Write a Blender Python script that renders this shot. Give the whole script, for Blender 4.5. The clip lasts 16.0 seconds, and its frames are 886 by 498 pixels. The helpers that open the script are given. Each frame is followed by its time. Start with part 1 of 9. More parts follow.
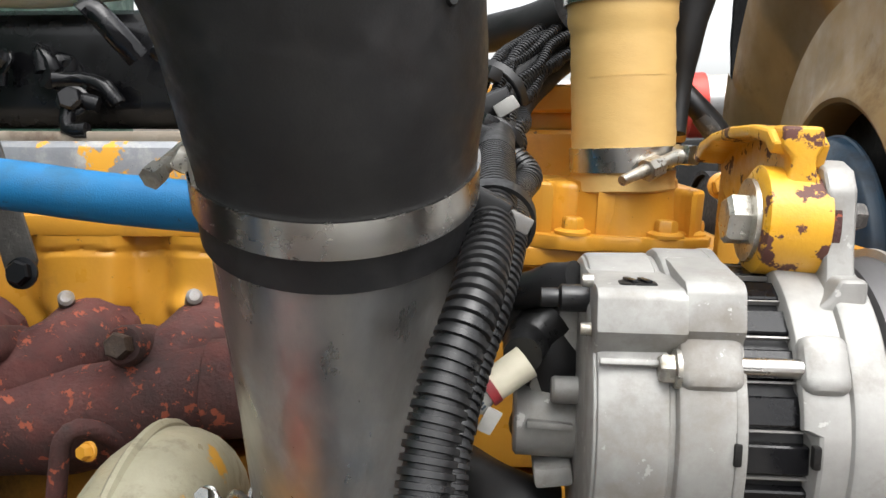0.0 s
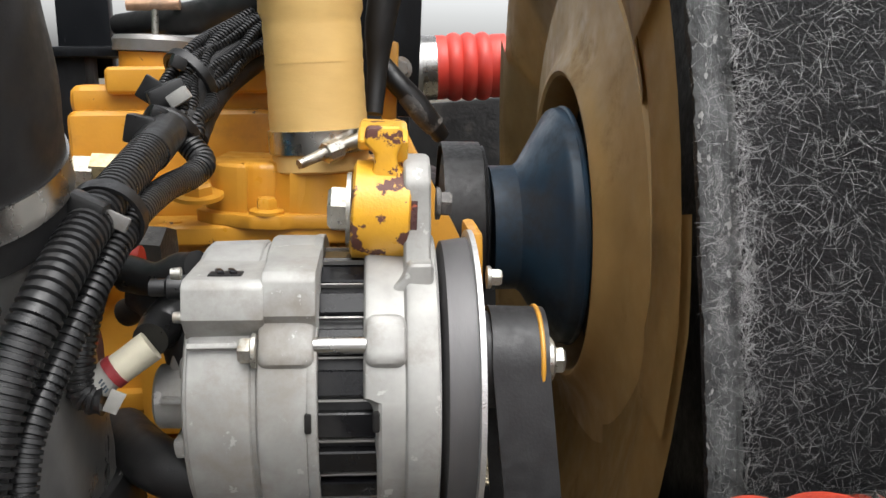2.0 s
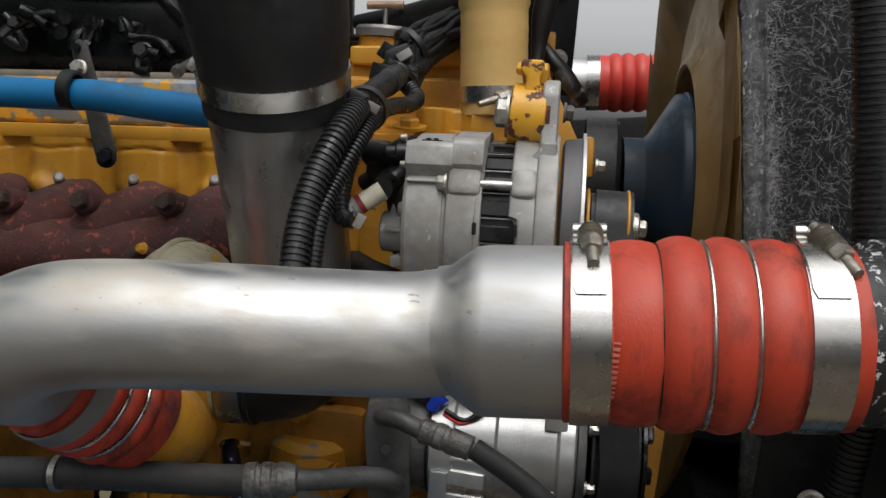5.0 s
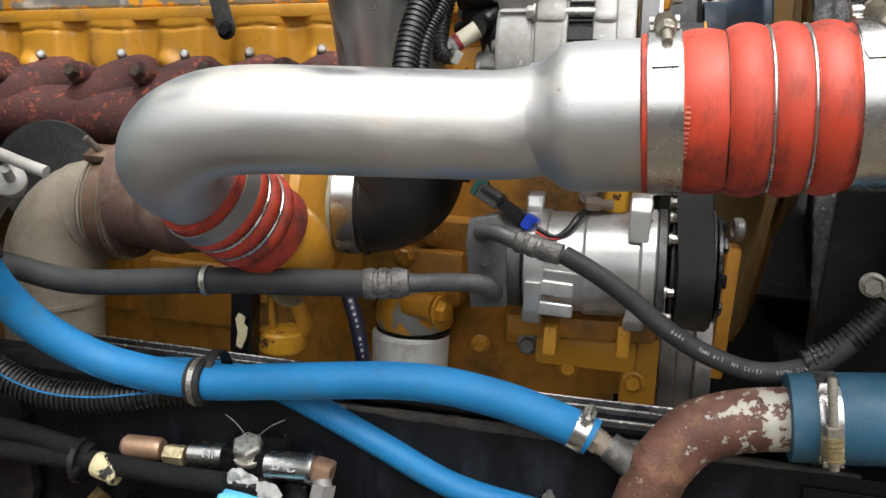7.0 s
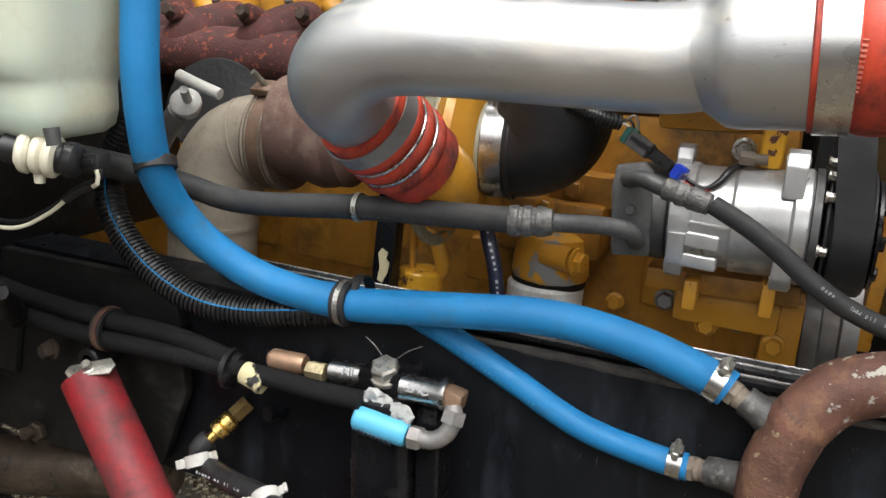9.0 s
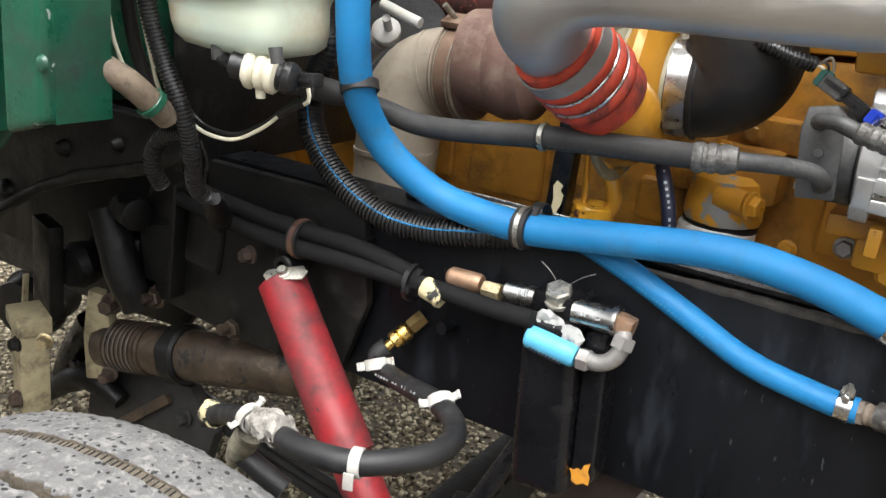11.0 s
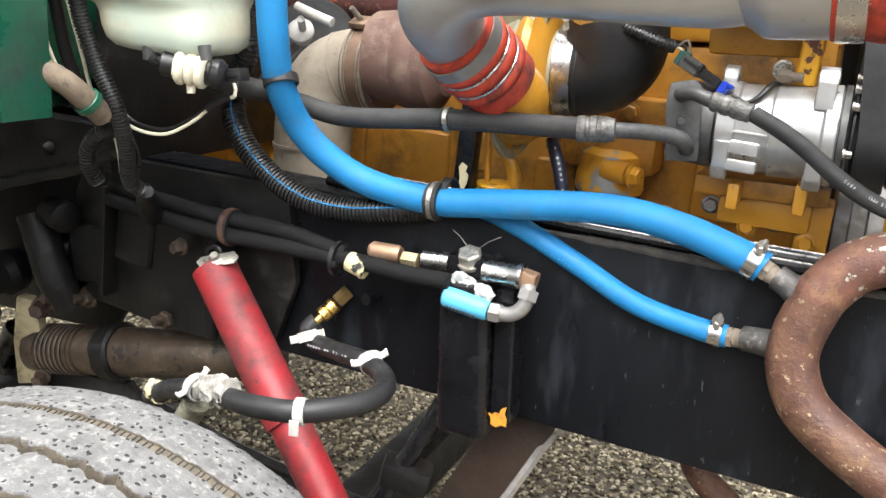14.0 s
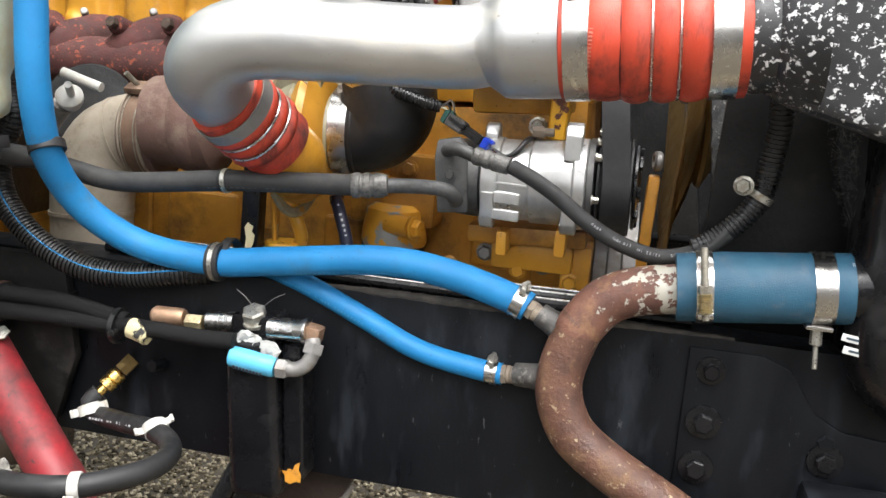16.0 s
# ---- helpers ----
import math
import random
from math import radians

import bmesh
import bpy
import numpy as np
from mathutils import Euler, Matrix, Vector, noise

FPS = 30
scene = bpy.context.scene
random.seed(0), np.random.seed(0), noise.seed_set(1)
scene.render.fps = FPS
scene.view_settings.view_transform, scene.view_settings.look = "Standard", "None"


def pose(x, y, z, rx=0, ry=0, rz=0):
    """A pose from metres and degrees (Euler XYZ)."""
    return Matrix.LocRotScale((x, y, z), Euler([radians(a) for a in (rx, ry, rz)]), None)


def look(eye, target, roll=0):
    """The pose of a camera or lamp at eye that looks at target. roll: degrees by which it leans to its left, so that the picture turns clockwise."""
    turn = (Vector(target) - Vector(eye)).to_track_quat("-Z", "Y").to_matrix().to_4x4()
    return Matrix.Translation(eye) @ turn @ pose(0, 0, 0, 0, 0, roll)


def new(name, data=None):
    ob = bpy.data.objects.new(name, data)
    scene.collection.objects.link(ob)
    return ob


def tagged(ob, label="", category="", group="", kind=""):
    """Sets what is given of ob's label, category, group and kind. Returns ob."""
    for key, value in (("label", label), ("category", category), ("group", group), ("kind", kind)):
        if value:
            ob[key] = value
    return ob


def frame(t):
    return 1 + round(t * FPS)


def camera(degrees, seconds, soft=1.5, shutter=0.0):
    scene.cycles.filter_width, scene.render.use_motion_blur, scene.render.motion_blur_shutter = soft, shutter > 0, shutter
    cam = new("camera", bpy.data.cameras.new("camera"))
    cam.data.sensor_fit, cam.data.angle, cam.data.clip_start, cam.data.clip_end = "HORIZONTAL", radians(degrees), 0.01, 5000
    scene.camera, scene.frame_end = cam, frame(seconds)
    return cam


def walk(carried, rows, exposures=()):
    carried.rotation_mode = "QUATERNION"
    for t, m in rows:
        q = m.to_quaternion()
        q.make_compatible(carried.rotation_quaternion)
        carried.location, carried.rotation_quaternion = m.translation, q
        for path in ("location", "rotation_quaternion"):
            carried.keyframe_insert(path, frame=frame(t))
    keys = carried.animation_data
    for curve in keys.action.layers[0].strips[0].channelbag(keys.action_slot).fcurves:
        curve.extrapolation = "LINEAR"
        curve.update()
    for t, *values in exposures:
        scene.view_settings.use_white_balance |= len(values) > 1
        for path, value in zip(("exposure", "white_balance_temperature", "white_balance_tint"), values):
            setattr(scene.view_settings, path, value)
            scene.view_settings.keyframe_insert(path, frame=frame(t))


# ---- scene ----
cam = camera(54.30, 16.0)


def aim(x, y, z, yaw, pitch, roll):
    """A camera pose from metres and degrees: yaw to the left of +y, pitch up, roll to the left."""
    return pose(x, y, z, 0, 0, yaw) @ pose(0, 0, 0, 90 + pitch) @ pose(0, 0, 0, 0, 0, roll)


# seconds, eye, yaw, pitch, roll
PATH = [
    (0.0, -0.0891, 0.0168, 1.5426, 3.13, -7.86, 3.14),
    (0.5, -0.0617, 0.0028, 1.5415, 1.29, -7.38, 4.26),
    (1.0, -0.0154, -0.0111, 1.5522, -0.51, -7.69, 4.03),
    (1.5, 0.0404, -0.0174, 1.5700, -2.33, -9.90, 2.87),
    (2.0, 0.0897, -0.0307, 1.5863, -4.48, -10.92, 2.54),
    (2.5, 0.1132, -0.0578, 1.5823, -4.98, -10.58, 3.04),
    (3.0, 0.1142, -0.0915, 1.5820, -3.09, -8.98, 3.21),
    (3.5, 0.1260, -0.1590, 1.5730, -0.23, -7.79, 2.87),
    (4.0, 0.1300, -0.2605, 1.5419, 2.68, -8.59, 4.71),
    (4.5, 0.1276, -0.3417, 1.5113, 5.25, -8.18, 5.23),
    (7.0, 0.1488, -0.5420, 1.3702, 12.54, -12.76, 2.47),
    (7.5, 0.1414, -0.5574, 1.3292, 14.75, -13.61, 3.57),
    (8.0, 0.1363, -0.5563, 1.3153, 17.09, -13.97, 4.37),
    (8.5, 0.1421, -0.5614, 1.3140, 19.27, -14.00, 4.64),
    (9.0, 0.1389, -0.5808, 1.3125, 20.92, -14.10, 4.86),
    (9.5, 0.1447, -0.6095, 1.3064, 22.81, -14.37, 4.90),
    (10.0, 0.1305, -0.6279, 1.2916, 25.47, -15.80, 5.58),
    (12.5, 0.1168, -0.7357, 1.2968, 33.02, -19.64, 5.76),
    (13.0, 0.1181, -0.7725, 1.2930, 31.52, -18.68, 5.56),
    (13.5, 0.1314, -0.8023, 1.2643, 27.59, -18.02, 5.09),
    (14.0, 0.1816, -0.8021, 1.2706, 23.81, -16.64, 4.66),
    (14.5, 0.2128, -0.8222, 1.2703, 20.15, -14.79, 4.05),
    (15.0, 0.2363, -0.8196, 1.2740, 16.88, -13.13, 4.20),
    (15.5, 0.2458, -0.8173, 1.2758, 13.73, -12.26, 4.63),
    (16.0, 0.2539, -0.8210, 1.2760, 12.10, -11.74, 4.33),
]
walk(cam, [(t, aim(*row)) for t, *row in PATH], [(0.0, 1.25), (1.0, 1.1), (2.0, 1.0), (3.0, 0.9), (3.5, 0.87), (4.0, 0.58), (4.5, -0.05), (7.0, 1.1), (8.0, 1.77), (9.0, 1.2), (10.0, 1.45), (12.5, 1.85), (14.0, 2.1), (14.5, 1.97), (16.0, 1.75)])

# ---- daylight: a bright overcast sky ----
world = bpy.data.worlds.new("overcast_sky")
scene.world = world
world.use_nodes = True
wn = world.node_tree
wn.nodes.clear()
w_sky = wn.nodes.new("ShaderNodeTexSky")
w_sky.sky_type, w_sky.sun_disc = "NISHITA", False
w_sky.sun_elevation, w_sky.sun_rotation = radians(62), radians(160)
w_sky.dust_density, w_sky.air_density = 4.0, 1.0
w_grey = wn.nodes.new("ShaderNodeHueSaturation")
w_grey.inputs["Saturation"].default_value = 0.12
w_bg = wn.nodes.new("ShaderNodeBackground")
w_bg.inputs["Strength"].default_value = 0.15
w_out = wn.nodes.new("ShaderNodeOutputWorld")
wn.links.new(w_sky.outputs[0], w_grey.inputs["Color"])
wn.links.new(w_grey.outputs[0], w_bg.inputs["Color"])
wn.links.new(w_bg.outputs[0], w_out.inputs["Surface"])
sun = new("sun", bpy.data.lights.new("sun", "SUN"))
sun.data.energy, sun.data.angle, sun.data.color = 1.25, radians(70), (0.985, 0.985, 0.98)
sun.matrix_world = look((0.3, -0.5, 4.0), (0, 0.4, 1.0))

# ---- materials ----


def pbr(name, c1, c2, rough=0.5, metal=0.0, scale=30.0, bump=0.15, fine=400.0, dirt=None, chip=None, coat=0.0, rspread=0.15,
        stretch=(1, 1, 1), trans=0.0, spec=0.5):
    """A worn surface: two tones at scale, dirt = (colour, amount, scale), chip = (colour, amount, scale, rough, metal)."""
    m = bpy.data.materials.new(name)
    m.use_nodes = True
    nt = m.node_tree
    b = nt.nodes["Principled BSDF"]
    tc = nt.nodes.new("ShaderNodeTexCoord")
    mp = nt.nodes.new("ShaderNodeMapping")
    mp.inputs["Scale"].default_value = stretch
    nt.links.new(tc.outputs["Object"], mp.inputs["Vector"])

    def nz(s, detail=5.0, rgh=0.6):
        n = nt.nodes.new("ShaderNodeTexNoise")
        n.inputs["Scale"].default_value, n.inputs["Detail"].default_value, n.inputs["Roughness"].default_value = s, detail, rgh
        nt.links.new(mp.outputs[0], n.inputs["Vector"])
        return n.outputs["Fac"]

    def ramp(fac, lo, hi):
        r = nt.nodes.new("ShaderNodeMapRange")
        r.inputs["From Min"].default_value, r.inputs["From Max"].default_value = lo, hi
        nt.links.new(fac, r.inputs["Value"])
        return r.outputs["Result"]

    def mix(fac, a, bb):
        x = nt.nodes.new("ShaderNodeMix")
        x.data_type = "RGBA"
        nt.links.new(fac, x.inputs["Factor"])
        for sock, v in ((x.inputs[6], a), (x.inputs[7], bb)):
            if isinstance(v, tuple):
                sock.default_value = (*v, 1)
            else:
                nt.links.new(v, sock)
        return x.outputs[2]

    def lerp(fac, a, bb):
        r = nt.nodes.new("ShaderNodeMix")
        nt.links.new(fac, r.inputs["Factor"])
        for sock, v in ((r.inputs[2], a), (r.inputs[3], bb)):
            if isinstance(v, (int, float)):
                sock.default_value = v
            else:
                nt.links.new(v, sock)
        return r.outputs[0]

    big = ramp(nz(scale), 0.3, 0.7)
    col = mix(big, c1, c2)
    rg = lerp(ramp(nz(scale * 2.3), 0.3, 0.7), max(0.02, rough - rspread), min(1.0, rough + rspread))
    me = None
    grain = nz(fine, 3.0)
    if dirt:
        df = ramp(nz(dirt[2], 8.0, 0.7), 0.62 - dirt[1] * 0.5, 0.78 - dirt[1] * 0.3)
        col = mix(df, col, dirt[0])
        rg = lerp(df, rg, 0.85)
        if metal:
            me = lerp(df, metal, 0.0)
    hgt = grain
    if chip:
        cn = nz(chip[2], 6.0, 0.65)
        if len(chip) > 5:
            sx = nt.nodes.new("ShaderNodeSeparateXYZ")
            nt.links.new(tc.outputs["Object"], sx.inputs[0])
            ad = nt.nodes.new("ShaderNodeMath")
            gr = nt.nodes.new("ShaderNodeMapRange")
            gr.inputs["From Min"].default_value, gr.inputs["From Max"].default_value = chip[5]
            gr.inputs["To Min"].default_value, gr.inputs["To Max"].default_value = -0.16, 0.03
            nt.links.new(sx.outputs[0], gr.inputs["Value"])
            nt.links.new(cn, ad.inputs[0])
            nt.links.new(gr.outputs[0], ad.inputs[1])
            cn = ad.outputs[0]
        cf = ramp(cn, 0.60 - chip[1] * 0.4, 0.62 - chip[1] * 0.4)
        col = mix(cf, col, chip[0])
        rg = lerp(cf, rg, chip[3])
        me = lerp(cf, me if me is not None else metal, chip[4])
        hgt = lerp(cf, grain, 0.0)
    nt.links.new(col, b.inputs["Base Color"])
    nt.links.new(rg, b.inputs["Roughness"])
    if me is not None:
        nt.links.new(me, b.inputs["Metallic"])
    else:
        b.inputs["Metallic"].default_value = metal
    b.inputs["Coat Weight"].default_value = coat
    b.inputs["Specular IOR Level"].default_value = spec
    b.inputs["Coat Roughness"].default_value = 0.15
    if trans:
        b.inputs["Subsurface Weight"].default_value = trans
        b.inputs["Subsurface Radius"].default_value = (0.02, 0.025, 0.02)
    if bump:
        bp = nt.nodes.new("ShaderNodeBump")
        bp.inputs["Strength"].default_value, bp.inputs["Distance"].default_value = bump, 0.002
        nt.links.new(hgt, bp.inputs["Height"])
        nt.links.new(bp.outputs[0], b.inputs["Normal"])
    return m


YELLOW = pbr("engine_yellow", (0.60, 0.29, 0.030), (0.50, 0.23, 0.022), 0.40, scale=14, bump=0.10, fine=250, dirt=((0.30, 0.145, 0.03), 0.16, 9), chip=((0.10, 0.05, 0.022), -0.17, 50, 0.6, 0.0), coat=0.15)
YELLOW_LOW = pbr("oily_engine_yellow", (0.50, 0.235, 0.028), (0.34, 0.150, 0.020), 0.42, scale=10, bump=0.15, fine=200, dirt=((0.06, 0.033, 0.013), 0.30, 7), coat=0.1)
YELLOW_CHIP = pbr("chipped_yellow", (0.74, 0.39, 0.025), (0.64, 0.32, 0.022), 0.40, scale=40, chip=((0.10, 0.035, 0.025), 0.115, 44, 0.75, 0.0), coat=0.15)
CAST = pbr("cast_aluminium", (0.40, 0.395, 0.375), (0.27, 0.265, 0.25), 0.58, 0.40, scale=26, bump=0.07, fine=1100, dirt=((0.21, 0.19, 0.165), 0.24, 16), chip=((0.48, 0.47, 0.45), -0.10, 60, 0.5, 0.4))
CAST_OLD = pbr("oxidised_aluminium", (0.66, 0.66, 0.65), (0.50, 0.50, 0.50), 0.40, 0.7, scale=30, bump=0.3, fine=500, dirt=((0.22, 0.21, 0.20), 0.12, 20))
BRUSHED = pbr("brushed_aluminium_tube", (0.60, 0.59, 0.565), (0.43, 0.435, 0.44), 0.45, 0.92, scale=7, bump=0.06, fine=320, dirt=((0.50, 0.42, 0.29), 0.20, 5), rspread=0.14, chip=((0.30, 0.285, 0.26), -0.16, 150, 0.5, 0.6), stretch=(0.35, 1, 1))
DULL_TUBE = pbr("dull_aluminised_tube", (0.46, 0.455, 0.44), (0.30, 0.30, 0.295), 0.36, 0.85, scale=22, bump=0.08, fine=300, dirt=((0.24, 0.225, 0.20), 0.20, 18), stretch=(1, 1, 0.25))
STEEL = pbr("bright_band_steel", (0.56, 0.545, 0.52), (0.45, 0.44, 0.42), 0.27, 1.0, scale=20, bump=0.02, rspread=0.05)
ZINC = pbr("zinc_plated_steel", (0.52, 0.51, 0.47), (0.40, 0.38, 0.33), 0.35, 0.9, scale=120, bump=0.1, dirt=((0.22, 0.17, 0.10), 0.2, 60))
GOLDZINC = pbr("yellow_zinc", (0.55, 0.47, 0.28), (0.40, 0.33, 0.20), 0.4, 0.8, scale=120, bump=0.1, dirt=((0.18, 0.13, 0.08), 0.25, 60))
BRASS = pbr("brass", (0.75, 0.52, 0.16), (0.55, 0.36, 0.12), 0.3, 1.0, scale=80, bump=0.06, dirt=((0.20, 0.12, 0.06), 0.15, 50))
COPPERY = pbr("tarnished_brass", (0.42, 0.26, 0.17), (0.30, 0.19, 0.12), 0.5, 0.7, scale=70, bump=0.12, dirt=((0.18, 0.13, 0.10), 0.2, 40))
RUBBER = pbr("black_rubber", (0.010, 0.010, 0.011), (0.016, 0.0157, 0.0157), 0.5, scale=25, bump=0.1, fine=700, dirt=((0.034, 0.032, 0.032), 0.16, 9), spec=0.4)
RUBBER_MATT = pbr("matt_rubber_hose", (0.026, 0.026, 0.026), (0.040, 0.039, 0.038), 0.6, scale=22, bump=0.15, fine=900, dirt=((0.075, 0.07, 0.065), 0.12, 20))
LOOM = pbr("black_loom_plastic", (0.0085, 0.0085, 0.009), (0.016, 0.016, 0.0165), 0.36, scale=30, bump=0.03, dirt=((0.055, 0.055, 0.055), 0.07, 12))
BRAID = pbr("black_braided_sleeve", (0.006, 0.006, 0.0065), (0.012, 0.0118, 0.0118), 0.7, scale=250, bump=0.9, fine=700, spec=0.25)
PLASTIC = pbr("black_plastic", (0.007, 0.007, 0.0075), (0.013, 0.013, 0.0135), 0.38, scale=40, bump=0.05)
BLACK_PAINT = pbr("dusty_black_frame_paint", (0.0028, 0.0032, 0.0042), (0.0058, 0.0066, 0.0084), 0.42, scale=8, bump=0.14, fine=160, dirt=((0.017, 0.0205, 0.026), 0.17, 12), stretch=(1, 1, 0.32), spec=0.20, rspread=0.18, chip=((0.04, 0.042, 0.045), -0.185, 130, 0.6, 0.0))
# Black for greasy parts, and for panels and blocks that stand in for shade.
GRIME_SHADE = pbr("greasy_and_shade_black", (0.0042, 0.0042, 0.0045), (0.011, 0.0106, 0.0102), 0.46, scale=12, bump=0.55, fine=90, dirt=((0.030, 0.0265, 0.023), 0.13, 14), spec=0.26)
BLUE = pbr("blue_silicone", (0.011, 0.185, 0.425), (0.008, 0.145, 0.345), 0.56, scale=14, bump=0.22, fine=700, dirt=((0.035, 0.13, 0.23), 0.16, 13), chip=((0.02, 0.10, 0.19), -0.145, 130, 0.6, 0.0), spec=0.4)
BLUE_DARK = pbr("dark_blue_silicone", (0.014, 0.066, 0.115), (0.020, 0.088, 0.145), 0.55, scale=20, bump=0.3, fine=500, dirt=((0.09, 0.12, 0.15), 0.15, 22))
BLUE_CAP = pbr("light_blue_sleeve", (0.10, 0.42, 0.62), (0.08, 0.36, 0.55), 0.42, scale=40, bump=0.1)
ORANGE = pbr("orange_silicone", (0.52, 0.054, 0.022), (0.37, 0.036, 0.016), 0.48, scale=20, bump=0.2, fine=500, dirt=((0.055, 0.016, 0.012), 0.27, 22), stretch=(1.0, 1, 0.35))
DULL_BOLT = pbr("dull_bolt_steel", (0.36, 0.335, 0.28), (0.22, 0.20, 0.16), 0.42, 0.7, scale=90, bump=0.25, dirt=((0.10, 0.085, 0.065), 0.22, 70))
RED_FAR = pbr("red_silicone", (0.62, 0.05, 0.03), (0.50, 0.04, 0.03), 0.45, scale=20, bump=0.1)
TAN = pbr("tan_reinforced_hose", (0.66, 0.44, 0.16), (0.58, 0.37, 0.13), 0.55, scale=18, bump=0.12, fine=300, stretch=(1, 1, 3))
RUST = pbr("rusty_pipe", (0.048, 0.021, 0.016), (0.145, 0.068, 0.042), 0.52, scale=20, bump=0.9, fine=170, dirt=((0.22, 0.125, 0.062), 0.20, 22), chip=((0.34, 0.26, 0.16), -0.035, 80, 0.6, 0.0))
RUST_FLAKE = pbr("flaking_rusty_pipe", (0.070, 0.030, 0.023), (0.19, 0.085, 0.055), 0.6, scale=20, bump=0.7, fine=220, chip=((0.43, 0.41, 0.35), 0.27, 58, 0.5, 0.2, (0.19, 0.33)), dirt=((0.26, 0.14, 0.07), 0.20, 24))
MANIFOLD = pbr("rust_red_cast_iron", (0.060, 0.022, 0.021), (0.11, 0.034, 0.028), 0.85, scale=20, bump=0.8, fine=240, chip=((0.30, 0.075, 0.040), 0.02, 70, 0.9, 0.0), dirt=((0.035, 0.022, 0.02), 0.30, 9))
TURBINE = pbr("brown_turbine_iron", (0.10, 0.055, 0.045), (0.15, 0.085, 0.065), 0.8, scale=15, bump=0.5, fine=220, dirt=((0.22, 0.16, 0.12), 0.15, 12))
EXHAUST = pbr("heat_dulled_exhaust", (0.36, 0.31, 0.245), (0.24, 0.20, 0.155), 0.62, 0.35, scale=16, bump=0.2, fine=260, dirt=((0.10, 0.06, 0.04), 0.2, 14))
CREAM = pbr("cream_paint", (0.36, 0.335, 0.235), (0.27, 0.25, 0.175), 0.42, scale=26, bump=0.15, chip=((0.52, 0.27, 0.035), 0.015, 15, 0.45, 0.0), dirt=((0.17, 0.15, 0.11), 0.16, 30))
WHITE = pbr("white_enamel", (0.68, 0.68, 0.66), (0.58, 0.58, 0.55), 0.4, scale=30, bump=0.05, dirt=((0.30, 0.26, 0.20), 0.12, 20))
WHITE_PL = pbr("white_plastic", (0.46, 0.45, 0.42), (0.34, 0.33, 0.30), 0.45, scale=60, bump=0.05, dirt=((0.35, 0.30, 0.22), 0.12, 40))
IVORY = pbr("ivory_plastic", (0.66, 0.62, 0.48), (0.56, 0.52, 0.40), 0.45, scale=40, bump=0.05)
GREY_PL = pbr("worn_grey_plastic", (0.075, 0.075, 0.073), (0.035, 0.035, 0.034), 0.4, scale=50, bump=0.1, dirt=((0.15, 0.14, 0.125), 0.14, 70))
MINT = pbr("translucent_mint_plastic", (0.53, 0.55, 0.42), (0.40, 0.49, 0.44), 0.42, scale=6, bump=0.10, fine=200, dirt=((0.44, 0.38, 0.24), 0.30, 9), trans=0.35)
GREEN = pbr("dark_green_paint", (0.005, 0.055, 0.029), (0.008, 0.080, 0.044), 0.33, scale=12, bump=0.08, dirt=((0.014, 0.030, 0.022), 0.30, 11), chip=((0.30, 0.33, 0.30), -0.18, 70, 0.6, 0.0), coat=0.12)
RED = pbr("red_shock_paint", (0.30, 0.012, 0.018), (0.20, 0.010, 0.014), 0.48, scale=11, bump=0.08, dirt=((0.05, 0.02, 0.02), 0.40, 8), chip=((0.06, 0.02, 0.02), -0.1, 60, 0.6, 0.0), coat=0.05)
BLACKENED = pbr("blackened_weld_steel", (0.10, 0.095, 0.09), (0.05, 0.047, 0.045), 0.5, 0.4, scale=40, bump=0.4, fine=250, dirt=((0.28, 0.26, 0.23), 0.14, 50))
TAG = pbr("tattered_tag_paper", (0.60, 0.52, 0.30), (0.50, 0.44, 0.26), 0.7, scale=60, bump=0.4, fine=200, chip=((0.02, 0.02, 0.02), 0.20, 55, 0.6, 0.0))
HEAD_WORN = pbr("worn_filter_yellow", (0.66, 0.33, 0.03), (0.54, 0.25, 0.025), 0.42, scale=20, chip=((0.30, 0.30, 0.29), 0.16, 22, 0.5, 0.3))
VBAND = pbr("rusted_band_steel", (0.20, 0.125, 0.085), (0.13, 0.08, 0.055), 0.55, 0.4, scale=30, bump=0.2, dirt=((0.26, 0.20, 0.15), 0.15, 20))
PALE_YEL = pbr("faded_yellow_paint", (0.52, 0.38, 0.16), (0.44, 0.30, 0.12), 0.5, scale=20, bump=0.1, dirt=((0.20, 0.13, 0.06), 0.15, 14))
GREY_ST = pbr("bare_grey_steel", (0.30, 0.29, 0.28), (0.22, 0.21, 0.20), 0.45, 0.6, scale=25, bump=0.15, dirt=((0.18, 0.14, 0.10), 0.2, 20))
MUD_ST = pbr("muddy_steel", (0.20, 0.16, 0.12), (0.12, 0.095, 0.075), 0.75, 0.1, scale=20, bump=0.4, fine=200, dirt=((0.28, 0.23, 0.17), 0.25, 14))
FAN_TAN = pbr("tan_fan_plastic", (0.40, 0.265, 0.105), (0.30, 0.195, 0.075), 0.5, scale=12, bump=0.06, dirt=((0.20, 0.12, 0.05), 0.10, 8))
HUB_BLUE = pbr("blue_fan_clutch_paint", (0.022, 0.060, 0.105), (0.016, 0.036, 0.062), 0.42, scale=10, bump=0.08, dirt=((0.03, 0.032, 0.036), 0.30, 12))
DARK_ST = pbr("dark_belt_rubber", (0.012, 0.012, 0.013), (0.022, 0.022, 0.023), 0.5, scale=60, bump=0.1)
CREAM_LINK = pbr("cream_spring_shackle", (0.42, 0.36, 0.22), (0.33, 0.28, 0.17), 0.5, scale=30, bump=0.15, dirt=((0.10, 0.08, 0.055), 0.28, 20))
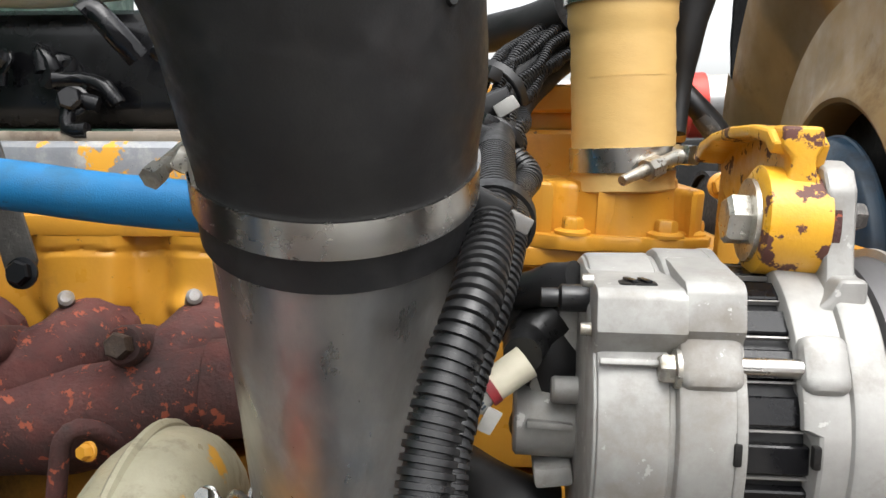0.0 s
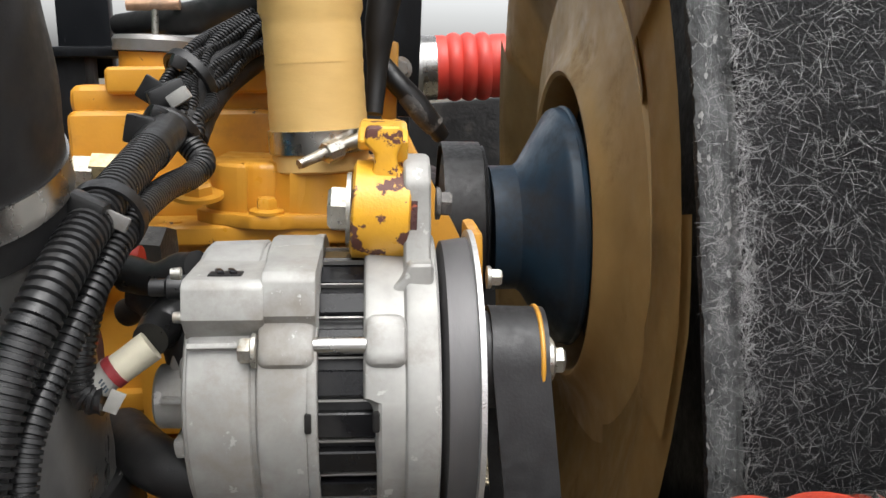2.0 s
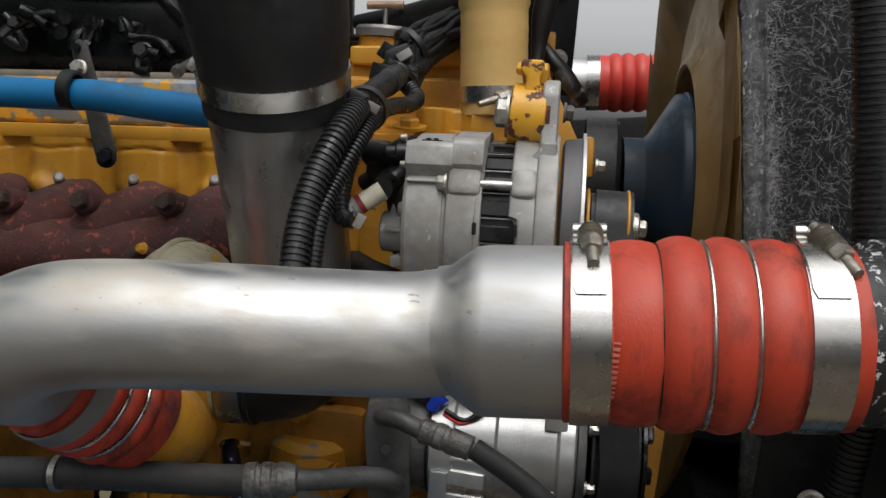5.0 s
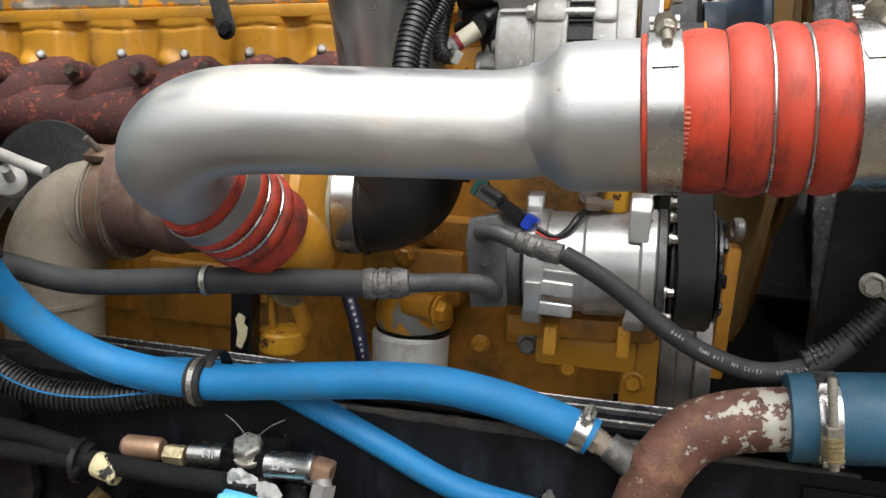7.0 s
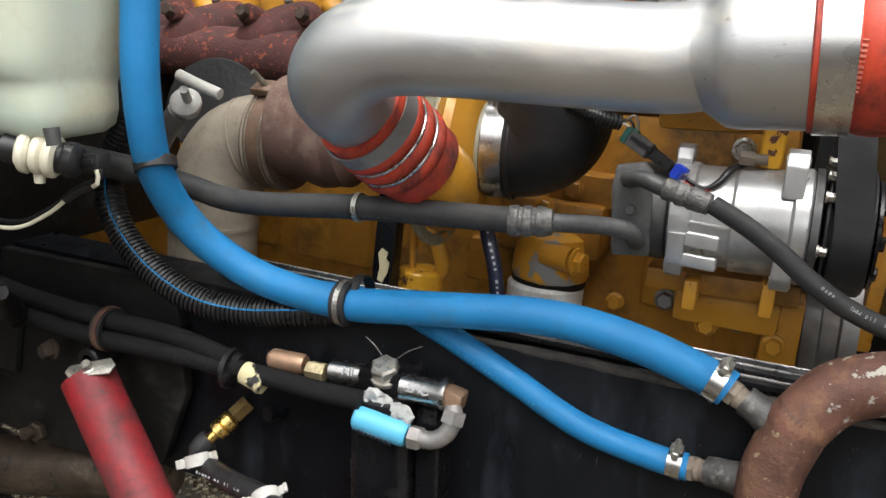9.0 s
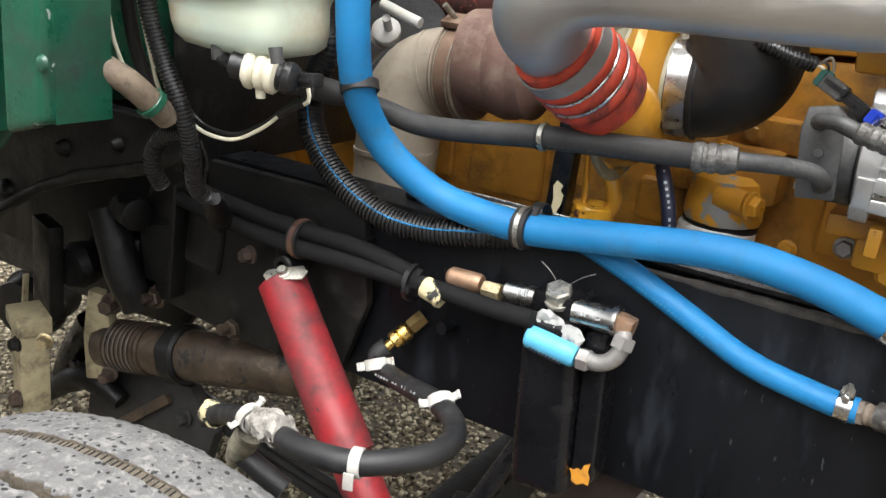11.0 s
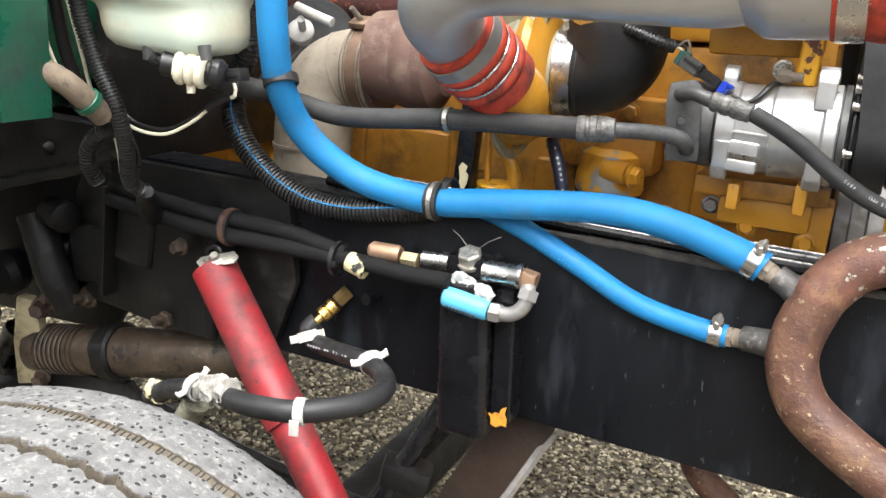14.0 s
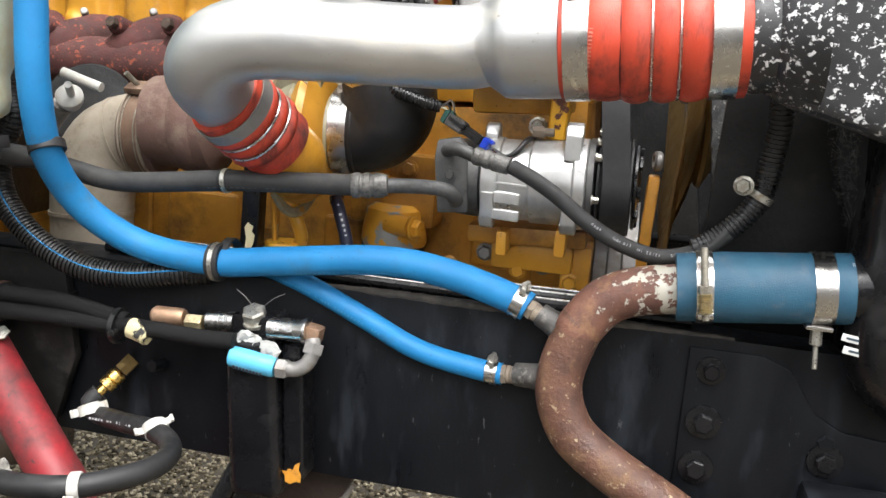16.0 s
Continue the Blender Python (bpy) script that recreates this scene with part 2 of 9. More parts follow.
OIL_BLK = pbr("gloss_black_paint", (0.004, 0.004, 0.005), (0.008, 0.008, 0.009), 0.25, scale=14, bump=0.05, dirt=((0.02, 0.019, 0.018), 0.06, 8), coat=0.1, spec=0.3)
PALE_FLAKE = pbr("bare_primer", (0.62, 0.55, 0.36), (0.55, 0.47, 0.28), 0.6, scale=50, bump=0.2)
YELLOW_FLAKE = pbr("exposed_yellow", (0.62, 0.28, 0.03), (0.46, 0.19, 0.025), 0.5, scale=60, bump=0.3, dirt=((0.20, 0.09, 0.03), 0.18, 90))
RUSTY_BOLT = pbr("dark_rusted_bolt", (0.075, 0.048, 0.034), (0.030, 0.022, 0.018), 0.65, 0.2, scale=70, bump=0.4, fine=260, dirt=((0.15, 0.10, 0.07), 0.15, 80))
PRINT = pbr("pale_print", (0.46, 0.47, 0.48), (0.30, 0.31, 0.32), 0.6, scale=100, bump=0)
PRINT_DK = pbr("dark_print", (0.03, 0.05, 0.07), (0.05, 0.07, 0.09), 0.6, scale=100, bump=0)

# ---- builders ----
WORLD_OF = {}


def sweep(path, r, seg=16, step=0.012, rib=None, ends=True):
    """A tube along a smooth line through the points. r: a radius or one for each point. rib = (pitch, depth): a corrugated wall."""
    pts = [Vector(p) for p in path]
    rr = [r] * len(pts) if isinstance(r, (int, float)) else list(r)
    ext = [2 * pts[0] - pts[1], *pts, 2 * pts[-1] - pts[-2]]
    line, rad = [], []
    for i in range(len(pts) - 1):
        p0, p1, p2, p3 = ext[i:i + 4]
        n = max(2, int((p2 - p1).length / step))
        for k in range(n):
            u = k / n
            line.append(0.5 * (2 * p1 + (p2 - p0) * u + (2 * p0 - 5 * p1 + 4 * p2 - p3) * u * u + (3 * p1 - p0 - 3 * p2 + p3) * u ** 3))
            rad.append(rr[i] + (rr[i + 1] - rr[i]) * (u * u * (3 - 2 * u)))
    line.append(pts[-1])
    rad.append(rr[-1])
    if rib:
        pitch, depth = rib
        cum = [0.0]
        for a, b in zip(line, line[1:]):
            cum.append(cum[-1] + (b - a).length)
        cuts = []
        n = int(cum[-1] / pitch)
        for k in range(n):
            for f, d in ((0.0, 0), (0.5, 0), (0.58, 1), (0.92, 1)):
                cuts.append(((k + f) * pitch, d))
        cuts.append((cum[-1], 0))
        l2, r2, j = [], [], 0
        for s, d in cuts:
            while j < len(cum) - 2 and cum[j + 1] < s:
                j += 1
            u = (s - cum[j]) / max(1e-9, cum[j + 1] - cum[j])
            l2.append(line[j].lerp(line[j + 1], min(1, u)))
            r2.append(rad[j] + (rad[j + 1] - rad[j]) * u - depth * d)
        line, rad = l2, r2
    bm = bmesh.new()
    t = (line[1] - line[0]).normalized()
    nrm = t.orthogonal().normalized()
    rings = []
    for i, p in enumerate(line):
        t2 = (line[min(i + 1, len(line) - 1)] - line[max(i - 1, 0)]).normalized()
        nrm = t.rotation_difference(t2) @ nrm
        t = t2
        bn = t.cross(nrm)
        rings.append([bm.verts.new(p + (nrm * math.cos(2 * math.pi * k / seg) + bn * math.sin(2 * math.pi * k / seg)) * rad[i]) for k in range(seg)])
    for a, b in zip(rings, rings[1:]):
        for k in range(seg):
            bm.faces.new((a[k], a[(k + 1) % seg], b[(k + 1) % seg], b[k]))
    if ends:
        bm.faces.new(rings[0][::-1])
        bm.faces.new(rings[-1])
    return bm


def lathe(prof, a, d, seg=32):
    """A turned body: prof = (distance along d from a, radius) ..., closed at both ends."""
    a, d = Vector(a), Vector(d).normalized()
    n = d.orthogonal().normalized()
    b = d.cross(n)
    bm = bmesh.new()
    rings = [[bm.verts.new(a + d * s + (n * math.cos(2 * math.pi * k / seg) + b * math.sin(2 * math.pi * k / seg)) * max(r, 1e-4)) for k in range(seg)] for s, r in prof]
    for u, v in zip(rings, rings[1:]):
        for k in range(seg):
            bm.faces.new((u[k], u[(k + 1) % seg], v[(k + 1) % seg], v[k]))
    bm.faces.new(rings[0][::-1])
    bm.faces.new(rings[-1])
    return bm


def ring(a, d, r_in, r_out, width, seg=40, bev=0.0):
    """A flat band round an axis, with an open middle."""
    prof = [(-width / 2, r_in), (-width / 2, r_out - bev), (-width / 2 + bev, r_out), (width / 2 - bev, r_out), (width / 2, r_out - bev), (width / 2, r_in), (-width / 2, r_in)]
    a, d = Vector(a), Vector(d).normalized()
    n = d.orthogonal().normalized()
    b = d.cross(n)
    bm = bmesh.new()
    rings = [[bm.verts.new(a + d * s + (n * math.cos(2 * math.pi * k / seg) + b * math.sin(2 * math.pi * k / seg)) * r) for k in range(seg)] for s, r in prof[:-1]]
    for i in range(len(rings)):
        u, v = rings[i], rings[(i + 1) % len(rings)]
        for k in range(seg):
            bm.faces.new((u[k], u[(k + 1) % seg], v[(k + 1) % seg], v[k]))
    return bm


def box(c, s, rot=(0, 0, 0), bev=0.0, segs=2):
    bm = bmesh.new()
    bmesh.ops.create_cube(bm, size=1.0, matrix=pose(*c, *rot) @ Matrix.Diagonal((*s, 1)))
    if bev:
        bmesh.ops.bevel(bm, geom=bm.edges[:], offset=bev, segments=segs, affect="EDGES", profile=0.6)
    return bm


def prism(outline, depth, m=None, bev=0.0, segs=2):
    """A plate: the outline in its own x, y plane, depth along its z, set at the pose m."""
    bm = bmesh.new()
    lo = [bm.verts.new((x, y, -depth / 2)) for x, y in outline]
    hi = [bm.verts.new((x, y, depth / 2)) for x, y in outline]
    n = len(outline)
    bm.faces.new(lo[::-1])
    bm.faces.new(hi)
    for k in range(n):
        bm.faces.new((lo[k], lo[(k + 1) % n], hi[(k + 1) % n], hi[k]))
    bmesh.ops.recalc_face_normals(bm, faces=bm.faces[:])
    if bev:
        bmesh.ops.bevel(bm, geom=bm.edges[:], offset=bev, segments=segs, affect="EDGES", profile=0.6)
    if m is not None:
        bm.transform(m)
    return bm


def hexa(a, d, r, h, washer=True):
    """A hexagon bolt head on a flange, from a along d."""
    a, d = Vector(a), Vector(d).normalized()
    bm = lathe([(0, r * 0.98), (h * 0.8, r * 0.98), (h, r * 0.82)], a, d, 6)
    if washer:
        join(bm, lathe([(-0.001, r * 1.25), (h * 0.15, r * 1.25), (h * 0.22, r * 1.1)], a, d, 20))
    return bm


def join(bm, *others):
    for o in others:
        me = bpy.data.meshes.new("tmp")
        o.to_mesh(me)
        o.free()
        bm.from_mesh(me)
        bpy.data.meshes.remove(me)
    return bm


def ball(c, r, squash=(1, 1, 1), sub=3):
    bm = bmesh.new()
    bmesh.ops.create_icosphere(bm, subdivisions=sub, radius=r, matrix=Matrix.Translation(c) @ Matrix.Diagonal((*squash, 1)))
    return bm


def cog(bm, amount, scale, seed=0.0):
    """Makes a surface uneven, as a casting or a flake is."""
    for v in bm.verts:
        v.co += noise.noise_vector(v.co * scale + Vector((seed, seed * 2, 0))) * amount
    return bm


def part(name, bm, material, parent=None, label="", sharp=32):
    me = bpy.data.meshes.new(name)
    bmesh.ops.recalc_face_normals(bm, faces=bm.faces[:])
    bm.to_mesh(me)
    bm.free()
    me.materials.append(material)
    me.shade_smooth()
    me.set_sharp_from_angle(angle=radians(sharp))
    ob = new(name, me)
    if parent is not None:
        ob.parent = parent
        ob.matrix_parent_inverse = WORLD_OF.get(parent, Matrix()).inverted()
    if label:
        ob["label"] = label
    return ob


GROUPS = {"hose clamp": "hose clamps", "cable tie": "cable ties", "wire loom": "wire looms", "hose boot": "silicone boots", "frame rail": "frame rails", "fitting": "pipe fittings"}


def thing(name, at, label, category, group="", kind=""):
    ob = new(name)
    ob.empty_display_size = 0.02
    ob.location = at
    WORLD_OF[ob] = Matrix.Translation(at)
    return tagged(ob, label, category, group or GROUPS.get(category, ""), kind)


def solo(name, bm, material, label, category, group="", kind="", sharp=32):
    return tagged(part(name, bm, material, None, "", sharp), label, category, group, kind)


def writing(name, text, size, m, material, parent, stretch=1.0, extrude=0.0002):
    cu = bpy.data.curves.new(name, "FONT")
    cu.body, cu.size, cu.extrude = text, size, extrude
    cu.align_x, cu.align_y = "CENTER", "CENTER"
    tmp = bpy.data.objects.new(name, cu)
    scene.collection.objects.link(tmp)
    bpy.context.view_layer.update()
    me = bpy.data.meshes.new_from_object(tmp.evaluated_get(bpy.context.evaluated_depsgraph_get()))
    bpy.data.objects.remove(tmp)
    bpy.data.curves.remove(cu)
    me.transform(m @ Matrix.Diagonal((stretch, 1, 1, 1)))
    me.materials.clear()
    me.materials.append(material)
    ob = new(name, me)
    if parent is not None:
        ob.parent = parent
        ob.matrix_parent_inverse = WORLD_OF.get(parent, Matrix()).inverted()
    return ob


def face_m(at, x_dir, up):
    """A pose whose x runs along x_dir and whose y runs up, so that its z faces out."""
    x = Vector(x_dir).normalized()
    z = x.cross(Vector(up)).normalized()
    y = z.cross(x)
    return Matrix.Translation(at) @ Matrix((x, y, z)).transposed().to_4x4()


def band_clamp(at, axis, r, width=0.016, screw=None, parent=None, name="hose_clamp", label="", category="hose clamp", mat=None, worm=True):
    """A band round a hose with a worm-drive housing. screw: the way from the axis to the housing."""
    c = thing(name, at, label or "bright steel worm-drive hose clamp", category) if parent is None else parent
    axis = Vector(axis).normalized()
    b = part("band", ring(at, axis, r - 0.0005, r + 0.0012, width, 48), mat or STEEL, c)
    if screw is not None and worm:
        s = Vector(screw).normalized()
        s = (s - axis * s.dot(axis)).normalized()
        w = axis.cross(s)
        p = Vector(at) + s * (r + 0.006)
        rot = Matrix((w, axis, s)).transposed().to_4x4()
        h = bmesh.new()
        bmesh.ops.create_cube(h, size=1.0, matrix=Matrix.Translation(p) @ rot @ Matrix.Diagonal((0.016, width * 0.85, 0.008, 1)))
        bmesh.ops.bevel(h, geom=h.edges[:], offset=0.002, segments=2, affect="EDGES")
        c = part("housing", h, ZINC, c)
        part("screw", join(lathe([(-0.012, 0.0042), (0.012, 0.0042)], p + s * 0.001, w, 14), hexa(p + s * 0.001 + w * 0.012, w, 0.0055, 0.006, False)), ZINC, c)
        return c.parent
    return c

# ---- the setting: gravel yard and the truck's frame ----
GROUND = -0.24
gravel_mat = pbr("gravel_bed", (0.05, 0.041, 0.028), (0.13, 0.108, 0.074), 0.9, scale=60, bump=1.0, fine=140, dirt=((0.05, 0.045, 0.04), 0.3, 40))
gb = bmesh.new()
bmesh.ops.create_grid(gb, x_segments=4, y_segments=4, size=400, matrix=Matrix.Translation((0, 0, GROUND)))
ground = solo("ground", gb, gravel_mat, "grey-brown gravel yard under the truck", "ground", kind="structure")


def stone_mat():
    m = pbr("washed_gravel_stones", (0.20, 0.18, 0.15), (0.34, 0.31, 0.26), 0.9, scale=60, bump=0.3, fine=300, spec=0.15)
    nt = m.node_tree
    b = nt.nodes["Principled BSDF"]
    geo = nt.nodes.new("ShaderNodeNewGeometry")
    r = nt.nodes.new("ShaderNodeValToRGB")
    for pos, c in ((0.0, (0.035, 0.028, 0.019)), (0.3, (0.12, 0.098, 0.064)), (0.65, (0.27, 0.228, 0.155)), (1.0, (0.50, 0.44, 0.32))):
        e = r.color_ramp.elements[0] if pos == 0 else r.color_ramp.elements[-1] if pos == 1 else r.color_ramp.elements.new(pos)
        e.color = (*c, 1)
    nt.links.new(geo.outputs["Random Per Island"], r.inputs["Fac"])
    nt.links.new(r.outputs[0], b.inputs["Base Color"])
    return m


def gravel():
    rng = np.random.default_rng(4)
    unit = bmesh.new()
    bmesh.ops.create_icosphere(unit, subdivisions=1, radius=1.0)
    uv = np.array([v.co[:] for v in unit.verts])
    uf = np.array([[v.index for v in f.verts] for f in unit.faces])
    unit.free()
    n = 95000
    c = np.c_[rng.uniform(-3.7, 1.0, n), rng.uniform(0.0, 1.0, n) ** 1.4 * 4.0 - 0.1, np.full(n, GROUND)]
    size = rng.uniform(0.004, 0.0095, n)[:, None] * np.c_[rng.uniform(0.8, 1.5, n), rng.uniform(0.8, 1.3, n), rng.uniform(0.5, 0.9, n)]
    a = rng.uniform(0, 6.28, n)
    jit = uv[None] * (1 + rng.uniform(-0.25, 0.25, (n, len(uv), 1))) * size[:, None]
    x = jit[..., 0] * np.cos(a)[:, None] - jit[..., 1] * np.sin(a)[:, None]
    y = jit[..., 0] * np.sin(a)[:, None] + jit[..., 1] * np.cos(a)[:, None]
    v = np.stack([x, y, jit[..., 2]], -1) + c[:, None] + [0, 0, 0.004]
    f = (uf[None] + (np.arange(n) * len(uv))[:, None, None]).reshape(-1, 3)
    me = bpy.data.meshes.new("gravel")
    me.from_pydata(v.reshape(-1, 3).tolist(), [], f.tolist())
    me.materials.append(stone_mat())
    return tagged(new("gravel", me), "loose mixed brown and pale gravel stones", "gravel", kind="stuff")


gravel()

# Added wall, out of view: blocks low sky light, gives bare metal a pale reflection.
unseen_wall = solo("wall_unseen", box((0, -6.0, 1.3), (30, 0.25, 3.0), bev=0.01), pbr("pale_unseen_wall", (0.40, 0.39, 0.37), (0.30, 0.29, 0.275), 0.9, scale=2, bump=0.3, fine=30), "plain pale yard wall facing the truck", "wall", kind="structure")

# the near frame rail: a C-section with a flange at top and bottom
RAIL_Y, RAIL_T, RAIL_B = 0.42, 0.93, 0.615
frame_rail = thing("frame_rail", (0, RAIL_Y, RAIL_B), "dusty black painted steel truck frame rail", "frame rail")


def rail_profile(y, side):
    w, t = 0.085, 0.009
    return [(0, RAIL_B), (0, RAIL_T), (side * w, RAIL_T), (side * w, RAIL_T - t), (side * t, RAIL_T - t), (side * t, RAIL_B + t), (side * w, RAIL_B + t), (side * w, RAIL_B)]


def rail(y, side, x0, x1):
    bm = prism([(a, z) for a, z in rail_profile(y, side)], x1 - x0, None, 0.0025, 2)
    bm.transform(Matrix.Translation(((x0 + x1) / 2, y, 0)) @ Matrix(((0, 0, 1, 0), (1, 0, 0, 0), (0, 1, 0, 0), (0, 0, 0, 1))))
    return bm


part("channel", rail(RAIL_Y, 1, -2.6, 1.1), BLACK_PAINT, frame_rail)
for bx, bz, br in ((0.393, 0.889, 0.017), (0.393, 0.806, 0.022), (0.393, 0.735, 0.022), (0.56, 0.80, 0.022), (0.57, 0.715, 0.022)):
    part("bolt", hexa((bx, RAIL_Y, bz), (0, -1, 0), br * 0.62, 0.011), BLACK_PAINT, frame_rail)
far_rail = thing("frame_rail", (0, 1.30, RAIL_B), "black steel frame rail beyond the engine", "frame rail")
part("channel", rail(1.30, -1, -2.6, 1.1), BLACK_PAINT, far_rail)

# ---- the engine: block, head, covers ----
# Along its crankshaft the engine stands nose-up in the frame; its castings follow that line.
TILT_DEG = 3.0
ENG = pose(0, 0, 0) @ Matrix.Translation((-0.3, 0.9, 1.4)) @ pose(0, 0, 0, 0, -TILT_DEG, 0) @ Matrix.Translation((0.3, -0.9, -1.4))


def eng(bm):
    bm.transform(ENG)
    return bm


engine = thing("engine_block", (-0.35, 1.0, 0.75), "yellow painted in-line diesel engine block with cylinder head", "engine")
part("crankcase", eng(box((-0.52, 1.06, 0.98), (1.26, 0.46, 0.44), bev=0.02)), YELLOW_LOW, engine)
part("cylinder_head", eng(box((-0.52, 1.06, 1.33), (1.26, 0.34, 0.19), bev=0.008)), YELLOW, engine)
part("head_gasket_rail", eng(box((-0.52, 1.05, 1.235), (1.27, 0.40, 0.02), bev=0.004)), YELLOW, engine)
# bulged water jacket along the near side of the head


def head_side():
    """The cast side of the head: broad upright panels that flare out at the foot, and low arches between them."""
    def soft(d, w):
        return 1 / (1 + math.exp(-d / w))
    bm = bmesh.new()
    nx, nz = 330, 60
    rows = []
    for j in range(nz + 1):
        z = 1.236 + (1.428 - 1.236) * j / nz
        row = []
        for i in range(nx + 1):
            x = -1.12 + 1.10 * i / nx
            u = (x + 0.505 + 0.07) % 0.14 - 0.07
            foot = max(0.0, 1.345 - z) * 0.25
            plate = soft(0.046 + foot - u, 0.0035) * soft(u + 0.044 + 1.6 * foot, 0.006) * soft(z - 1.322 - 0.03 * abs(u) / 0.05, 0.004)
            w = (x + 0.394 + 0.14) % 0.28 - 0.14
            rr = math.hypot(w, max(0.0, z - 1.332))
            arch = soft(0.036 - rr, 0.004)
            seam = 0.004 * math.exp(-((z - 1.412 - 0.002 * math.sin(x * 60)) / 0.0022) ** 2)
            y = 0.875 - 0.026 * plate - 0.014 * arch - 0.010 * soft(1.29 - z, 0.012) + seam
            row.append(bm.verts.new((x, y + 0.0015 * noise.noise(Vector((x * 18, z * 18, 3))), z)))
        rows.append(row)
    for a, b in zip(rows, rows[1:]):
        for k in range(nx):
            bm.faces.new((a[k], a[k + 1], b[k + 1], b[k]))
    back = [bm.verts.new((x, 0.92, z)) for x, z in ((-1.12, 1.236), (-0.02, 1.236), (-0.02, 1.428), (-1.12, 1.428))]
    bm.faces.new(back)
    return bm


part("jacket_side", eng(head_side()), YELLOW, engine, "cast side wall with raised panels", 60)
for k in range(7):
    part("core_plug", eng(lathe([(0, 0.0075), (0.003, 0.0075), (0.002, 0.005)], (-0.996 + 0.14 * k, 0.868, 1.322), (0, -1, 0), 16)), GRIME_SHADE, engine)
part("head_flange", eng(box((-0.52, 0.985, 1.437), (1.28, 0.25, 0.022), bev=0.005)), YELLOW, engine)
valve_cover = thing("valve_cover", (-0.55, 1.0, 1.45), "worn aluminium valve cover base with flaking yellow paint", "valve cover")
WORN = pbr("worn_valve_cover", (0.34, 0.35, 0.37), (0.24, 0.25, 0.27), 0.4, 0.5, scale=20, bump=0.15, chip=((0.66, 0.33, 0.03), 0.16, 22, 0.45, 0.0), dirt=((0.55, 0.54, 0.50), 0.18, 16))
part("base_casting", eng(box((-0.73, 1.02, 1.485), (0.86, 0.26, 0.075), bev=0.016, segs=3)), WORN, valve_cover)
for k in range(6):
    part("bolt", eng(hexa((-1.08 + k * 0.15, 0.90, 1.448), (0, 0, 1), 0.008, 0.009)), GOLDZINC, valve_cover)
part("cover_lip", eng(box((-0.73, 1.02, 1.526), (0.84, 0.24, 0.012), bev=0.004)), EXHAUST, valve_cover, "pale gasket lip")
# The black colour puts the deep shade over the head into the cover.
top_cover = solo("valve_cover", eng(cog(box((-0.74, 1.06, 1.60), (0.80, 0.22, 0.13), bev=0.03, segs=4), 0.004, 9)), OIL_BLK, "greasy black valve cover crowded with hoses", "valve cover")

# front: thermostat housing, timing case and oil filler
front = thing("front_housing", (0.02, 0.95, 1.3), "yellow painted thermostat housing bolted to the engine front", "engine housing")
part("water_outlet", lathe([(0, 0.056), (0.018, 0.0545), (0.03, 0.053), (0.058, 0.052), (0.062, 0.048), (0.10, 0.046)], (0.035, 0.85, 1.447), (-0.06, 0, 1), 48), YELLOW, front)


def pocket(cx, cy, r):
    return [(cx - r * math.cos(q), cy + r * math.sin(q)) for q in [math.pi * k / 10 for k in range(11)]]


PLAN = [(-0.080, 0.98), (-0.080, 0.832), (-0.066, 0.812), (-0.042, 0.801)] + pocket(-0.016, 0.800, 0.022) + [(0.012, 0.799), (0.040, 0.799)] + pocket(0.067, 0.802, 0.022) + [(0.094, 0.806), (0.106, 0.824), (0.106, 0.98)]
part("housing_top", cog(prism(PLAN, 0.052, Matrix.Translation((0, 0, 1.475)), 0.007, 3), 0.0015, 30), YELLOW, front)
part("flange", cog(prism([(-0.088, 0.985), (-0.088, 0.825), (-0.068, 0.800), (-0.042, 0.790), (-0.030, 0.782), (-0.002, 0.782), (0.010, 0.789), (0.044, 0.789), (0.054, 0.782), (0.082, 0.782), (0.106, 0.796), (0.114, 0.822), (0.114, 0.985)], 0.014, Matrix.Translation((0.0, 0, 1.449)) @ pose(0, 0, 0, 0, -1.5, 0), 0.0035, 2), 0.0008, 40), YELLOW, front)
part("gasket_line", prism([(-0.086, 0.985), (-0.086, 0.827), (-0.06, 0.798), (0.1, 0.796), (0.112, 0.824), (0.112, 0.985)], 0.003, Matrix.Translation((0, 0, 1.4405)) @ pose(0, 0, 0, 0, -1.5, 0)), GRIME_SHADE, front)
part("base_flange", cog(eng(box((-0.002, 0.935, 1.4205), (0.275, 0.285, 0.020), bev=0.006, segs=3)), 0.0008, 40), YELLOW, front)
part("lower_housing", eng(box((0.0, 0.96, 1.29), (0.31, 0.27, 0.17), bev=0.012)), YELLOW, front)
for bx, by, bz in ((-0.016, 0.797, 1.456), (0.067, 0.797, 1.458), (0.092, 0.822, 1.458), (-0.108, 0.815, 1.428)):
    part("bolt", join(lathe([(0, 0.0165), (0.003, 0.0165), (0.005, 0.012)], (bx, by, bz), (0, -0.05, 1), 24), hexa((bx, by, bz + 0.003), (0, -0.05, 1), 0.0105, 0.012, False)), YELLOW, front)
part("timing_case", eng(box((0.10, 1.08, 1.12), (0.10, 0.52, 0.62), bev=0.02)), YELLOW_LOW, front)
part("side_lug", box((0.099, 0.95, 1.585), (0.017, 0.03, 0.085), bev=0.004), YELLOW, front)
part("side_bolt", hexa((0.120, 0.83, 1.505), (0, -1, 0.1), 0.010, 0.012), YELLOW, front)
rocker = thing("front_rocker_housing", (-0.10, 1.06, 1.44), "yellow painted housing below the oil filler", "engine housing")
part("casting", eng(cog(box((-0.10, 1.065, 1.485), (0.29, 0.25, 0.10), bev=0.012, segs=3), 0.002, 12)), YELLOW, rocker)
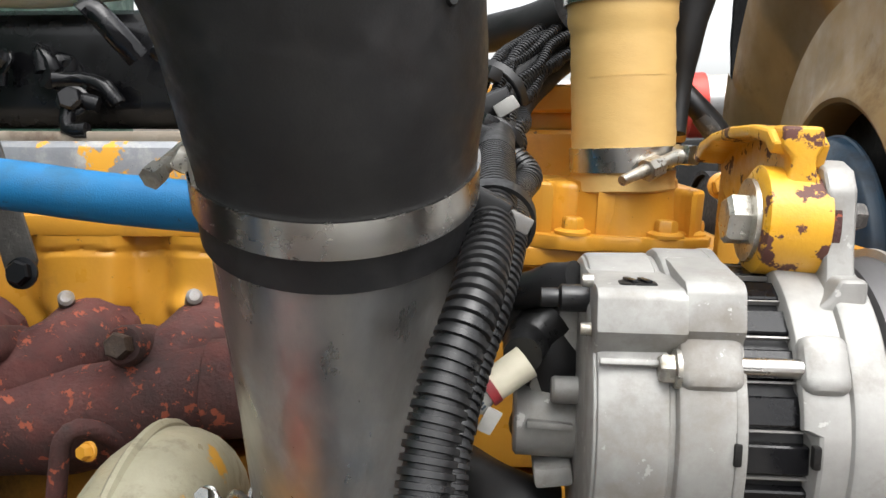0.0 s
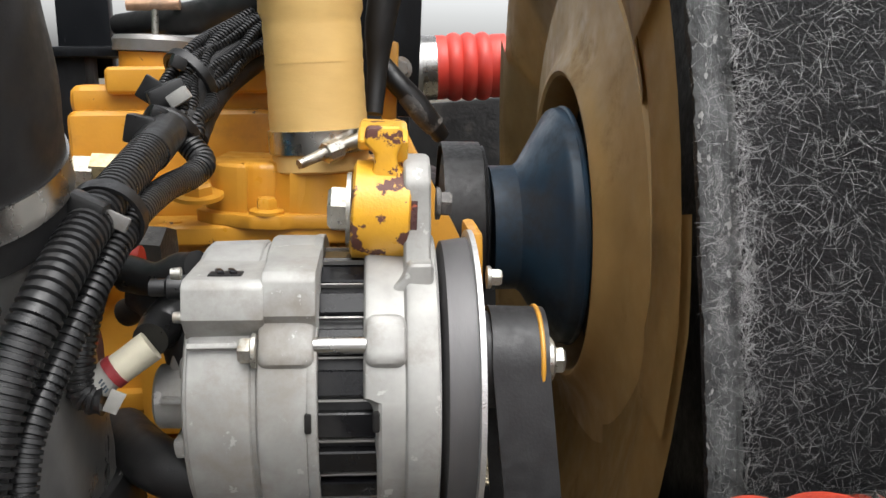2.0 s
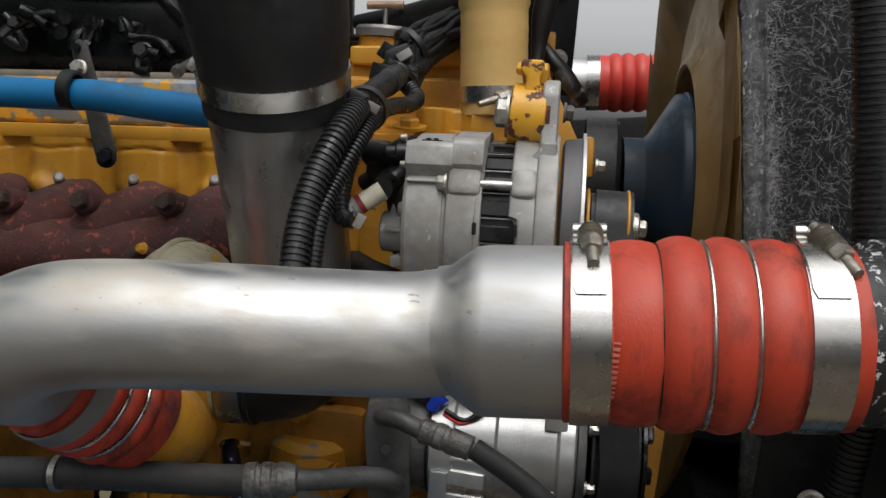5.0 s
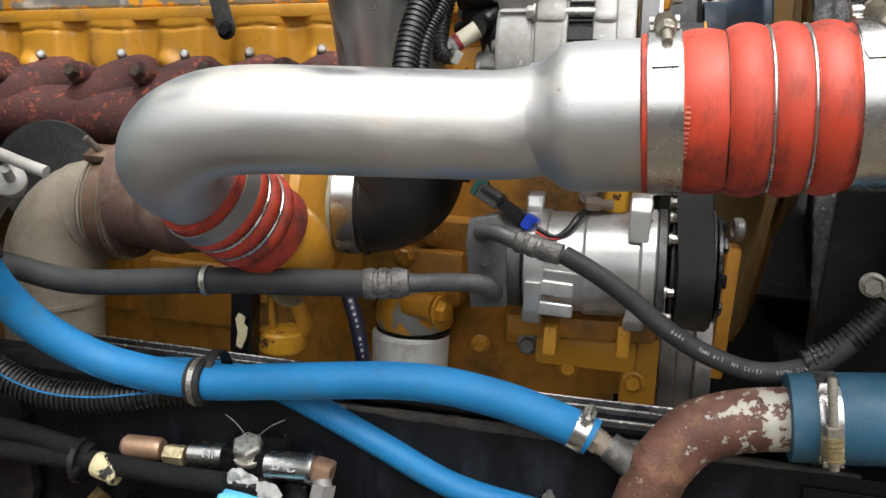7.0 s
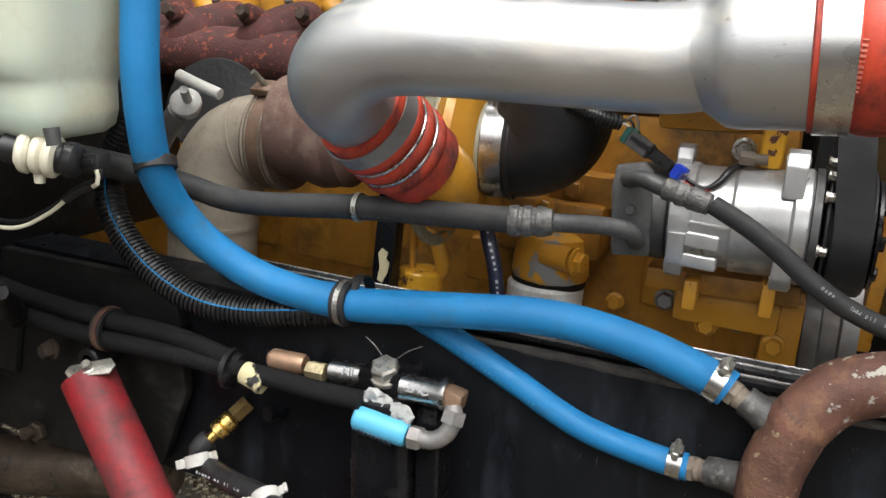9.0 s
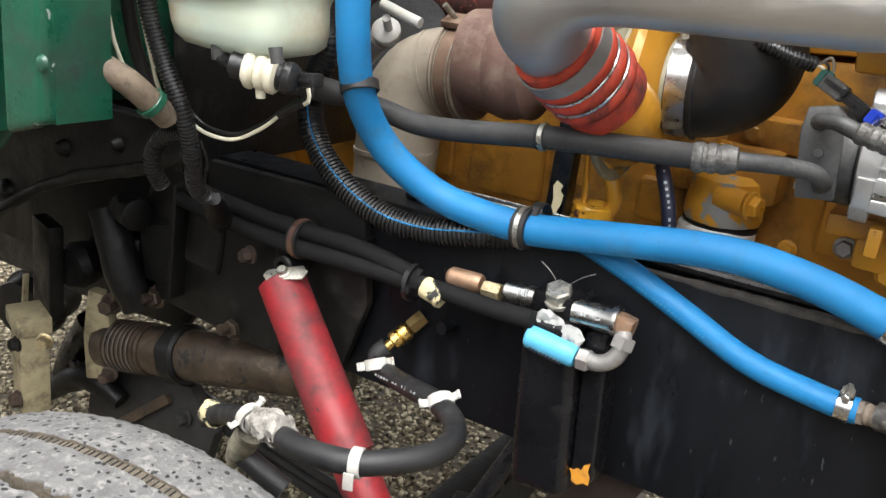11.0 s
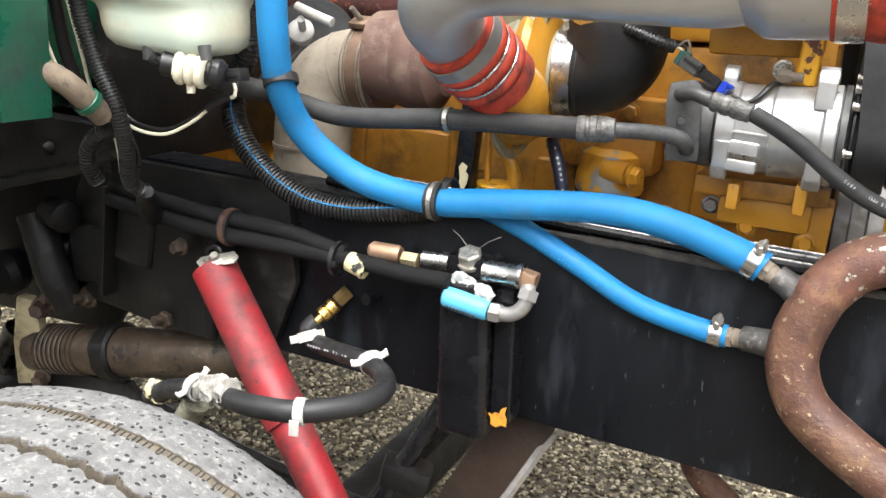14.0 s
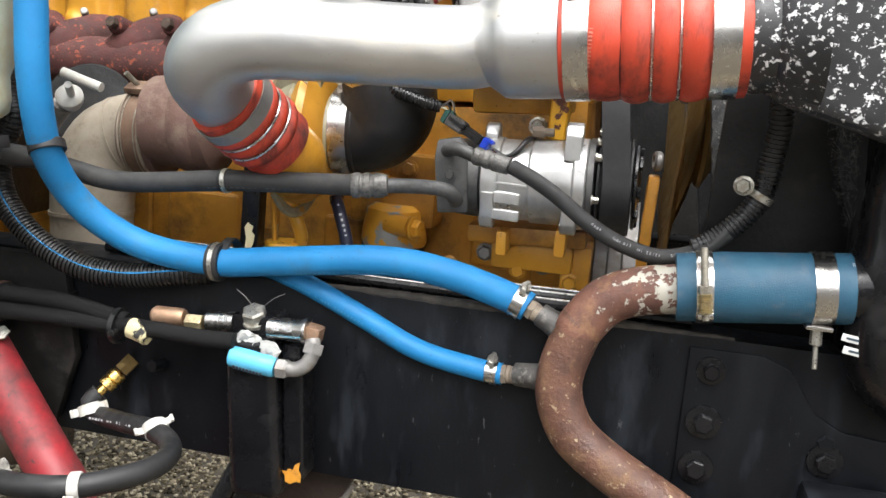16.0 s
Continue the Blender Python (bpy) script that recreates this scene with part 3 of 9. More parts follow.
part("joint_flange", eng(box((-0.10, 1.06, 1.452), (0.305, 0.262, 0.012), bev=0.003)), YELLOW, rocker)
part("top_casting", eng(cog(box((-0.11, 1.075, 1.545), (0.27, 0.24, 0.035), bev=0.014, segs=3), 0.002, 12)), YELLOW, rocker)
for fx in (-0.22, -0.13, -0.03):
    part("bolt", eng(hexa((fx, 0.938, 1.459), (0, 0, 1), 0.009, 0.010)), YELLOW, rocker)
tier = solo("housing_step", eng(box((-0.08, 1.04, 1.567), (0.24, 0.2, 0.03), bev=0.008, segs=3)), YELLOW, "stepped yellow casting beside the filler", "engine housing")
cap = thing("oil_filler_cap", (-0.165, 1.0, 1.60), "grey oil filler cap with a rusty T-handle", "filler cap")
part("neck", lathe([(0, 0.043), (0.03, 0.043)], (-0.165, 1.0, 1.575), (0, 0, 1), 32), YELLOW, cap)
part("lid", lathe([(0, 0.049), (0.012, 0.05), (0.017, 0.047), (0.019, 0.02)], (-0.165, 1.0, 1.606), (0, 0, 1), 36), GREY_ST, cap)
part("stem", lathe([(0, 0.004), (0.032, 0.004)], (-0.168, 1.0, 1.622), (0, 0, 1), 12), ZINC, cap)
part("handle", sweep([(-0.199, 1.0, 1.656), (-0.168, 1.0, 1.658), (-0.14, 1.0, 1.66)], 0.0065, 12), COPPERY, cap, "rusty round bar handle")

# black brackets behind, bolted to the head
bracket = thing("mounting_bracket", (-0.27, 1.1, 1.45), "black steel bracket with rusty bolts behind the filler", "bracket")
part("plate", eng(box((-0.265, 1.1, 1.68), (0.065, 0.02, 0.22), bev=0.004)), BLACK_PAINT, bracket)
part("shelf", eng(box((-0.255, 1.06, 1.60), (0.11, 0.11, 0.012), bev=0.003)), BLACK_PAINT, bracket)
part("leg", eng(box((-0.275, 1.05, 1.52), (0.06, 0.05, 0.16), bev=0.006)), BLACK_PAINT, bracket)
part("bolt", eng(hexa((-0.262, 1.085, 1.722), (0, -1, 0), 0.012, 0.014)), COPPERY, bracket)
bracket2 = thing("support_bracket", (0.1, 1.1, 1.5), "tall black steel bracket with two bolts", "bracket")
part("plate", box((0.095, 1.10, 1.66), (0.085, 0.012, 0.24), bev=0.003), BLACK_PAINT, bracket2)
part("flange", box((0.05, 1.06, 1.70), (0.012, 0.09, 0.16), bev=0.003), BLACK_PAINT, bracket2)
for z in (1.715, 1.60):
    part("bolt", hexa((0.112, 1.094, z), (0, -1, 0), 0.013, 0.014), GREY_ST, bracket2)

# exhaust manifold
manifold = thing("exhaust_manifold", (-0.6, 0.8, 1.25), "rust-red cast iron exhaust manifold, patchy with scale", "exhaust manifold")
part("log", cog(sweep([(-1.05, 0.79, 1.232), (-0.9, 0.785, 1.238), (-0.66, 0.78, 1.244), (-0.52, 0.778, 1.250), (-0.44, 0.775, 1.262), (-0.385, 0.775, 1.282), (-0.33, 0.778, 1.296)], [0.046, 0.048, 0.050, 0.052, 0.048, 0.044, 0.041], 28, 0.012), 0.004, 18), MANIFOLD, manifold)
part("joint_sleeve", cog(lathe([(0, 0.040), (0.003, 0.046), (0.10, 0.047), (0.104, 0.043), (0.16, 0.042)], (-0.338, 0.778, 1.294), (1, 0.02, 0.10), 36), 0.0015, 30), MANIFOLD, manifold)
for x, pz in ((-1.02, 1.270), (-0.90, 1.272), (-0.74, 1.280), (-0.62, 1.284), (-0.50, 1.292), (-0.372, 1.302)):
    part("runner", cog(sweep([(x - 0.055, 0.782, pz - 0.034), (x - 0.022, 0.785, pz - 0.008), (x + 0.004, 0.81, pz + 0.012), (x + 0.012, 0.875, pz + 0.022)], [0.040, 0.043, 0.042, 0.046], 20, 0.010), 0.003, 20), MANIFOLD, manifold)
    part("port_flange", cog(prism([(-0.052, -0.05), (0.05, -0.05), (0.056, 0.0), (0.044, 0.034), (0.012, 0.052), (-0.03, 0.048), (-0.056, 0.01)], 0.020, face_m((x + 0.012, 0.858, pz + 0.010), (1, 0, 0), (0, 0, 1)), 0.005, 2), 0.0015, 40), MANIFOLD, manifold)
    part("boss", cog(lathe([(0, 0.021), (0.05, 0.019), (0.056, 0.016)], (x - 0.036, 0.80, pz + 0.022), (0, -1, 0.25), 22), 0.001, 60), MANIFOLD, manifold)
    part("bolt", hexa((x - 0.036, 0.742, pz + 0.036), (0, -1, 0.25), 0.0125, 0.014, False), RUSTY_BOLT, manifold)
    part("stud", lathe([(0, 0.008), (0.034, 0.008), (0.036, 0.005)], (x - 0.012, 0.852, pz + 0.052), (0.35, -0.8, 0.45), 14), GREY_ST, manifold)

part("u_strap", sweep([(-0.581, 0.845, 1.246), (-0.581, 0.845, 1.278), (-0.581, 0.845, 1.301), (-0.572, 0.845, 1.310), (-0.522, 0.845, 1.316), (-0.464, 0.845, 1.322), (-0.452, 0.845, 1.315), (-0.448, 0.845, 1.296), (-0.445, 0.845, 1.263)], 0.007, 8, 0.008), OIL_BLK, manifold, "black bent steel strap")
part("oil_line", sweep([(-0.447, 0.700, 1.203), (-0.444, 0.700, 1.239), (-0.440, 0.700, 1.264), (-0.429, 0.705, 1.274), (-0.416, 0.720, 1.266), (-0.407, 0.740, 1.247)], 0.0085, 14, 0.008), MANIFOLD, manifold, "thin rusted oil line")

# turbocharger: brown turbine end to the rear, yellow compressor end to the front
turbo = thing("turbocharger", (-0.45, 0.66, 1.1), "turbocharger with brown iron turbine and painted compressor housing", "turbocharger")
TX = Vector((1, 0.02, 0.03)).normalized()
tc0 = Vector((-0.30, 0.62, 1.155))
part("compressor_scroll", cog(join(lathe([(-0.05, 0.05), (-0.045, 0.085), (-0.02, 0.098), (0.0, 0.09), (0.02, 0.075), (0.055, 0.066)], tc0, TX, 40),
     sweep([tc0 + Vector((-0.022, math.sin(a) * (0.104 - 0.002 * a), math.cos(a) * (0.104 - 0.002 * a))) for a in [-0.6 + k * 0.40 for k in range(15)]], [0.051 - 0.0017 * k for k in range(15)], 24)), 0.001, 30), CREAM, turbo, "cream and yellow painted scroll")
part("scroll_ridge", ring(tc0 - TX * 0.030, TX, 0.140, 0.1565, 0.010, 64, 0.003), CREAM, turbo, "raised cast joint round the scroll")
cast_no = bmesh.new()
for k in range(9):
    q = 0.62 + 0.028 * k
    bmesh.ops.create_cube(cast_no, size=1.0, matrix=Matrix.Translation(tc0 + Vector((0.018, -0.136 * math.sin(q), 0.136 * math.cos(q) - 0.006))) @ Euler((q, 0.5, 0)).to_matrix().to_4x4() @ Matrix.Diagonal((0.009, 0.0026 if k % 3 else 0.0014, 0.003, 1)))
cast_ob = part("cast_bar", cast_no, CREAM, turbo)
cast_ob["kind"] = "stuff"
part("yellow_plug", hexa((-0.372, 0.605, 1.296), (-0.4, -1, 0.2), 0.006, 0.008), YELLOW, turbo)
part("inlet_neck", lathe([(0, 0.066), (0.05, 0.064), (0.052, 0.06)], tc0 + TX * 0.03, TX, 36), YELLOW, turbo)
part("inlet_cover", cog(lathe([(-0.02, 0.095), (0.0, 0.118), (0.012, 0.115), (0.022, 0.096), (0.034, 0.074)], tc0 + TX * 0.004, TX, 44), 0.001, 30), YELLOW, turbo, "yellow painted inlet cover")
part("bearing_housing", lathe([(0, 0.05), (0.08, 0.05)], tc0 - TX * 0.13, TX, 28), YELLOW_LOW, turbo)
part("turbine_housing", cog(join(lathe([(-0.03, 0.06), (-0.02, 0.080), (0.05, 0.088), (0.10, 0.085), (0.12, 0.06)], tc0 - TX * 0.28, TX, 36),
     sweep([tc0 - TX * 0.22 + Vector((0, math.sin(a) * 0.055, math.cos(a) * 0.055)) for a in [k * 0.52 for k in range(12)]], 0.038, 16)), 0.003, 20), TURBINE, turbo)
part("outlet_sleeve", lathe([(0, 0.078), (0.06, 0.078)], (-0.655, 0.635, 1.118), TX, 36), TURBINE, turbo)
part("v_band", ring(Vector((-0.629, 0.635, 1.119)), TX, 0.077, 0.0815, 0.036, 48, 0.002), VBAND, turbo, "rusted wide band clamp")
for s in (-0.008, 0.030):
    part("band_lip", ring(Vector((-0.640, 0.635, 1.119)) + TX * s, TX, 0.078, 0.0838, 0.0035, 48, 0.001), EXHAUST, turbo)
part("v_band_bolt", sweep([(-0.632, 0.60, 1.205), (-0.642, 0.575, 1.228)], 0.005, 12), DULL_BOLT, turbo)
for off in (-0.013, 0.012):
    part("v_band_wire", ring(Vector((-0.629, 0.635, 1.119)) + Vector(TX).normalized() * off, TX, 0.0810, 0.0832, 0.0022, 56, 0.0006), DULL_BOLT, turbo, "bright worn edge of the band clamp")
part("v_band_saddle", box((-0.628, 0.60, 1.203), (0.05, 0.035, 0.012), (25, 0, 0), 0.003), VBAND, turbo)
exhaust = thing("exhaust_elbow", (-0.78, 0.63, 0.9), "heat-stained grey exhaust elbow and down-pipe", "exhaust pipe")
part("elbow", sweep([(-0.63, 0.635, 1.119), (-0.672, 0.634, 1.113), (-0.712, 0.626, 1.086), (-0.733, 0.615, 1.03), (-0.736, 0.61, 0.92), (-0.735, 0.61, 0.80), (-0.735, 0.61, 0.7)], [0.074, 0.074, 0.076, 0.076, 0.074, 0.072, 0.072], 36), EXHAUST, exhaust)
part("weld_seam", ring((-0.682, 0.633, 1.108), (1, 0.1, 0.35), 0.073, 0.0765, 0.006, 40), EXHAUST, exhaust)
part("lower_seam", ring((-0.736, 0.61, 0.965), (0.05, 0, -1), 0.074, 0.077, 0.007, 40), EXHAUST, exhaust)
shield = solo("heat_shield", cog(lathe([(0, 0.085), (0.002, 0.088), (0.004, 0.085)], (-0.80, 0.70, 1.15), (0.4, -1, 0.3), 36), 0.002, 20), GRIME_SHADE, "dark round plate behind the exhaust elbow", "heat shield")

# breather / drain tap with a white T-handle
tap = thing("drain_tap", (-0.62, 0.385, 1.14), "grey pipe stub with a white T-handle tap", "tap")
part("stem_tube", sweep([(-0.723, 0.440, 1.092), (-0.682, 0.420, 1.140), (-0.641, 0.400, 1.177)], [0.016, 0.016, 0.016], 20), GREY_ST, tap)
part("cap", lathe([(-0.02, 0.014), (-0.008, 0.019), (0, 0.021), (0.006, 0.021), (0.010, 0.017), (0.012, 0.010)], (-0.622, 0.390, 1.189), (0.35, -0.75, 0.55), 28), WHITE_PL, tap)
part("neck", lathe([(0, 0.0065), (0.032, 0.006)], (-0.615, 0.385, 1.193), (0.35, -0.75, 0.55), 16), WHITE_PL, tap)
part("handle", sweep([(-0.613, 0.362, 1.229), (-0.580, 0.362, 1.219), (-0.547, 0.362, 1.210)], 0.0075, 14), WHITE_PL, tap, "white round bar handle")

# charge air pipe from the turbo to the front, with orange boots
cap_pipe = thing("charge_air_pipe", (-0.1, 0.33, 1.25), "polished aluminium charge air pipe with a tight elbow", "pipe")
PR = 0.0530
part("tube", sweep([(0.055, 0.299, 1.3115), (0.02, 0.297, 1.3045), (-0.05, 0.285, 1.302), (-0.15, 0.262, 1.301), (-0.22, 0.245, 1.299), (-0.265, 0.240, 1.292), (-0.302, 0.245, 1.274), (-0.325, 0.265, 1.251), (-0.336, 0.303, 1.232), (-0.338, 0.342, 1.217), (-0.335, 0.37, 1.197)], [PR] * 11, 56, 0.007), BRUSHED, cap_pipe)
part("expanded_end", lathe([(0, PR), (0.010, PR + 0.001), (0.024, PR + 0.011), (0.032, PR + 0.0165), (0.042, PR + 0.018), (0.16, PR + 0.018)], (0.045, 0.298, 1.3118), (1, 0, 0.09), 56), BRUSHED, cap_pipe)


def boot(name, a, d, length, r, mat, label, rings, lips=True, wall=0.006, seg=44, bulge=0.0075):
    """A convoluted silicone boot from a along d, with steel rings in its valleys."""
    a, d = Vector(a), Vector(d).normalized()
    b = thing(name, a, label, "hose boot")
    cuff = length * 0.21
    prof = [(-0.002, r - 0.003), (0.0, r + wall)] if lips else [(0, r)]
    prof += [(cuff * k / 4, r + wall) for k in range(1, 4)]
    n, mid = 3, length - 2 * cuff
    for k in range(n * 10 + 1):
        u = k / (n * 10)
        prof.append((cuff + mid * u, r + wall - 0.002 + bulge * abs(math.sin(math.pi * n * u)) ** 0.8))
    prof += [(length - cuff * k / 4, r + wall) for k in (3, 2, 1)] + [(length, r + wall), (length + 0.002, r - 0.003)]
    part("sleeve", lathe(prof, a, d, seg), mat, b)
    for k in range(1, n):
        if k in rings:
            part("support_ring", ring(a + d * (cuff + mid * k / n), d, r + wall - 0.003, r + wall + 0.0035, 0.004, seg, 0.001), STEEL, b)
    return b


bd = Vector((1, 0, 0.09)).normalized()
BOOT_AT = Vector((0.148, 0.297, 1.322))
main_boot = thing("orange_boot", BOOT_AT, "orange convoluted silicone boot with steel rings on the charge pipe", "hose boot")
BULGES = ((0.036, 0.072, 0.0030), (0.072, 0.108, 0.0062), (0.108, 0.140, 0.0056), (0.140, 0.173, 0.0050))
prof = [(-0.002, 0.0690), (0.0, 0.0738), (0.015, 0.0738), (0.03, 0.0738), (0.034, 0.0738)]
for u0, u1, hgt in BULGES:
    prof += [(u0 + (u1 - u0) * k / 12, 0.0728 + hgt * abs(math.sin(math.pi * k / 12)) ** 0.7) for k in range(13)]
prof += [(0.176, 0.0738), (0.19, 0.0738), (0.208, 0.0738), (0.2175, 0.0738), (0.219, 0.0690)]
part("sleeve", cog(lathe(prof, BOOT_AT, bd, 72), 0.0009, 30), ORANGE, main_boot)
for u in (0.108, 0.140):
    part("support_ring", ring(BOOT_AT + bd * u, bd, 0.0710, 0.0762, 0.0042, 72, 0.0015), STEEL, main_boot)
part("mould_seam", ring(BOOT_AT + bd * 0.072, bd, 0.072, 0.0734, 0.0012, 72), GRIME_SHADE, main_boot)


def tbolt_clamp(at, axis, r, width, swing=0.0, label="wide stainless T-bolt hose clamp", crown=(0, -0.04, 1), run=(0, -1, 0), reach=0.93, dip=0.36, length=0.017, lift=0.0, coil_mat=None, tip=0.018):
    """A wide band with a raised tongue, two rolled loops on top and a T-bolt with spring pointing outward; swing tilts the bolt sideways."""
    axis = Vector(axis).normalized()
    s = Vector(crown)
    s = (s - axis * s.dot(axis)).normalized()
    w = s.cross(axis)
    w = w if w.dot(Vector(run)) > 0 else -w
    at = Vector(at)
    c = thing("t_bolt_clamp", at, label, "hose clamp")
    part("band", ring(at, axis, r - 0.0005, r + 0.0014, width, 72), STEEL, c)
    part("tongue", arc_plate(at, axis, s, w, r + 0.0018, width * 0.92, -0.35, reach, 0.0018), STEEL, c)
    half = width * 0.92
    top = at + s * (r + 0.0085) - w * 0.004
    for k in (-1, 1):
        mid = top + axis * (k * half * 0.34)
        roll = lathe([(-half * 0.15, 0.0050), (-half * 0.14, 0.0064), (half * 0.14, 0.0064), (half * 0.15, 0.0050)], mid, axis, 24)
        part("loop", join(roll, arc_plate(at + axis * (k * half * 0.34), axis, s, w, r + 0.0038, half * 0.30, -0.10, 0.24, 0.0014)), STEEL, c)
    d = (w - s * dip + axis * swing).normalized()
    p = top + s * (0.0045 + lift)
    part("t_bar", lathe([(-half * 0.24, 0.0046), (half * 0.24, 0.0046)], top + w * 0.001, axis, 18), DULL_BOLT, c)
    n = int(length * 560)
    coil = [(0.008, 0.0058)]
    for k in range(n):
        u = 0.009 + length * k / n
        coil += [(u, 0.0078 - 0.001 * (k % 2)), (u + length / n * 0.7, 0.0102 - 0.0006 * (k % 3))]
    coil += [(0.010 + length, 0.0070)]
    bolt_ = part("bolt", join(lathe([(0.0, 0.0048), (0.018 + length + tip, 0.0048), (0.020 + length + tip, 0.0040)], p, d, 16), lathe([(0.009 + length, 0.0082), (0.010 + length, 0.0090), (0.019 + length, 0.0090), (0.020 + length, 0.0078)], p, d, 6)), DULL_BOLT, c, "dull steel T-bolt and nut")
    part("spring", cog(lathe(coil, p, d, 22), 0.0005, 200), coil_mat or DULL_BOLT, bolt_)
    return c


def arc_plate(at, axis, s, w, r, width, q0, q1, th):
    """A curved plate with cut corners lying on a band, from the angle q0 to q1 round the axis."""
    bm = bmesh.new()
    rows = []
    for k in range(15):
        q = q0 + (q1 - q0) * k / 14
        d = s * math.cos(q) + w * math.sin(q)
        ww = width * (0.5 if 0 < k < 14 else 0.40)
        rows.append([bm.verts.new(Vector(at) + d * rr + axis * a) for rr, a in ((r, -ww), (r + th, -ww), (r + th, ww), (r, ww))])
    for u, v in zip(rows, rows[1:]):
        for k in range(4):
            bm.faces.new((u[k], u[(k + 1) % 4], v[(k + 1) % 4], v[k]))
    bm.faces.new(rows[0])
    bm.faces.new(rows[-1][::-1])
    return bm


def bx(c, rot, size, bev):
    bm = bmesh.new()
    bmesh.ops.create_cube(bm, size=1.0, matrix=Matrix.Translation(c) @ rot @ Matrix.Diagonal((*size, 1)))
    bmesh.ops.bevel(bm, geom=bm.edges[:], offset=bev, segments=2, affect="EDGES")
    return bm


tbolt_clamp(BOOT_AT + bd * 0.0195, bd, 0.0743, 0.030, 0.04, dip=0.42)
tbolt_clamp(BOOT_AT + bd * 0.191, bd, 0.0743, 0.031, 0.36, dip=0.50, length=0.024)
marks = bmesh.new()
for k in range(11):
    q = 3.02 + 0.06 * k
    bmesh.ops.create_cube(marks, size=1.0, matrix=Matrix.Translation((0.1855, 0.297 + 0.0744 * math.cos(q), 1.3255 + 0.0744 * math.sin(q))) @ Euler((q - math.pi / 2, 0, 0)).to_matrix().to_4x4() @ Matrix.Diagonal((0.005, 0.0022 if k % 4 else 0.0012, 0.0006, 1)))
boot_print = part("print_bar", marks, pbr("faded_boot_print", (0.52, 0.17, 0.12), (0.44, 0.09, 0.06), 0.6, bump=0), bpy.data.objects["orange_boot"])
boot_print["kind"] = "stuff"
bb0 = Vector((-0.338, 0.348, 1.213))
bbd = Vector((0.05, 0.115, -0.082)).normalized()
boot("orange_boot", bb0, bbd, 0.128, 0.0535, ORANGE, "orange convoluted silicone boot between charge pipe and turbo", (1, 2))
cl = thing("hose_clamp", bb0, "dark steel band clamp at the boot's upper end", "hose clamp")
part("band", ring(bb0 + bbd * 0.022, bbd, 0.061, 0.0635, 0.022, 48), GREY_ST, cl)
outlet = solo("compressor_outlet", sweep([bb0 + bbd * 0.12, bb0 + bbd * 0.17, (-0.30, 0.52, 1.10), (-0.31, 0.58, 1.08)], 0.052, 28), YELLOW, "yellow painted compressor outlet neck", "pipe")

# charge air cooler corner at the front
cac = thing("charge_air_cooler", (0.5, 0.4, 1.2), "black charge air cooler tank with paint peeled to bare metal", "cooler")
PEEL = pbr("peeling_black_paint", (0.012, 0.012, 0.013), (0.02, 0.02, 0.021), 0.5, scale=30, bump=0.2, chip=((0.58, 0.58, 0.58), 0.075, 120, 0.6, 0.0))
part("inlet_neck", lathe([(0, 0.069), (0.05, 0.069), (0.06, 0.080), (0.10, 0.092)], (0.345, 0.297, 1.340), bd, 40), PEEL, cac)
part("tank", cog(prism([(-0.062, 0.065), (-0.066, -0.06), (-0.02, -0.085), (0.06, -0.105), (0.12, -0.125), (0.22, -0.135), (0.22, 0.085)], 0.16, face_m((0.455, 0.335, 1.345), (1, 0, 0), (0, 0, 1)), 0.02, 4), 0.003, 14), PEEL, cac)

# ---- air intake: rubber elbow, aluminium down-pipe, lower rubber elbow ----
intake = thing("intake_pipe", (-0.175, 0.58, 1.2), "dull aluminium intake down-pipe", "pipe")
IA, IB = Vector((-0.178, 0.508, 1.500)), Vector((-0.174, 0.635, 1.20))
part("tube", sweep([IA, IA.lerp(IB, 0.5), IB], [0.0745, 0.0705, 0.068], 56, 0.03), DULL_TUBE, intake)
ia = (IA - IB).normalized()
iu = (ia + Vector((0, 0.3, 0))).normalized()
upper = thing("intake_hose", (-0.175, 0.55, 1.47), "large matt black rubber intake elbow", "hose")
part("elbow", sweep([IA - ia * 0.014, IA + ia * 0.03, (-0.180, 0.474, 1.58), (-0.194, 0.455, 1.64), (-0.235, 0.44, 1.70), (-0.31, 0.43, 1.74), (-0.42, 0.43, 1.76)],
     [0.0785, 0.0795, 0.084, 0.088, 0.092, 0.095, 0.095], 56, 0.012), RUBBER, upper)
for hx, hz in ((-0.113, 1.60),):
    part("mould_nub", lathe([(0, 0.003), (0.003, 0.002)], (hx + 0.0, 0.415, hz), (0.4, -1, 0), 10), RUBBER, upper)
cl = thing("hose_clamp", IA, "wide bright steel clamp round the rubber intake hose", "hose clamp")
part("band", ring(IA + ia * 0.018, ia, 0.079, 0.0813, 0.021, 64), STEEL, cl)
ks = Vector((-1, -0.25, 0.25)).normalized()
kp = Vector((-0.252, 0.462, 1.520))
part("housing", join(box(kp, (0.010, 0.020, 0.014), (0, 25, 20), 0.003), sweep([kp + Vector((0.014, 0.004, 0.020)), kp + Vector((0.008, -0.008, 0.004)), kp + Vector((0.010, -0.004, -0.018))], 0.003, 8, 0.004)), ZINC, cl)
part("screw", join(lathe([(-0.02, 0.0045), (0.02, 0.0045)], kp + ks * 0.004, (-0.3, -0.8, -0.5), 12), lathe([(0.014, 0.0065), (0.022, 0.0065)], kp + ks * 0.004, (-0.3, -0.8, -0.5), 6)), ZINC, cl)
lower = thing("lower_intake_hose", (-0.2, 0.66, 1.15), "black rubber intake elbow at the turbo inlet", "hose")
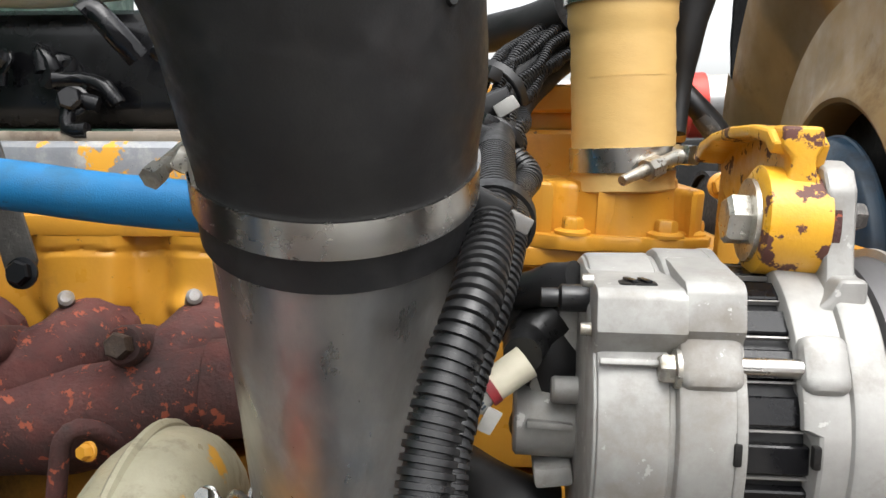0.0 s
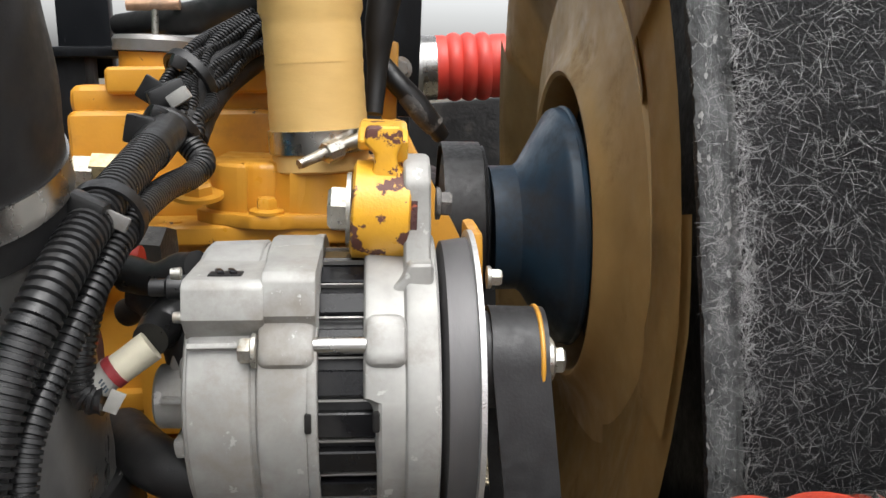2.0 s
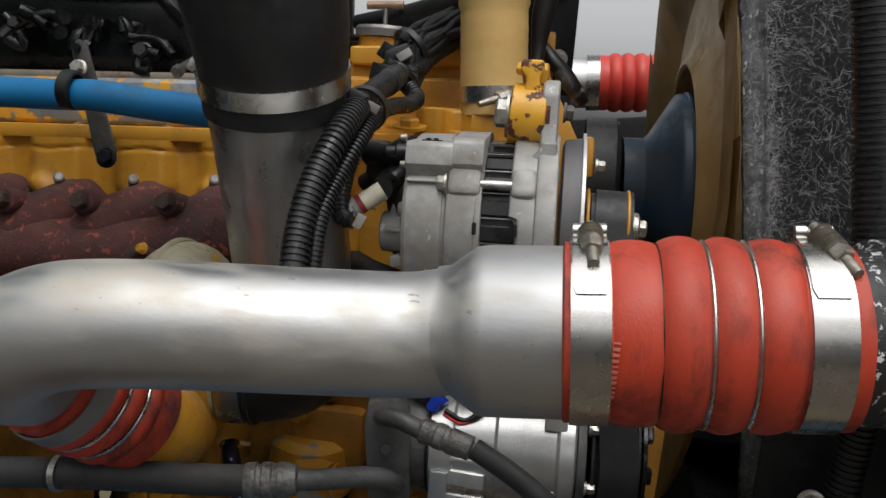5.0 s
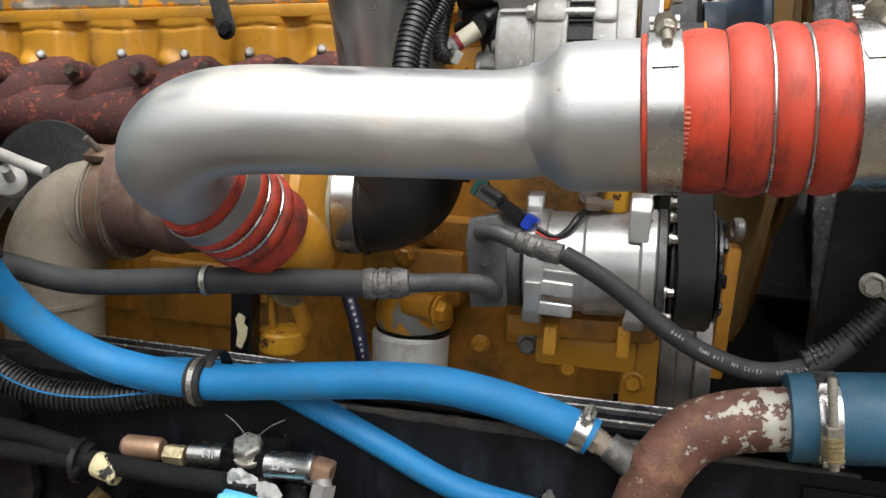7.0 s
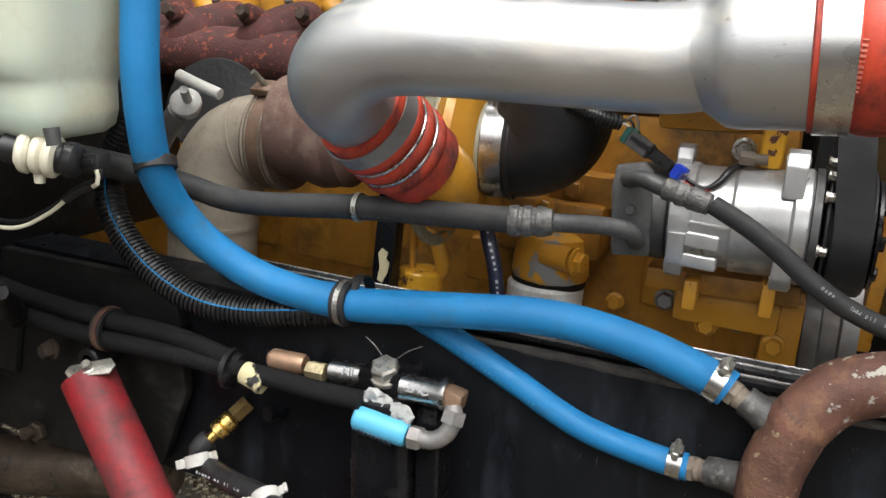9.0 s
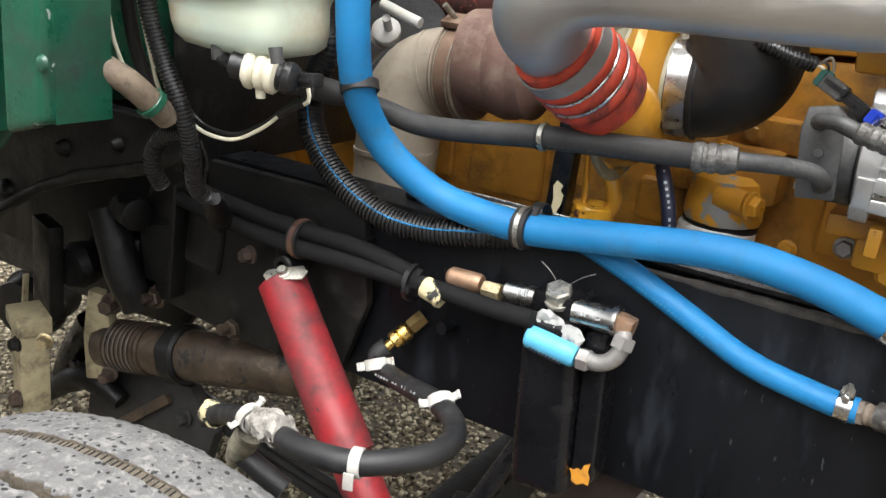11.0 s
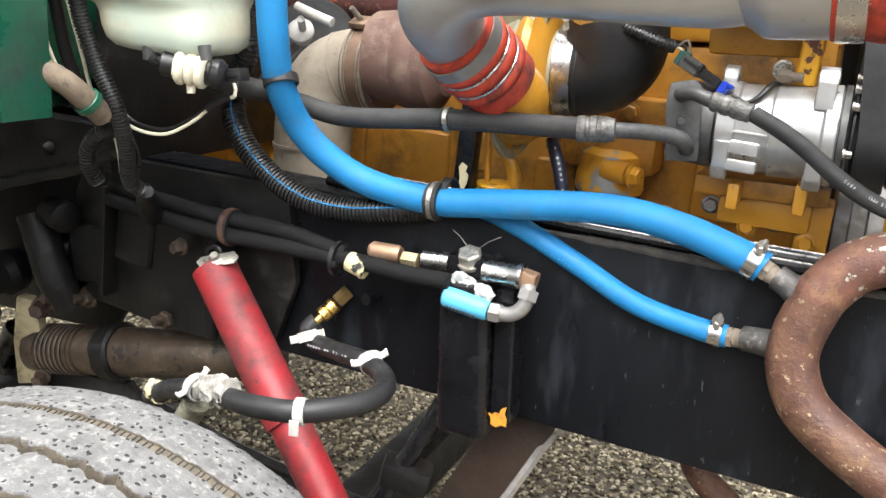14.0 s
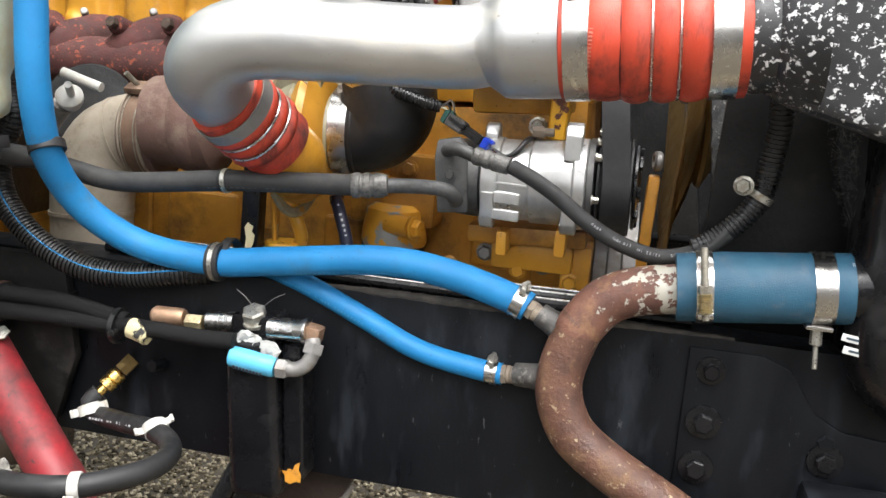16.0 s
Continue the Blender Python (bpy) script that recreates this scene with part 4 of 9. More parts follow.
elbow = sweep([(-0.262, 0.622, 1.156), (-0.232, 0.625, 1.157), (-0.197, 0.628, 1.164), (-0.172, 0.626, 1.188), (-0.163, 0.615, 1.225), IB.lerp(IA, 0.25)], [0.071, 0.075, 0.084, 0.089, 0.086, 0.077], 56, 0.006)
inner = [v for v in elbow.verts if v.co.x > -0.238]
for _ in range(30):
    bmesh.ops.smooth_vert(elbow, verts=inner, factor=0.5, use_axis_x=True, use_axis_y=True, use_axis_z=True)
part("elbow", elbow, RUBBER, lower, sharp=80)
part("cuff", ring((-0.222, 0.626, 1.158), (1, 0.1, 0.03), 0.074, 0.0772, 0.006, 56, 0.002), RUBBER, lower, "moulded rubber rim")
lc = thing("hose_clamp", (-0.26, 0.62, 1.15), "broad bright steel clamp at the turbo inlet", "hose clamp")
part("band", ring((-0.245, 0.624, 1.157), (1, 0.1, 0.03), 0.0725, 0.075, 0.03, 56), STEEL, lc)
for k, (lx, lz) in enumerate(((-0.275, 1.283), (-0.258, 1.286))):
    part("loop", sweep([(lx, 0.575, lz - 0.010), (lx + 0.006, 0.568, lz + 0.004), (lx + 0.014, 0.575, lz - 0.006)], 0.0032, 10, 0.004), STEEL, lc)
part("t_bolt", join(lathe([(0, 0.0035), (0.034, 0.0035)], (-0.283, 0.571, 1.277), (1, 0.05, 0.10), 12), hexa((-0.272, 0.569, 1.284), (-0.2, -0.8, 0.6), 0.007, 0.008)), STEEL, lc, "bright T-bolt and nut")
part("screw", join(box((-0.245, 0.60, 1.235), (0.016, 0.03, 0.012), (40, 0, 0), 0.003), hexa((-0.247, 0.585, 1.245), (0, -0.8, 0.6), 0.007, 0.01)), ZINC, lc)
uc = thing("hose_clamp", IB, "bright steel clamp at the foot of the intake pipe", "hose clamp")
part("band", ring(IB.lerp(IA, 0.235), ia, 0.0735, 0.076, 0.020, 56), STEEL, uc)

# tan coolant hose on the water outlet
coolant = thing("coolant_hose", (0.035, 0.84, 1.5), "tan silicone coolant hose with wrinkled wrap", "hose")
CA, CB = Vector((0.033, 0.84, 1.495)), Vector((0.018, 0.84, 1.665))
cd = (CB - CA).normalized()
prof = [(0, 0.045), (0.002, 0.0475)] + [(0.01 + k * 0.0085, 0.0475 + 0.0006 * (k % 2) + (0.0025 if k > 16 else 0)) for k in range(20)] + [(0.182, 0.052), (0.190, 0.050), (0.194, 0.046)]
part("sleeve", cog(lathe(prof, CA, cd, 44), 0.0008, 40), TAN, coolant)
cm = thing("hose_clamp", CA, "wide steel T-bolt clamp on the tan hose", "hose clamp")
part("band", ring(CA + cd * 0.03, cd, 0.0482, 0.0502, 0.022, 48), STEEL, cm)
part("bolt", join(sweep([(0.075, 0.80, 1.531), (0.05, 0.778, 1.522), (0.018, 0.752, 1.508)], [0.007, 0.006, 0.0045], 12), lathe([(0, 0.010), (0.016, 0.010)], (0.052, 0.780, 1.522), (-0.7, -0.6, -0.3), 8)), ZINC, cm)
part("lug", box((0.08, 0.803, 1.532), (0.018, 0.02, 0.018), (0, 0, 40), 0.004), STEEL, cm)
cm2 = thing("hose_clamp", CB, "wide steel T-bolt clamp at the top of the tan hose", "hose clamp")
part("band", ring(CB + cd * 0.012, cd, 0.0515, 0.0535, 0.024, 48), STEEL, cm2)
part("bolt", join(sweep([(-0.04, 0.792, 1.683), (-0.005, 0.785, 1.684), (0.01, 0.783, 1.684)], 0.005, 12), lathe([(0, 0.009), (0.018, 0.009)], (-0.03, 0.79, 1.683), (1, -0.1, 0), 8)), ZINC, cm2)
part("upper_lip", cog(lathe([(0.19, 0.044), (0.192, 0.0475), (0.218, 0.047), (0.219, 0.0435)], CA, cd, 40), 0.0015, 40), TAN, coolant)
part("wrap_seam", ring(CA + cd * 0.105, cd, 0.0472, 0.0483, 0.002, 44), TAN, coolant)
pipe_up = solo("coolant_pipe", sweep([CB, CB + cd * 0.05, (0.012, 0.85, 1.78), (0.0, 0.87, 1.9)], 0.041, 32), DULL_TUBE, "grey metal coolant pipe leaving the tan hose", "pipe")

# ---- alternator ----
alt = thing("alternator", (0.05, 0.56, 1.27), "cast aluminium alternator with dark cooling slots", "alternator")
AX = pose(0, 0, 0) @ Matrix.Translation((0.05, 0.575, 1.372)) @ pose(0, 0, 0, 0, -2.0, 0) @ Matrix.Translation((-0.05, -0.575, -1.372))
ao = (0.0, 0.575, 1.372)


YZ_ALT = Matrix(((0, 0, 1, 0), (1, 0, 0, 0), (0, 1, 0, 0), (0, 0, 0, 1)))


def on_alt(bm):
    bm.transform(AX)
    return bm


def shell(x0, x1, r0, r1, bev, lobes, ph=0.0, amt=0.006, seg=72):
    """A turned housing with flats and lobes cast round it."""
    bm = lathe([(0, r0 - bev), (bev * 0.4, r0 - bev * 0.3), (bev, r0), (x1 - x0 - bev * 0.4, r1), (x1 - x0, r1 - bev * 0.4)], (x0, ao[1], ao[2]), (1, 0, 0), seg)
    for v in bm.verts:
        dy, dz = v.co.y - ao[1], v.co.z - ao[2]
        a, r = math.atan2(dz, dy), math.hypot(dy, dz)
        k = 1 + amt / max(r, 1e-3) * max(-0.25, math.cos(lobes * a + ph)) if r > 0.03 else 1
        v.co.y, v.co.z = ao[1] + dy * k, ao[2] + dz * k
    return bm


NOTCH = (math.pi - 0.17, math.pi + 1.15)


def notch(bm, x_edge, shift):
    """Widens the cooling slot over the lower near side."""
    for v in bm.verts:
        a = math.atan2(v.co.z - ao[2], v.co.y - ao[1]) % (2 * math.pi)
        if NOTCH[0] < a < NOTCH[1] and abs(v.co.x - x_edge) < 0.008:
            v.co.x += shift
    return bm


part("rear_housing", on_alt(shell(-0.027, 0.021, 0.0955, 0.0965, 0.0035, 4, 0.6, 0.0012, 96)), CAST, alt)
part("rear_band", on_alt(shell(-0.0245, 0.016, 0.0975, 0.0985, 0.003, 4, 0.6, 0.0012, 96)), CAST, alt)
part("middle_housing", on_alt(notch(shell(0.019, 0.056, 0.1015, 0.1015, 0.0035, 4, 0.6, 0.0015, 192), 0.056, -0.005)), CAST, alt)
part("middle_rim", on_alt(shell(0.050, 0.0565, 0.1022, 0.1022, 0.0015, 4, 0.6, 0.0015, 96)), CAST, alt)
part("stator", on_alt(lathe([(0, 0.088), (0.06, 0.088)], (0.04, *ao[1:]), (1, 0, 0), 64)), DARK_ST, alt, "black laminated stator in the cooling slots")
for k in range(22):
    a = 2 * math.pi * k / 22
    part("stator_bar", on_alt(box((0.07, ao[1] + 0.0905 * math.cos(a), ao[2] + 0.0905 * math.sin(a)), (0.056, 0.007, 0.0165), (math.degrees(a), 0, 0), 0.001, 1)), OIL_BLK, alt)
    part("stator_edge", on_alt(box((0.07, ao[1] + 0.0925 * math.cos(a + 0.115), ao[2] + 0.0925 * math.sin(a + 0.115)), (0.056, 0.003, 0.0012), (math.degrees(a + 0.115), 0, 0))), GREY_ST, alt)
part("front_housing", on_alt(notch(shell(0.085, 0.113, 0.1010, 0.0995, 0.0035, 4, 0.6, 0.0015, 192), 0.085, 0.008)), CAST, alt)
part("front_rim", on_alt(shell(0.111, 0.1335, 0.1035, 0.1025, 0.004, 4, 0.6, 0.001, 96)), CAST, alt)
# Small black blocks stand in for the shade of two recesses that aren't cut.
for sx in (0.0512, 0.0928):
    part("pocket_shade", on_alt(box((sx, 0.4735, 1.3775), (0.0045, 0.006, 0.013), bev=0.0015)), GRIME_SHADE, alt)
for k, a in enumerate((0.9, 4.9)):
    y, z = ao[1] + 0.098 * math.cos(a), ao[2] + 0.098 * math.sin(a)
    part("through_bolt", on_alt(join(lathe([(0, 0.0045), (0.09, 0.0045)], (0.02, y, z), (1, 0, 0), 12), hexa((0.012, y, z), (-1, 0, 0), 0.0085, 0.009))), ZINC, alt)
part("near_through_bolt", on_alt(lathe([(0, 0.0055), (0.033, 0.0055)], (0.054, 0.489, 1.422), (1, 0, 0), 14)), STEEL, alt)
part("bolt_lug", on_alt(box((0.0375, 0.4955, 1.421), (0.0365, 0.028, 0.034), (-28, 0, 0), 0.009, 4)), CAST, alt)
part("bolt_lug", on_alt(box((0.099, 0.4955, 1.421), (0.027, 0.028, 0.034), (-28, 0, 0), 0.009, 4)), CAST, alt)
part("near_bolt_head", on_alt(hexa((0.019, 0.484, 1.421), (-1, 0, 0), 0.0088, 0.010)), ZINC, alt)
part("cast_ridge", on_alt(box((-0.004, 0.4875, 1.4225), (0.038, 0.006, 0.0035), (-28, 0, 0), 0.001)), CAST, alt)
# squared top of the end frames, with the brush pocket in it
part("brush_cover", on_alt(prism([(0.484, 1.440), (0.488, 1.4600), (0.493, 1.4635), (0.572, 1.4655), (0.576, 1.43), (0.500, 1.42)], 0.0505, Matrix.Translation((-0.0005, 0, 0)) @ YZ_ALT, 0.0025, 2)), CAST, alt)
part("top_block", on_alt(prism([(0.485, 1.442), (0.490, 1.4640), (0.496, 1.4680), (0.540, 1.4720), (0.572, 1.4730), (0.576, 1.43), (0.500, 1.42)], 0.0335, Matrix.Translation((0.0395, 0, 0)) @ YZ_ALT, 0.0025, 2)), CAST, alt)
part("terminal_recess", on_alt(box((-0.001, 0.507, 1.4632), (0.021, 0.012, 0.0035), bev=0.001)), GRIME_SHADE, alt)
for sx in (-0.005, 0.003):
    part("terminal_pin", on_alt(box((sx, 0.508, 1.4652), (0.004, 0.012, 0.003), (0, 0, 20), 0.0008)), OIL_BLK, alt)
part("terminal_stud", on_alt(lathe([(0, 0.0075), (0.003, 0.0085), (0.018, 0.0085), (0.020, 0.006), (0.03, 0.006)], (-0.024, 0.530, 1.450), (-1, 0, 0), 16)), PLASTIC, alt)
part("side_fin", on_alt(prism([(-0.026, 1.447), (-0.036, 1.440), (-0.057, 1.380), (-0.050, 1.370), (-0.026, 1.370)], 0.006, Matrix(((1, 0, 0, 0), (0, 0, -1, 0.580), (0, 1, 0, 0), (0, 0, 0, 1))), 0.0015)), CAST, alt)
part("rear_cover", on_alt(lathe([(0, 0.021), (0.002, 0.0235), (0.040, 0.0245)], (-0.067, 0.585, 1.355), (1, 0, 0), 36)), CAST, alt)
part("rear_ledge", on_alt(box((-0.040, 0.585, 1.324), (0.026, 0.05, 0.014), (0, -8, 0), 0.004)), CAST, alt)
part("cover_boss", on_alt(lathe([(0, 0.0075), (0.002, 0.009), (0.018, 0.009)], (-0.044, 0.560, 1.384), (1, 0, 0), 18)), CAST, alt)
part("cover_rib", on_alt(box((-0.044, 0.562, 1.360), (0.030, 0.010, 0.005), (0, 3, 0), 0.0015)), CAST, alt)
for z_ in (1.438, 1.466):
    part("rear_screw", on_alt(lathe([(0, 0.004), (0.006, 0.0035)], (-0.027, 0.500, z_), (-1, 0, 0), 12)), ZINC, alt)
# adjusting ear and pulley
part("ear", on_alt(prism([(0.508, 1.40), (0.511, 1.436), (0.520, 1.450), (0.530, 1.462), (0.535, 1.485), (0.537, 1.518), (0.545, 1.530), (0.560, 1.5345), (0.585, 1.5335), (0.600, 1.526), (0.607, 1.510), (0.612, 1.47), (0.63, 1.43), (0.63, 1.40)], 0.0185, Matrix.Translation((0.1205, 0, 0)) @ YZ_ALT, 0.004, 3)), CAST, alt)
part("ear_foot", on_alt(prism([(0.088, 1.420), (0.1345, 1.420), (0.1345, 1.440), (0.1305, 1.449), (0.1305, 1.468), (0.1145, 1.468), (0.110, 1.458), (0.100, 1.449), (0.088, 1.444)], 0.078, Matrix(((1, 0, 0, 0), (0, 0, -1, 0.553), (0, 1, 0, 0), (0, 0, 0, 1))), 0.004, 3)), CAST, alt)
part("pulley_backplate", on_alt(lathe([(0, 0.098), (0.001, 0.1065), (0.0045, 0.1065), (0.0055, 0.03)], (0.157, *ao[1:]), (1, 0, 0), 72)), CAST_OLD, alt)
part("cooling_fan", on_alt(lathe([(0, 0.09), (0.003, 0.0985), (0.018, 0.1005), (0.024, 0.102)], (0.136, *ao[1:]), (1, 0, 0), 72)), pbr("satin_grey_disc", (0.16, 0.155, 0.155), (0.09, 0.088, 0.09), 0.42, 0.5, scale=9, bump=0.05, stretch=(1, 0.3, 0.3)), alt, "satin grey fan disc")

ear_br = thing("adjusting_bracket", (0.09, 0.57, 1.47), "yellow alternator bracket with chipped paint and rust", "bracket")
EYE_AT = Vector((0.094, 0.565, 1.497))
part("eye", lathe([(-0.022, 0.030), (-0.020, 0.034), (0.016, 0.034), (0.018, 0.030)], EYE_AT, (1, 0, -0.03), 40), YELLOW_CHIP, ear_br)
YZ = Matrix(((0, 0, 1, 0), (1, 0, 0, 0), (0, 1, 0, 0), (0, 0, 0, 1)))
TOP = [(0.545, 1.546), (0.56, 1.554), (0.60, 1.557), (0.65, 1.556), (0.70, 1.551), (0.735, 1.544), (0.757, 1.530)]
part("web", prism(TOP + [(0.735, 1.505), (0.70, 1.490), (0.66, 1.474), (0.60, 1.470), (0.572, 1.500)], 0.012, Matrix.Translation((0.103, 0, 0)) @ YZ, 0.003, 2), YELLOW_CHIP, ear_br)
part("top_flange", cog(prism(TOP + [(0.742, 1.527), (0.722, 1.537), (0.695, 1.5435), (0.65, 1.548), (0.60, 1.549), (0.565, 1.545), (0.553, 1.538)], 0.034, Matrix.Translation((0.092, 0, 0)) @ YZ, 0.0035, 3), 0.0008, 60), YELLOW_CHIP, ear_br)
part("neck", cog(prism([(0.080, 1.556), (0.1045, 1.557), (0.1055, 1.545), (0.101, 1.537), (0.1025, 1.528), (0.109, 1.522), (0.110, 1.505), (0.079, 1.505), (0.080, 1.518), (0.086, 1.526), (0.087, 1.537), (0.079, 1.545)], 0.024, Matrix(((1, 0, 0, 0), (0, 0, -1, 0.556), (0, 1, 0, 0), (0, 0, 0, 1))), 0.004, 3), 0.0006, 80), YELLOW_CHIP, ear_br)
part("side_gusset", prism([(0.100, 1.552), (0.108, 1.552), (0.166, 1.447), (0.166, 1.40), (0.100, 1.40)], 0.016, Matrix(((1, 0, 0, 0), (0, 0, -1, 0.752), (0, 1, 0, 0), (0, 0, 0, 1))), 0.003), YELLOW, ear_br)
part("rust_face", lathe([(0, 0.031), (0.006, 0.031)], EYE_AT + Vector((0.016, 0, 0)), (1, 0, 0), 36), MANIFOLD, ear_br)
part("washer", lathe([(0, 0.026), (0.003, 0.026)], EYE_AT - Vector((0.0255, 0, 0)), (1, 0, 0), 32), ZINC, ear_br)
part("bolt", hexa(EYE_AT - Vector((0.0255, 0, 0)), (-1, 0, 0), 0.0165, 0.013, False), ZINC, ear_br)
part("nut", hexa((0.131, 0.566, 1.503), (1, 0, 0), 0.009, 0.010), BLACKENED, ear_br)

# belt drive behind the alternator
idler = thing("belt_idler_pulley", (0.2, 0.62, 1.31), "black belt idler pulley with yellow rims", "pulley")
IC = Vector((0.191, 0.602, 1.379))
part("drum", lathe([(-0.021, 0.034), (-0.019, 0.0372), (0.019, 0.0372), (0.021, 0.034)], IC, (1, 0, 0.03), 56), DARK_ST, idler)
for s in (-0.0225, 0.0225):
    part("rim", ring(IC + Vector((s, 0, s * 0.03)), (1, 0, 0.03), 0.020, 0.0425, 0.0035, 56, 0.001), YELLOW, idler)
part("hub_bolt", join(lathe([(0, 0.019), (0.012, 0.018), (0.014, 0.015)], IC + Vector((0.023, 0, 0)), (1, 0, 0), 28), hexa(IC + Vector((0.036, 0, 0)), (1, 0, 0), 0.011, 0.010, False)), ZINC, idler)
small = thing("belt_guard_bracket", (0.17, 0.60, 1.42), "small yellow belt tensioner bracket with a bolt", "bracket")
part("plate", eng(box((0.166, 0.625, 1.432), (0.010, 0.07, 0.045), bev=0.004)), YELLOW, small)
part("bolt", hexa((0.172, 0.585, 1.447), (1, 0, 0), 0.0068, 0.010), ZINC, small)
FAN_C = Vector((0.362, 1.12, 1.405))
FAN_X = Vector((1, 0, 0.06)).normalized()
fp = thing("fan_pulley", (0.19, 1.12, 1.42), "black grooved fan drive pulley with its belt", "pulley")
prof = [(-0.028, 0.09)] + [(-0.026 + k * 0.00335, 0.103 + (0.002 if k % 2 else 0)) for k in range(16)] + [(0.028, 0.09)]
part("grooved_drum", lathe(prof, (0.205, 1.12, 1.40), (1, 0, 0.03), 64), DARK_ST, fp)
clutch = thing("fan_clutch", (0.28, 1.12, 1.42), "dark blue painted fan clutch hub", "fan clutch")
part("hub", lathe([(0, 0.084), (0.034, 0.084), (0.042, 0.090), (0.080, 0.152), (0.084, 0.157), (0.088, 0.159), (0.103, 0.160), (0.106, 0.157), (0.108, 0.15)], (0.240, 1.12, 1.395), (1, 0, 0.06), 72), HUB_BLUE, clutch)
part("edge_lip", ring((0.341, 1.12, 1.401), (1, 0, 0.06), 0.15, 0.162, 0.007, 72, 0.002), HUB_BLUE, clutch)
belt = solo("drive_belt", ring((0.198, 1.115, 1.40), (1, 0, 0.03), 0.1055, 0.110, 0.050, 72), DARK_ST, "black ribbed drive belt on the fan pulley", "belt")

# fan, at rest
fan = thing("cooling_fan", (0.34, 1.12, 1.0), "tan moulded radiator fan with broad overlapping blades", "fan")
part("hub_lip", lathe([(0.03, 0.196), (-0.018, 0.196), (-0.025, 0.199), (-0.028, 0.205), (-0.027, 0.212), (-0.020, 0.222), (-0.013, 0.238), (-0.008, 0.262), (-0.005, 0.30), (-0.002, 0.335), (0.006, 0.34), (0.03, 0.30)], FAN_C, FAN_X, 96), FAN_TAN, fan)
# Black plate puts the shade inside the fan's dish into colour.
part("spider", lathe([(0.028, 0.05), (0.030, 0.215), (0.036, 0.215), (0.040, 0.05)], FAN_C, FAN_X, 64), GRIME_SHADE, fan, "dark hub plate")


def blade(k, n):
    a0 = 2 * math.pi * k / n
    bm = bmesh.new()
    grid = []
    for i in range(9):
        r = 0.215 + (0.525 - 0.215) * i / 8
        row = []
        for j in range(13):
            u = j / 12 - 0.5
            a = a0 + u * (2 * math.pi / n) * 1.5
            x = u * -(0.007 + 0.004 * max(0.0, r - 0.25) / 0.21) + 0.010 + 0.05 * max(0.0, 0.29 - r) - 0.045 * min(1.0, max(0.0, (r - 0.29) / 0.16)) ** 1.5
            row.append(bm.verts.new((FAN_C.x + x - (0.06 if math.sin(a) > 0 else 0.0) * r * math.sin(a), FAN_C.y + r * math.cos(a), FAN_C.z + r * math.sin(a))))
        grid.append(row)
    for i in range(8):
        for j in range(12):
            bm.faces.new((grid[i][j], grid[i][j + 1], grid[i + 1][j + 1], grid[i + 1][j]))
    bmesh.ops.solidify(bm, geom=bm.faces[:], thickness=0.004)
    return bm


for k in range(9):
    part("blade", blade(k, 9), FAN_TAN, fan)

# shroud, radiator side and the loom standing by it
FIBRE = pbr("rough_fibreglass", (0.010, 0.010, 0.011), (0.023, 0.023, 0.0245), 0.5, scale=30, bump=0.7, fine=350, dirt=((0.10, 0.10, 0.10), 0.02, 40), spec=0.35)
shroud = thing("fan_shroud", (0.4, 1.1, 0.9), "black fibreglass fan shroud with frayed glass fibres", "fan shroud")
SC = Vector((0.334, 1.15, 1.42))


def shroud_point(s, r, a):
    """A point of the shroud: s back from its lip, r out from its middle, round a squared-off ring that leans with the engine."""
    c, q = math.cos(a), math.sin(a)
    k = r / (abs(c) ** 3 + abs(q) ** 3) ** (1 / 3)
    y, z = k * c, k * q
    return Vector((SC.x + s - 0.135 * z + 0.035 * (y + 0.57), SC.y + y, SC.z + z))


def shroud_shell():
    bm = bmesh.new()
    rows = []
    for s, r in ((0.0, 0.566), (0.002, 0.571), (0.012, 0.574), (0.024, 0.577), (0.028, 0.584), (0.035, 0.588), (0.10, 0.615), (0.16, 0.66), (0.20, 0.70), (0.20, 0.69), (0.155, 0.65), (0.10, 0.605), (0.03, 0.578), (0.003, 0.562)):
        rows.append([bm.verts.new(shroud_point(s, r, 2 * math.pi * k / 180)) for k in range(180)])
    for i in range(len(rows)):
        u, v = rows[i], rows[(i + 1) % len(rows)]
        for k in range(180):
            bm.faces.new((u[k], u[(k + 1) % 180], v[(k + 1) % 180], v[k]))
    return cog(bm, 0.002, 25)


part("ring_shell", shroud_shell(), FIBRE, shroud)


def lip_band():
    """The worn, resin-starved band round the shroud's front lip."""
    bm = bmesh.new()
    rows = []
    for s, r in ((0.001, 0.5715), (0.006, 0.5752), (0.014, 0.5768), (0.022, 0.5790), (0.026, 0.5835)):
        rows.append([bm.verts.new(shroud_point(s + 0.003 * noise.noise(Vector((k * 0.7, s * 90, 1))), r, math.pi - 0.75 + 1.35 * k / 160)) for k in range(161)])
    for u, v in zip(rows, rows[1:]):
        for k in range(160):
            bm.faces.new((u[k], u[k + 1], v[k + 1], v[k]))
    return cog(bm, 0.0012, 90)


part("worn_lip", lip_band(), pbr("frayed_resin", (0.05, 0.052, 0.053), (0.16, 0.165, 0.165), 0.6, scale=70, bump=0.9, fine=260, dirt=((0.015, 0.015, 0.016), 0.26, 60), chip=((0.42, 0.42, 0.41), -0.05, 120, 0.6, 0.0), stretch=(1, 1, 0.5)), shroud, "pale frayed front lip")


